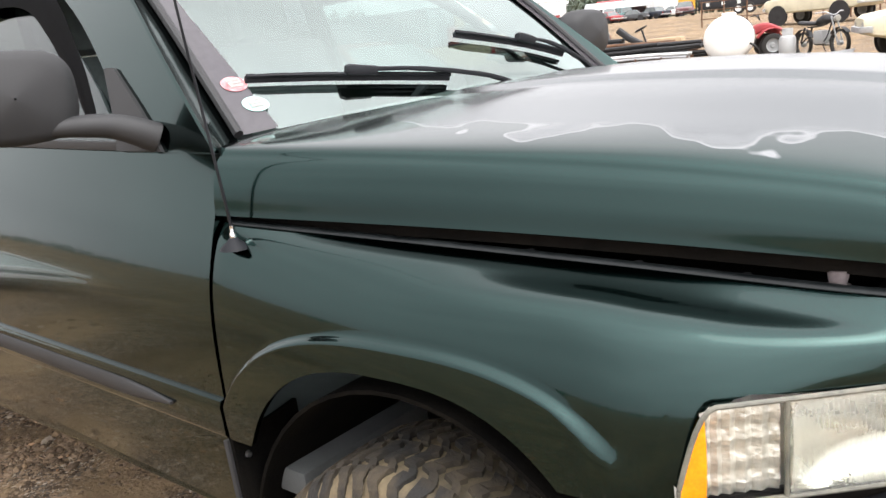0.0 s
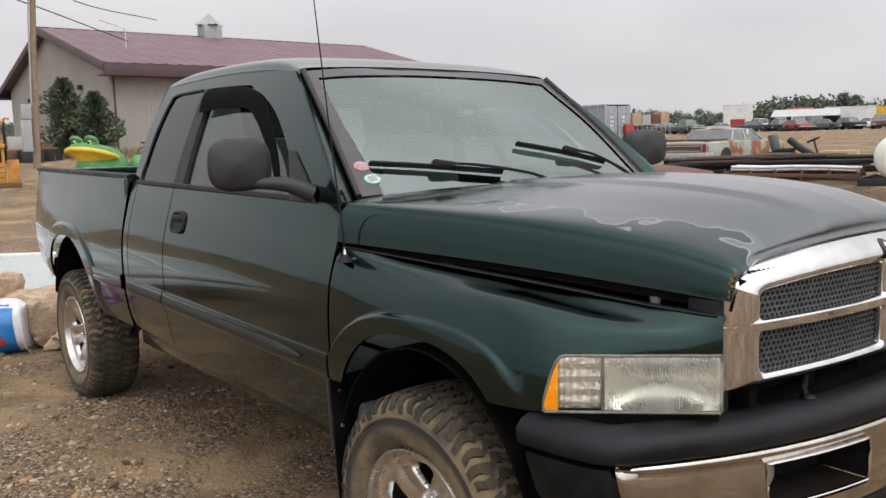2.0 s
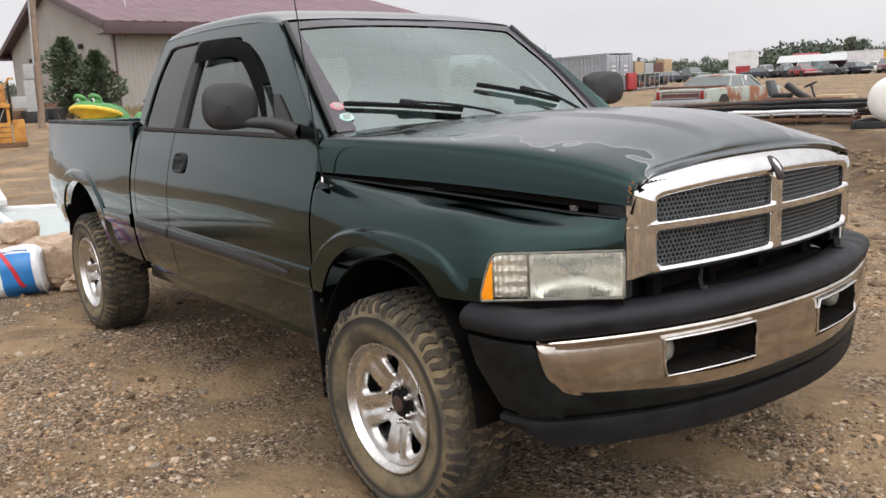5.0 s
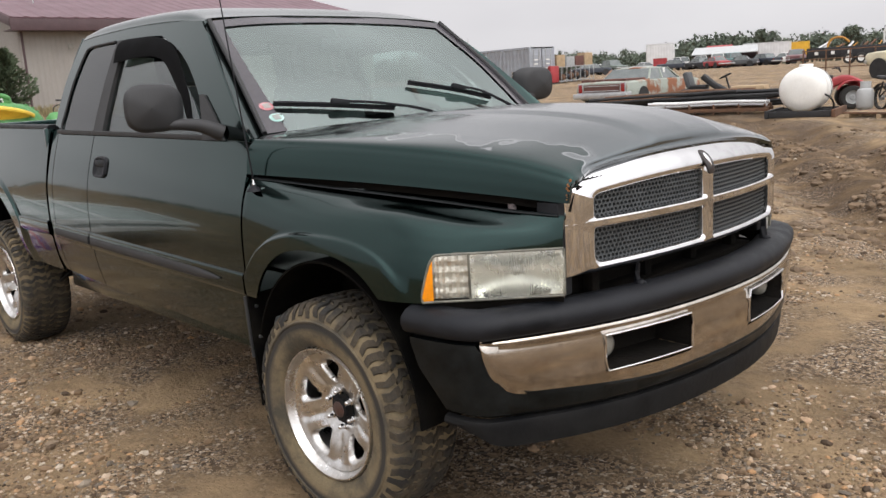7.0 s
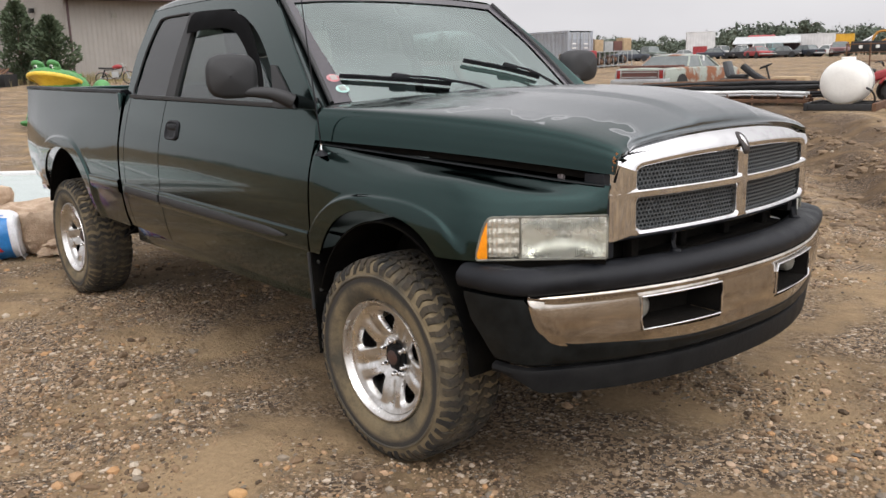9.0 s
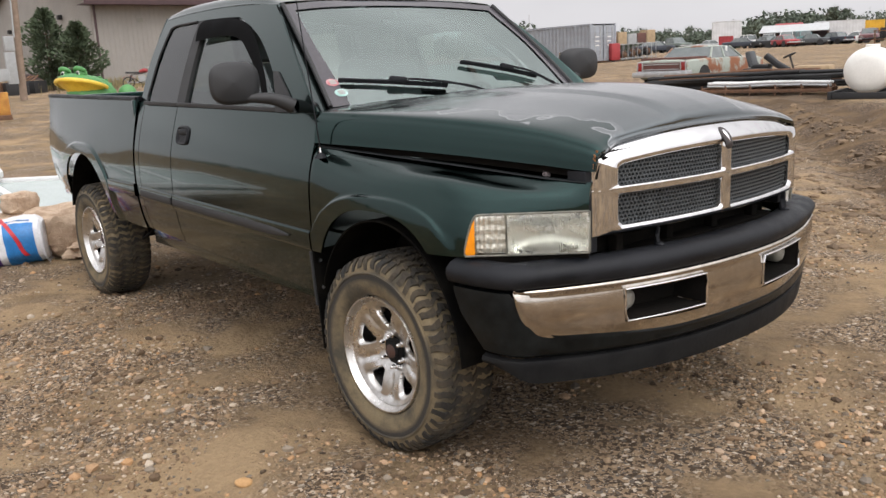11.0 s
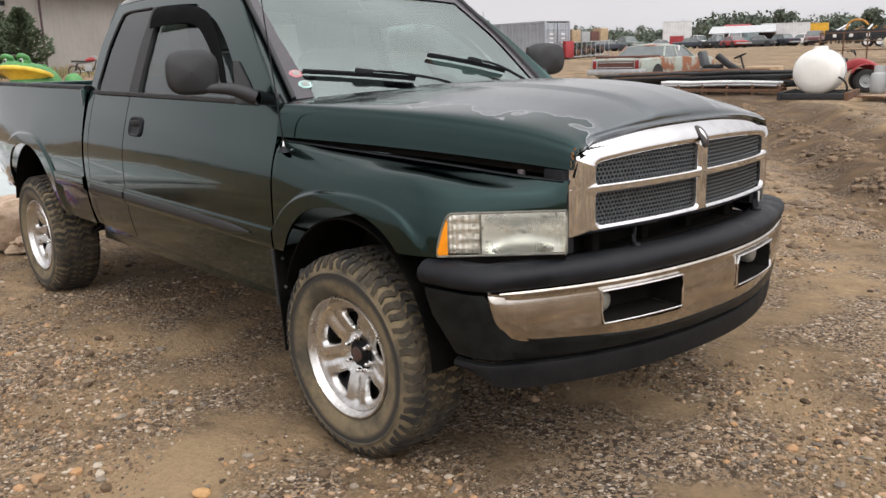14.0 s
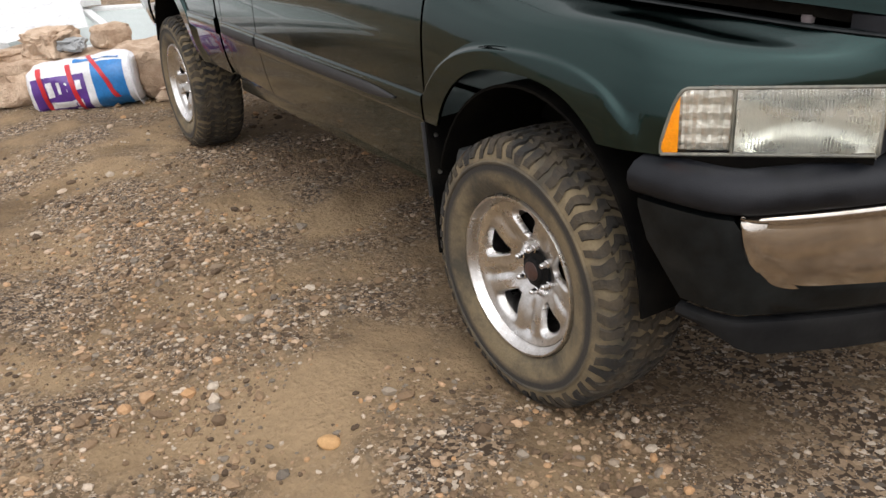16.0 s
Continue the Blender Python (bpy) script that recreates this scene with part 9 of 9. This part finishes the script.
# grey trailers, drums and scrap at the far end of the yard
box_trailer("pale grey box trailer at the yard's end", -63.0, 3.5, 80, SILVER, 6.0, 2.2, 2.4)
box_trailer("white box trailer at the yard's end", -70.0, 9.5, 80, BOX_WHITE, 4.0, 1.5, 2.4)
trac = thing("low_loader", "dark flat implement with red sides", "implement", -31.0, 0.6, 10)
add_box("deck", trac, BLACK, (-0.8, 0.8, -1.2, 1.2, 0.1, 0.45), bevel=0.05)
add_tube("arm", trac, BLACK, [(0.2, -1.0, 0.4), (0.0, 0.2, 0.85), (-0.3, 1.0, 0.5)], 0.10, n=6)
add_tube("post", trac, RED, [(0.3, -0.2, 0.4), (0.3, -0.25, 1.55)], 0.10, n=6)
low = thing("wagon_bed", "long weathered grey wagon bed with low sides", "wagon", -43.0, 1.8, 84)
add_box("deck", low, RUSTY, (-4.5, 3.2, -1.1, 1.1, 0.55, 0.75))
for k in range(8):
    add_box("side_stake", low, GREY_BOX, (-4.3 + k * 1.0, -4.2 + k * 1.0, -1.15, -1.08, 0.6, 1.35))
for z in (0.9, 1.2):
    add_box("side_plank", low, GREY_BOX, (-4.5, 3.2, -1.12, -1.06, z, z + 0.2))
for wx in (-3.2, 2.2):
    for s in (-1, 1):
        add_wheel(low, wx, s * 0.95, 0.38, 0.25, GREY_BOX)

# ================= trees and hills' cover =================
def leaf_cloud(vs, fs, rg, c, rx, rz, count, size):
    for k in range(count):
        while True:
            d = Vector((rg.uniform(-1, 1), rg.uniform(-1, 1), rg.uniform(-1, 1)))
            if 0.25 < d.length < 1:
                break
        n = 0.72 + 0.5 * noise.noise((d.x * 2.2 + c[0], d.y * 2.2 + c[1], d.z * 2.2))
        p = Vector(c) + Vector((d.x * rx, d.y * rx, d.z * rz)) * n
        a = Vector((rg.uniform(-1, 1), rg.uniform(-1, 1), rg.uniform(-1, 1))).normalized()
        b = a.cross(Vector((rg.uniform(-1, 1), rg.uniform(-1, 1), rg.uniform(-1, 1)))).normalized()
        s = size * rg.uniform(0.6, 1.3)
        i = len(vs)
        vs += [tuple(p - a * s), tuple(p + b * s * 0.6), tuple(p + a * s), tuple(p - b * s * 0.6)]
        fs.append((i, i + 1, i + 2, i + 3))


def far_wood(name, label, centre, a0, a1, dist, count, hmin, hmax, seed, leaves=240):
    rg = random.Random(seed)
    vs, fs = [], []
    for k in range(count):
        a = radians(rg.uniform(a0, a1))
        d = dist * rg.uniform(0.88, 1.25)
        x, y = centre[0] + d * math.cos(a), centre[1] + d * math.sin(a)
        h = rg.uniform(hmin, hmax) * (0.8 + 0.5 * noise.noise((a * 9, 0, seed)))
        g = gz_at(x, y)
        i = len(vs)
        vs += [(x - 0.25, y, g - 0.5), (x + 0.25, y, g - 0.5), (x + 0.1, y, g + h * 0.6), (x - 0.1, y, g + h * 0.6)]
        fs.append((i, i + 1, i + 2, i + 3))
        for q in range(3):
            leaf_cloud(vs, fs, rg, (x + rg.uniform(-0.3, 0.3) * h, y + rg.uniform(-0.3, 0.3) * h, g + h * rg.uniform(0.35, 0.72)), h * rg.uniform(0.32, 0.48), h * rg.uniform(0.28, 0.42), leaves // 3, h * 0.060)
    ob = stuff_mesh(name, vs, fs, LEAVES)
    return tagged(ob, label, "woods", kind="stuff")


far_wood("far_woods", "uneven belt of dark green trees along the horizon", (0, 0), 98, 152, 215, 520, 6.0, 8.5, 4)
far_wood("distant_woods", "distant scattered trees on the low hills", (0, 0), 80, 175, 420, 420, 7, 12, 6, 150)
far_wood("woods_behind", "low tree belt around the rest of the yard", (0, 0), 180, 440, 190, 190, 5, 8, 8, 150)


def lone_tree(label, x, y, h, seed):
    rg = random.Random(seed)
    t = thing("broadleaf_tree", label, "tree", x, y, 0, "trees at the lot's edge")
    bm = bmnew()
    tube(bm, cr([(0, 0, -0.2), (0.1, 0, h * 0.3), (0, 0.1, h * 0.75)], 8), np.linspace(h * 0.035, h * 0.008, 8), n=8)
    for k in range(9):
        a, z = k * 2.3, h * (0.25 + 0.05 * k)
        tube(bm, cr([(0, 0, z), (h * 0.14 * math.cos(a), h * 0.14 * math.sin(a), z + h * 0.10), (h * 0.25 * math.cos(a), h * 0.25 * math.sin(a), z + h * 0.16)], 6), np.linspace(h * 0.013, h * 0.004, 6), n=5)
    part("trunk", bm, BARK, t)
    vs, fs = [], []
    for q in range(9):
        a, r = q * 2.4, h * 0.22 * (q % 3) / 2
        leaf_cloud(vs, fs, rg, (r * math.cos(a), r * math.sin(a), h * rg.uniform(0.42, 0.80)), h * rg.uniform(0.16, 0.24), h * rg.uniform(0.14, 0.20), 190, h * 0.035)
    stuff_mesh("crown", vs, fs, LEAVES, t)


lone_tree("round dark green tree at the lot's edge", -67.0, 143.0, 7.0, 21)
lone_tree("spreading green tree behind the black trailer", -42.0, 145.0, 8.0, 22)
lone_tree("green tree behind the yellow box", -55.0, 150.0, 6.5, 23)
for x, y, h in ((-125.0, 128.0, 9.0),):
    mast = thing("radio_mast", "thin grey mast standing above the trees", "mast", x, y, 0, "masts")
    add_tube("shaft", mast, GREY_BOX, [(0, 0, 0), (0, 0, h)], [0.12, 0.05], n=5)
